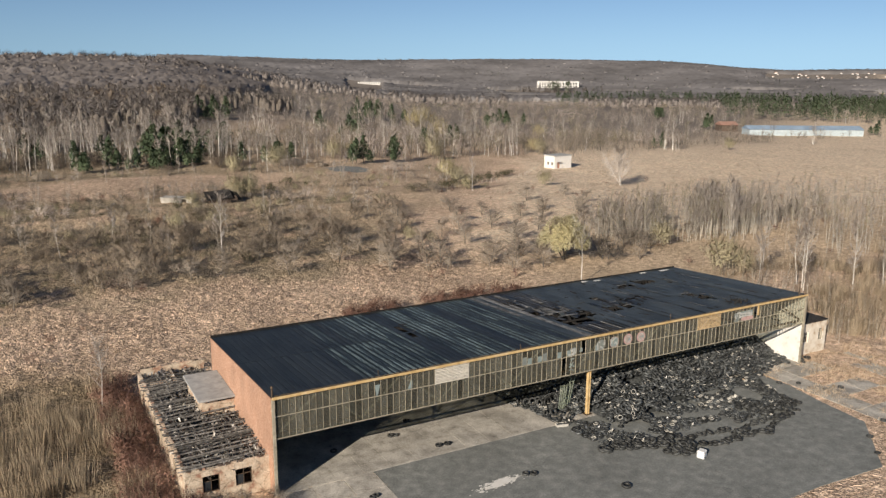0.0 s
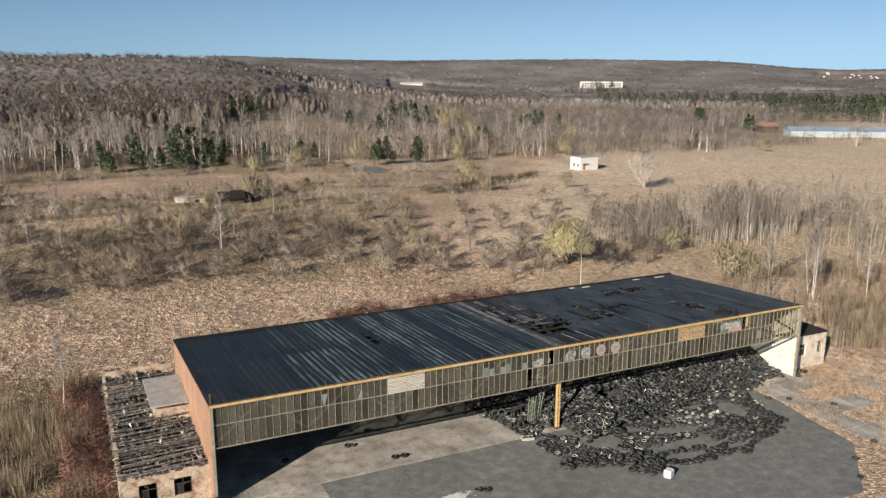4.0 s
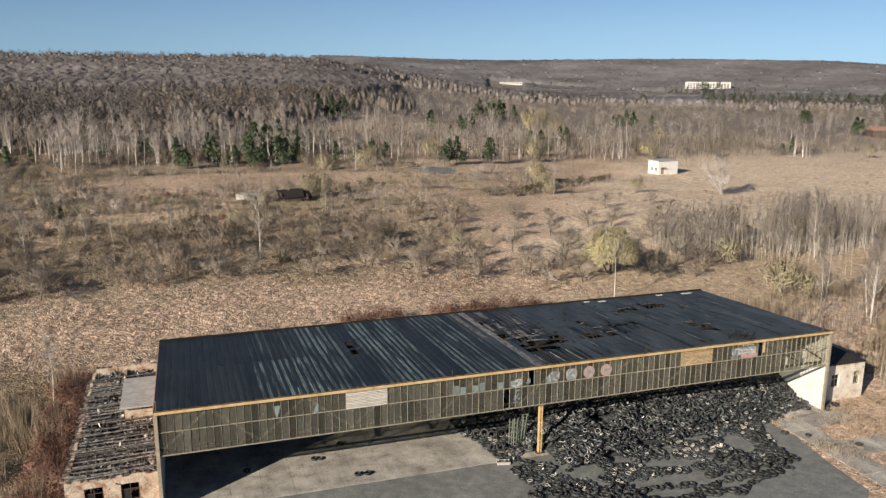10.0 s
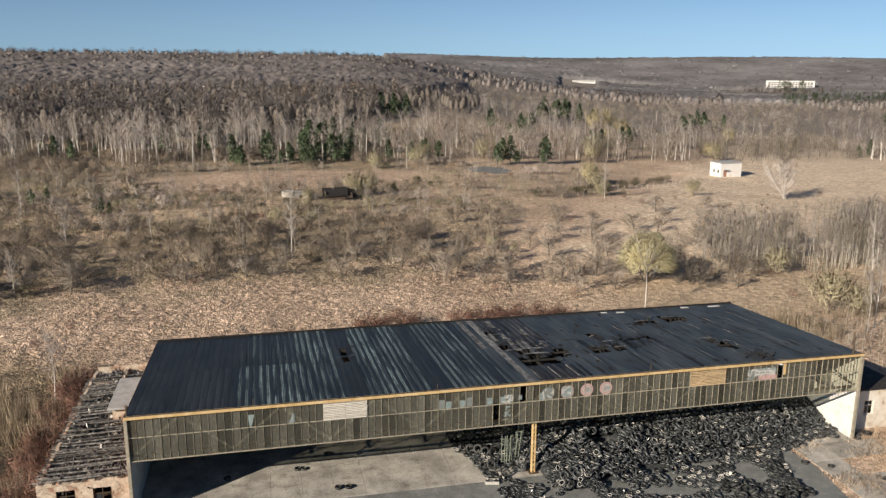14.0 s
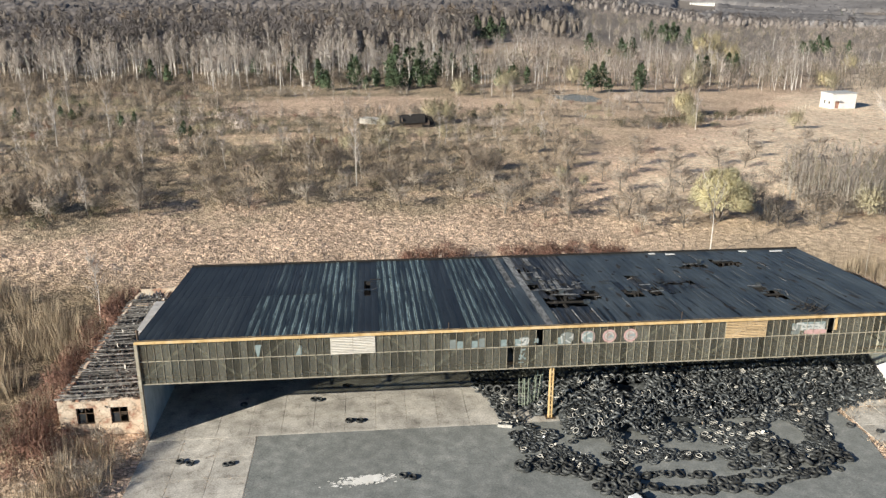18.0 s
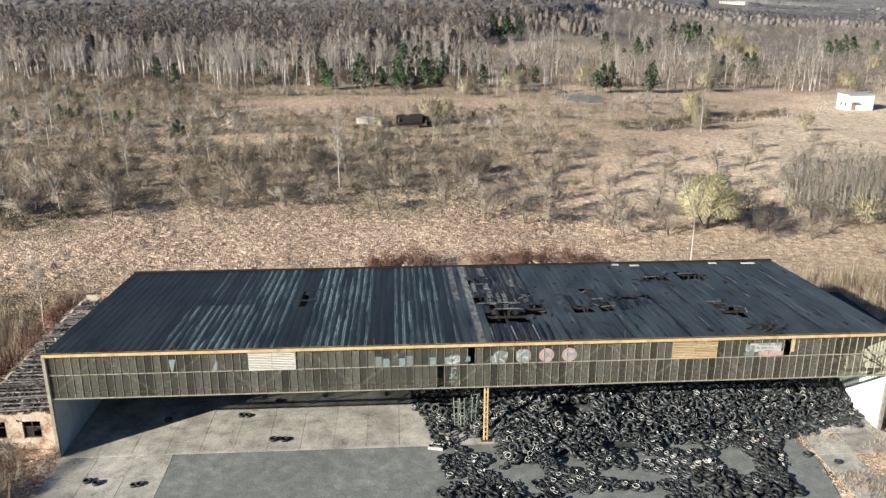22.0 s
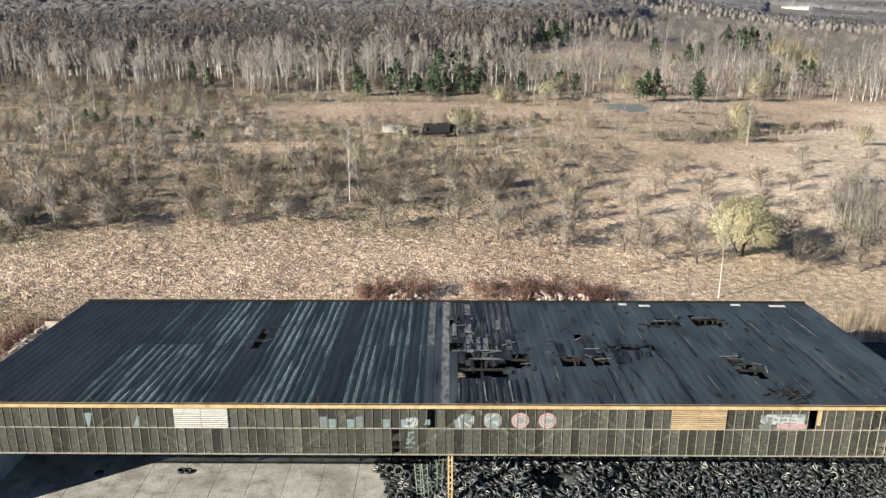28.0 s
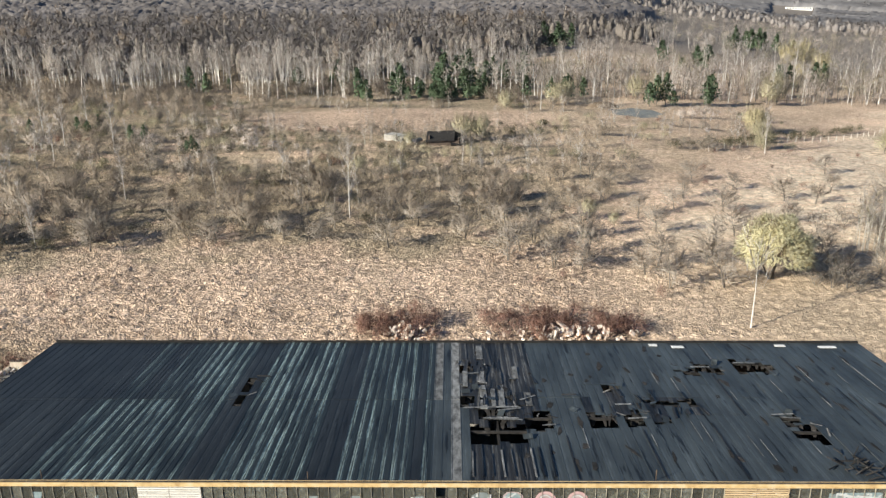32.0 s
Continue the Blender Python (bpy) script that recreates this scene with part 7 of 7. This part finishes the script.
    stamp("pine_forest", firs, np.vstack([np.column_stack([x, y, g.uniform(0.8, 1.5, len(x))])[k], by_flats]), [M_bark, M_pine], "dark green pine forest", "forest", g=g, own_share=0.15)


far_forest()

# grass tussocks of the meadow and tall reeds
def tussock_variants(g, n, h, w, spread):
    out = []
    for _ in range(6):
        a = g.uniform(0, 6.283, n)
        rr = spread * np.sqrt(g.random(n))
        P = np.stack([np.cos(a) * rr, np.sin(a) * rr, np.zeros(n) - 0.03], 1)
        Dv = np.stack([np.cos(a) * g.uniform(0.05, 0.25 if h > 1 else 0.8, n) * h, np.sin(a) * g.uniform(0.05, 0.25 if h > 1 else 0.8, n) * h, h * g.uniform(0.5, 1.1, n)], 1)
        out.append((prism((0, 0, -0.05), (0, 0, 0.05), 0.02, 0.01, 3), blades(P, Dv, np.full(n, w), g)))
    return out


def build_grass():
    g = np.random.default_rng(41)
    tv = tussock_variants(g, 11, 0.24, 0.035, 0.36)
    p = scatter(12500, -75, 150, 30, 112, lambda x, y, q: (y > 30) & (clump(x, y, 1.6, 0.5) > 0.36) & (q.random(len(x)) < np.clip(1.5 - (y - 22) / 80, 0.2, 1)), g)
    p2 = scatter(3600, -60, -7.5, -30, 30, lambda x, y, q: clump(x, y, 2.4, 1.5) > 0.34, g)
    p3 = scatter(2200, 72, 150, -30, 30, lambda x, y, q: clump(x, y, 2.4, 1.5) > 0.3, g)
    xx, yy = g.uniform(57.6, 80, 3600), g.uniform(-28, 1.2, 3600)
    kk = (clump(xx, yy, 1.5, 3.0) + 0.25 * (clump(xx, yy, 5, 1.0) - 0.5) > 0.46) & (xx > 58.8)
    p4 = np.stack([xx[kk], yy[kk]], 1)
    stamp("dry_grass", tv, np.vstack([with_scale(np.vstack([p[:1500], p2, p3]), 0.5, 1.0, g), with_scale(p4, 0.8, 2.0, g)]), [M_tuss, M_tuss], "tussocks of dry beige grass", "grass", flat=0.3, g=g)
    fv = tussock_variants(g, 14, 0.28, 0.05, 1.2)
    q1 = scatter(3000, 62, 290, 62, 235, lambda x, y, q: (y > 40) & (q.random(len(x)) < 0.95) & (np.hypot(x - 178, y - 199) > 8), g)
    q3 = scatter(3000, 250, 620, 60, 430, lambda x, y, q: (y < 0.62 * x + 130) & (y > 0.12 * x), g)
    q2 = scatter(7500, -150, 100, 74, 225, lambda x, y, q: (clump(x, y, 7, 5.5) > 0.42) & (((x - 18) / 50) ** 2 + ((y - 188) / 25) ** 2 > 0.9) & (y > meadow_line(x) + 3), g)
    stamp("rough_grass", fv, with_scale(q2, 0.8, 1.6, g), [M_rough, M_rough], "rough olive-brown grass under the scrub", "grass", flat=0.3, g=g)
    stamp("far_dry_grass", fv, np.vstack([with_scale(q1, 0.8, 1.5, g), with_scale(q3[:500], 0.9, 1.4, g)]), [M_hay, M_hay], "matted dry grass of the far meadow", "grass", flat=0.3, g=g)
    rv = tussock_variants(g, 64, 2.5, 0.032, 0.95)
    r1 = scatter(700, -34, -9.5, -26, 36, lambda x, y, q: clump(x, y, 5, 2.5) > 0.47, g)
    r2 = scatter(1500, 75.5, 150, -10, 36, lambda x, y, q: (clump(x, y, 5, 0.5) > 0.52) & (y > 2 - 0.25 * (x - 75)), g)
    r3 = scatter(60, -7.5, 0, -22, -1, lambda x, y, q: x < 99, g)
    stamp("tall_reeds", rv, with_scale(np.vstack([r1, r2, r3]), 0.7, 1.4, g), [M_reed, M_reed], "tall dry reeds standing in clumps", "reeds", g=g)


build_grass()

# ---------------------------------------------------------------- other buildings
def boxes_bm(*dims):
    bm = bmesh.new()
    for d in dims:
        box(bm, *d)
    return bm


def flat_house(name, label, m, w, d, h, wall, roofm, openings, over=0.25):
    e = thing(name, label, "building")
    e.matrix_basis = m
    bm = bmesh.new()
    wall_with_openings(bm, "x", 0, w, 0, 0.3, -0.5, h, openings)
    part("front_wall", bm, wall, e)
    bm = bmesh.new()
    wall_with_openings(bm, "y", 0.3, d, 0, 0.3, -0.5, h, [(1.0, 2.0, 1.2, 2.4), (3.4, 4.4, 1.2, 2.4)])
    box(bm, w - 0.3, w, 0.3, d, -0.5, h)
    box(bm, 0.3, w - 0.3, d - 0.3, d, -0.5, h)
    part("side_wall", bm, wall, e)
    bm = bmesh.new()
    box(bm, -over, w + over, -over, d + over, h, h + 0.25, 0.02)
    part("roof", bm, roofm, e)
    return e


def build_buildings():
    z = float(terrain(178, 199))
    a = math.degrees(math.atan2(-4.2, 10.4))
    e = flat_house("transformer_house", "small white flat-roofed house in open meadow", pose(173.8, 195.8, z, 0, 0, 5), 9.0, 6.2, 4.9, M_white, M_slabroof, [(1.3, 2.9, 0.0, 2.4)])
    part("door", boxes_bm((1.35, 2.85, 0.18, 0.26, 0.0, 2.36)), M_redroof, e, "reddish rusty door")
    part("door_canopy", boxes_bm((1.0, 3.2, -0.9, 0.0, 2.5, 2.65)), M_slabroof, e)
    # ruined sheds in the scrub
    e = thing("ruined_shed", "collapsed dark-roofed shed in the scrub", "shed", at=(31.0, 148.5, float(terrain(31, 148.5))))
    bm = bmesh.new()
    box(bm, -3.6, 3.6, -2.2, -1.9, -0.2, 1.3)
    box(bm, -3.6, -3.3, -1.9, 2.5, -0.2, 2.3)
    box(bm, 3.3, 3.6, -1.9, 2.5, -0.2, 1.7)
    part("wall", bm, M_dark, e)
    for nm, p0, p1, p2, p3 in (("roof", (-4.2, -2.8, 1.3), (2.4, -2.6, 1.5), (2.8, 2.8, 3.0), (-4.0, 2.9, 2.7)), ("fallen_sheet", (1.6, -3.4, 0.5), (5.2, -2.2, 0.4), (4.6, 2.2, 2.2), (2.2, 2.4, 2.8))):
        bm = bmesh.new()
        a = [bm.verts.new(q) for q in (p0, p1, p2, p3)]
        b = [bm.verts.new((q[0], q[1], q[2] - 0.15)) for q in (p0, p1, p2, p3)]
        bm.faces.new(a)
        bm.faces.new(b[::-1])
        for k in range(4):
            bm.faces.new((a[k], b[k], b[(k + 1) % 4], a[(k + 1) % 4]))
        bmesh.ops.recalc_face_normals(bm, faces=bm.faces)
        part(nm, bm, M_char, e)
    e = thing("ruined_bunker", "low pale concrete ruin in the scrub", "ruin", at=(20.0, 150.5, float(terrain(20, 150.5))))
    e.rotation_euler = (0, 0, radians(-38))
    bm = bmesh.new()
    wall_with_openings(bm, "x", -4.5, 4, 0, 0.4, -0.3, 1.6, [(1.2, 2.6, 0, 1.3)])
    part("front_wall", bm, M_conc, e)
    bm = bmesh.new()
    box(bm, -4.8, 1.2, 0.4, 3.5, 1.3, 1.6)
    box(bm, -4.5, -4.1, 0.4, 3.3, -0.3, 1.3)
    box(bm, 3.6, 4.0, 0.4, 4.3, -0.3, 1.1)
    part("roof_slab", bm, M_conc, e)
    # far block of flats
    x, y = 1448, 1998
    z = float(terrain(x, y))
    e = thing("apartment_block", "long white apartment block beyond the woods", "building")
    e.matrix_basis = pose(x - 5, y, z, 0, 0, -28)
    L, H = 128, 29
    bm = bmesh.new()
    box(bm, 0, L, 0, 14, -10, H)
    part("wall", bm, M_white, e)
    bm = bmesh.new()
    box(bm, -1, L + 1, -1, 15, H, H + 1.2)
    part("roof", bm, M_slabroof, e)
    me = boxes_mesh("window", M_gwin, (0, 6.0, -0.12, 0.05, 0, 3.0))
    for s in range(5):
        for k in range(15):
            put("window", me, e, (5 + k * 8, -0.05, 2 + s * 5))
    g = np.random.default_rng(77)
    az = np.radians(g.uniform(33.4, 39.5, 60))
    rr = g.uniform(2250, 2400, 60)
    stamp("poplar_row", [crown_tree(g, 24, 4.5, 60, 1.6, 6) for _ in range(4)], np.column_stack([10 + rr * np.sin(az), -55 + rr * np.cos(az), g.uniform(0.7, 1.3, 60)]), [M_bark, M_twigf], "leafless trees before the flats", "trees", g=g)
    # low white building at the wood's edge
    e = thing("farm_building", "long low white building at the wood's edge", "building")
    zz = float(terrain(1000, 2285))
    e.matrix_basis = pose(968, 2292, zz, 0, 0, -22)
    bm = bmesh.new()
    box(bm, 0, 70, 0, 14, -6, 7.5)
    part("wall", bm, M_white, e)
    bm = bmesh.new()
    box(bm, -1, 71, -1, 15, 7.5, 8.6)
    part("roof", bm, M_slabroof, e)
    me = boxes_mesh("window", M_gwin, (0, 3.5, -0.12, 0.05, 0, 3.0))
    for k in range(9):
        put("window", me, e, (4 + k * 7.4, -0.05, 3.0))
    # bare gravel pad, and an added dark mound in place of the shadow behind it
    for nm, lab, cat, cx, cy, rx, ry, hh, mat in (("gravel_pad", "bare grey gravel pad in the scrub", "ground", 89, 203, 8.5, 8, 0.12, M_asph), ("earth_bank", "low dark mound standing in for a shadow beside the pad", "bank", 80, 213, 5.5, 2.2, 1.5, M_moundshade)):
        gx, gy = np.meshgrid(np.linspace(-1.2, 1.2, 25), np.linspace(-1.2, 1.2, 25), indexing="ij")
        q = np.clip(1.1 - (gx ** 2 + gy ** 2) ** 0.5 + 0.25 * vnoise(gx * 2.3, gy * 2.3, 51), -0.4, 1)
        px, py = cx + gx * rx, cy + gy * ry
        v = np.stack([px, py, terrain(px, py) + hh * (np.sqrt(np.clip(q, 0, 1)) * 2 - 0.6) + 0.1 * vnoise(px, py, 8) * (hh > 1)], -1).reshape(-1, 3)
        i, j = np.meshgrid(np.arange(24), np.arange(24), indexing="ij")
        k = i * 25 + j
        tagged(new(nm, np_mesh(nm, v, np.stack([k, k + 25, k + 26, k + 1], -1).reshape(-1, 4), [mat], smooth=True)), lab, cat, kind="structure" if nm == "gravel_pad" else "")
    # village on the far slope
    vh = thing("cottage", "far white cottage with a red roof", "house", "village houses")
    bm = bmesh.new()
    box(bm, -7, 7, -5, 5, -3, 7)
    part("wall", bm, M_white, vh)
    bm = bmesh.new()
    vs = [bm.verts.new(q) for q in ((-7.5, -5.6, 7), (7.5, -5.6, 7), (7.5, 0, 12), (-7.5, 0, 12), (7.5, 5.6, 7), (-7.5, 5.6, 7))]
    for q in ((0, 1, 2, 3), (3, 2, 4, 5), (0, 3, 5), (1, 4, 2)):
        bm.faces.new([vs[i] for i in q])
    part("roof", bm, M_redroof, vh)
    first = True
    for k in range(38):
        a, r = math.radians(g.uniform(50.5, 59)), g.uniform(2980, 3200)
        vx, vy = 10 + r * math.sin(a), -55 + r * math.cos(a)
        m = pose(vx, vy, float(terrain(vx, vy)) + 2, 0, 0, g.uniform(-60, 0)) @ Matrix.Diagonal((0.62, 0.62, 0.55, 1))
        if first:
            vh.matrix_basis = m
            first = False
        else:
            copy_thing(vh, m)
    # wire fence along the track
    fe = thing("fence", "old concrete-post fence along the track", "fence")
    me = boxes_mesh("post", M_sap, (-0.05, 0.05, -0.05, 0.05, -0.2, 1.4))
    n = 30
    for k in range(n):
        fx, fy = 92 + 80 * k / n, 143 + 58 * k / n + 3 * math.sin(k / 4)
        put("post", me, fe, pose(fx, fy, float(terrain(fx, fy)), random.gauss(0, 4), random.gauss(0, 4), 0))
    # long pale-blue shed and its red-roofed neighbour
    x, y = 446, 333
    z = float(terrain(x, y))
    e = thing("storage_shed", "long pale-blue sheet-metal storage shed", "shed")
    e.matrix_basis = pose(x, y, z, 0, 0, -30)
    bm = bmesh.new()
    box(bm, 0, 80, 0, 16, -1, 4.2)
    part("wall", bm, M_bluewall, e)
    bm = bmesh.new()
    vs = [bm.verts.new(q) for q in ((-0.5, -0.6, 4.2), (80.5, -0.6, 4.2), (80.5, 8, 6.6), (-0.5, 8, 6.6), (80.5, 16.6, 4.2), (-0.5, 16.6, 4.2))]
    for q in ((0, 1, 2, 3), (3, 2, 4, 5), (0, 3, 5), (1, 4, 2)):
        bm.faces.new([vs[i] for i in q])
    part("roof", bm, M_bluem, e)
    e2 = thing("storage_shed", "long shed with a faded red roof", "shed")
    e2.matrix_basis = pose(x + 12, y + 36, z, 0, 0, -27)
    bm = bmesh.new()
    box(bm, 0, 12, 0, 14, -1, 4.5)
    part("wall", bm, M_dark, e2)
    bm = bmesh.new()
    vs = [bm.verts.new(q) for q in ((-0.5, -0.6, 4.5), (12.5, -0.6, 4.5), (12.5, 7, 7), (-0.5, 7, 7), (12.5, 14.6, 4.5), (-0.5, 14.6, 4.5))]
    for q in ((0, 1, 2, 3), (3, 2, 4, 5), (0, 3, 5), (1, 4, 2)):
        bm.faces.new([vs[i] for i in q])
    part("roof", bm, M_redroof, e2)
    # rubble behind the hangar
    g = np.random.default_rng(9)
    bm = bmesh.new()
    for k in range(240):
        cx, cy = (g.normal(28.0, 1.2), g.normal(39.2, 0.7)) if k < 90 else (g.normal(44.5, 3.0), g.normal(39.2, 0.7))
        s = g.uniform(0.08, 0.38)
        r = bmesh.ops.create_cube(bm, size=1.0)
        q = 1.6 if k % 7 else g.uniform(3, 6)
        bmesh.ops.transform(bm, matrix=pose(cx, cy, max(0.1, 0.9 * math.exp(-((cy - 39.2) ** 2))) * g.uniform(0.2, 1.6), *g.uniform(0, 360, 3)) @ Matrix.Diagonal((s * q, s, s * 0.7, 1)), verts=r["verts"])
    ob = new("brick_rubble", mesh_of("brick_rubble", bm, M_rubble))
    tagged(ob, "heaps of broken brick and concrete in the grass", "rubble", kind="stuff")


build_buildings()

# ---------------------------------------------------------------- pavement, laid last
def build_pavement():
    pv = thing("pavement", "cracked concrete slabs and dark asphalt apron", "pavement", kind="structure")
    bm = bmesh.new()
    loop = [(8.7, -0.25), (58.6, -0.25), (58.9, -4.6), (58.0, -9), (57.4, -14.6), (50.0, -21.3), (42, -20.9), (37, -21), (30, -24), (26, -40), (8.7, -40)]
    tp = [bm.verts.new((x, y, 0.0)) for x, y in loop]
    bt = [bm.verts.new((x, y, -0.3)) for x, y in loop]
    bm.faces.new(tp[::-1])
    for i in range(len(loop)):
        j = (i + 1) % len(loop)
        bm.faces.new((tp[i], tp[j], bt[j], bt[i]))
    bmesh.ops.recalc_face_normals(bm, faces=bm.faces)
    part("asphalt", bm, M_asph, pv, "dark worn asphalt")
    def slab_mesh(w, d):
        bm = bmesh.new()
        box(bm, 0.01, w - 0.01, 0.01, d - 0.01, -0.25, 0.0)
        es = [e for e in bm.edges if all(v.co.z > -0.01 for v in e.verts)]
        bmesh.ops.bevel(bm, geom=es, offset=0.012, segments=1, affect="EDGES")
        return mesh_of("slab", bm, M_conc)
    me = slab_mesh(2.64, 7.3)
    for i in range(25):
        for j in range(3):
            put("slab", me, pv, pose(i * 2.64, j * 7.3, random.uniform(-0.008, 0.004)))
    me = slab_mesh(2.9, 2.9)
    for i in range(3):
        for j in range(10):
            put("slab", me, pv, pose(i * 2.9 - 0.02, -0.25 - (j + 1) * 2.9, random.uniform(-0.012, 0.004), random.uniform(-.2, .2), random.uniform(-.2, .2), 0))
    me = slab_mesh(3.0, 3.0)
    for i in range(7):
        for j in range(9):
            x, y = 59.2 + i * 3.0 + 0.0, -0.3 - (j + 1) * 3.0
            if random.random() < (0.95 if i == 0 else 0.6):
                put("slab", me, pv, pose(x, y, random.uniform(-0.03, 0.0), random.uniform(-.5, .5), random.uniform(-.5, .5), 0))
    bm = bmesh.new()
    box(bm, 0.0, 66, -0.22, -0.02, -0.25, 0.008)
    part("threshold", bm, M_conc, pv, "worn concrete threshold")

    # weeds in the joints
    g = np.random.default_rng(61)
    wv = tussock_variants(g, 9, 0.16, 0.03, 0.16)
    p = []
    for k in range(760):
        a, b = g.uniform(0, 8.7), g.uniform(-28, -0.3)
        p.append((2.9 * round(a / 2.9) + g.normal(0, 0.06), b) if g.random() < 0.5 else (a, -0.25 - 2.9 * round(-b / 2.9) + g.normal(0, 0.06)))
    for k in range(700):
        a, b = g.uniform(59.5, 78), g.uniform(-27, -0.5)
        p.append((59.2 + 3.0 * round((a - 59.2) / 3.0) + g.normal(0, 0.12), b) if g.random() < 0.5 else (a, -0.3 - 3.0 * round(-b / 3.0) + g.normal(0, 0.12)))
    stamp("joint_weeds", wv, with_scale(np.array(p), 0.6, 1.5, g), [M_tuss, M_tuss], "dry weeds in the slab joints", "weeds", flat=0.3, g=g)


build_pavement()
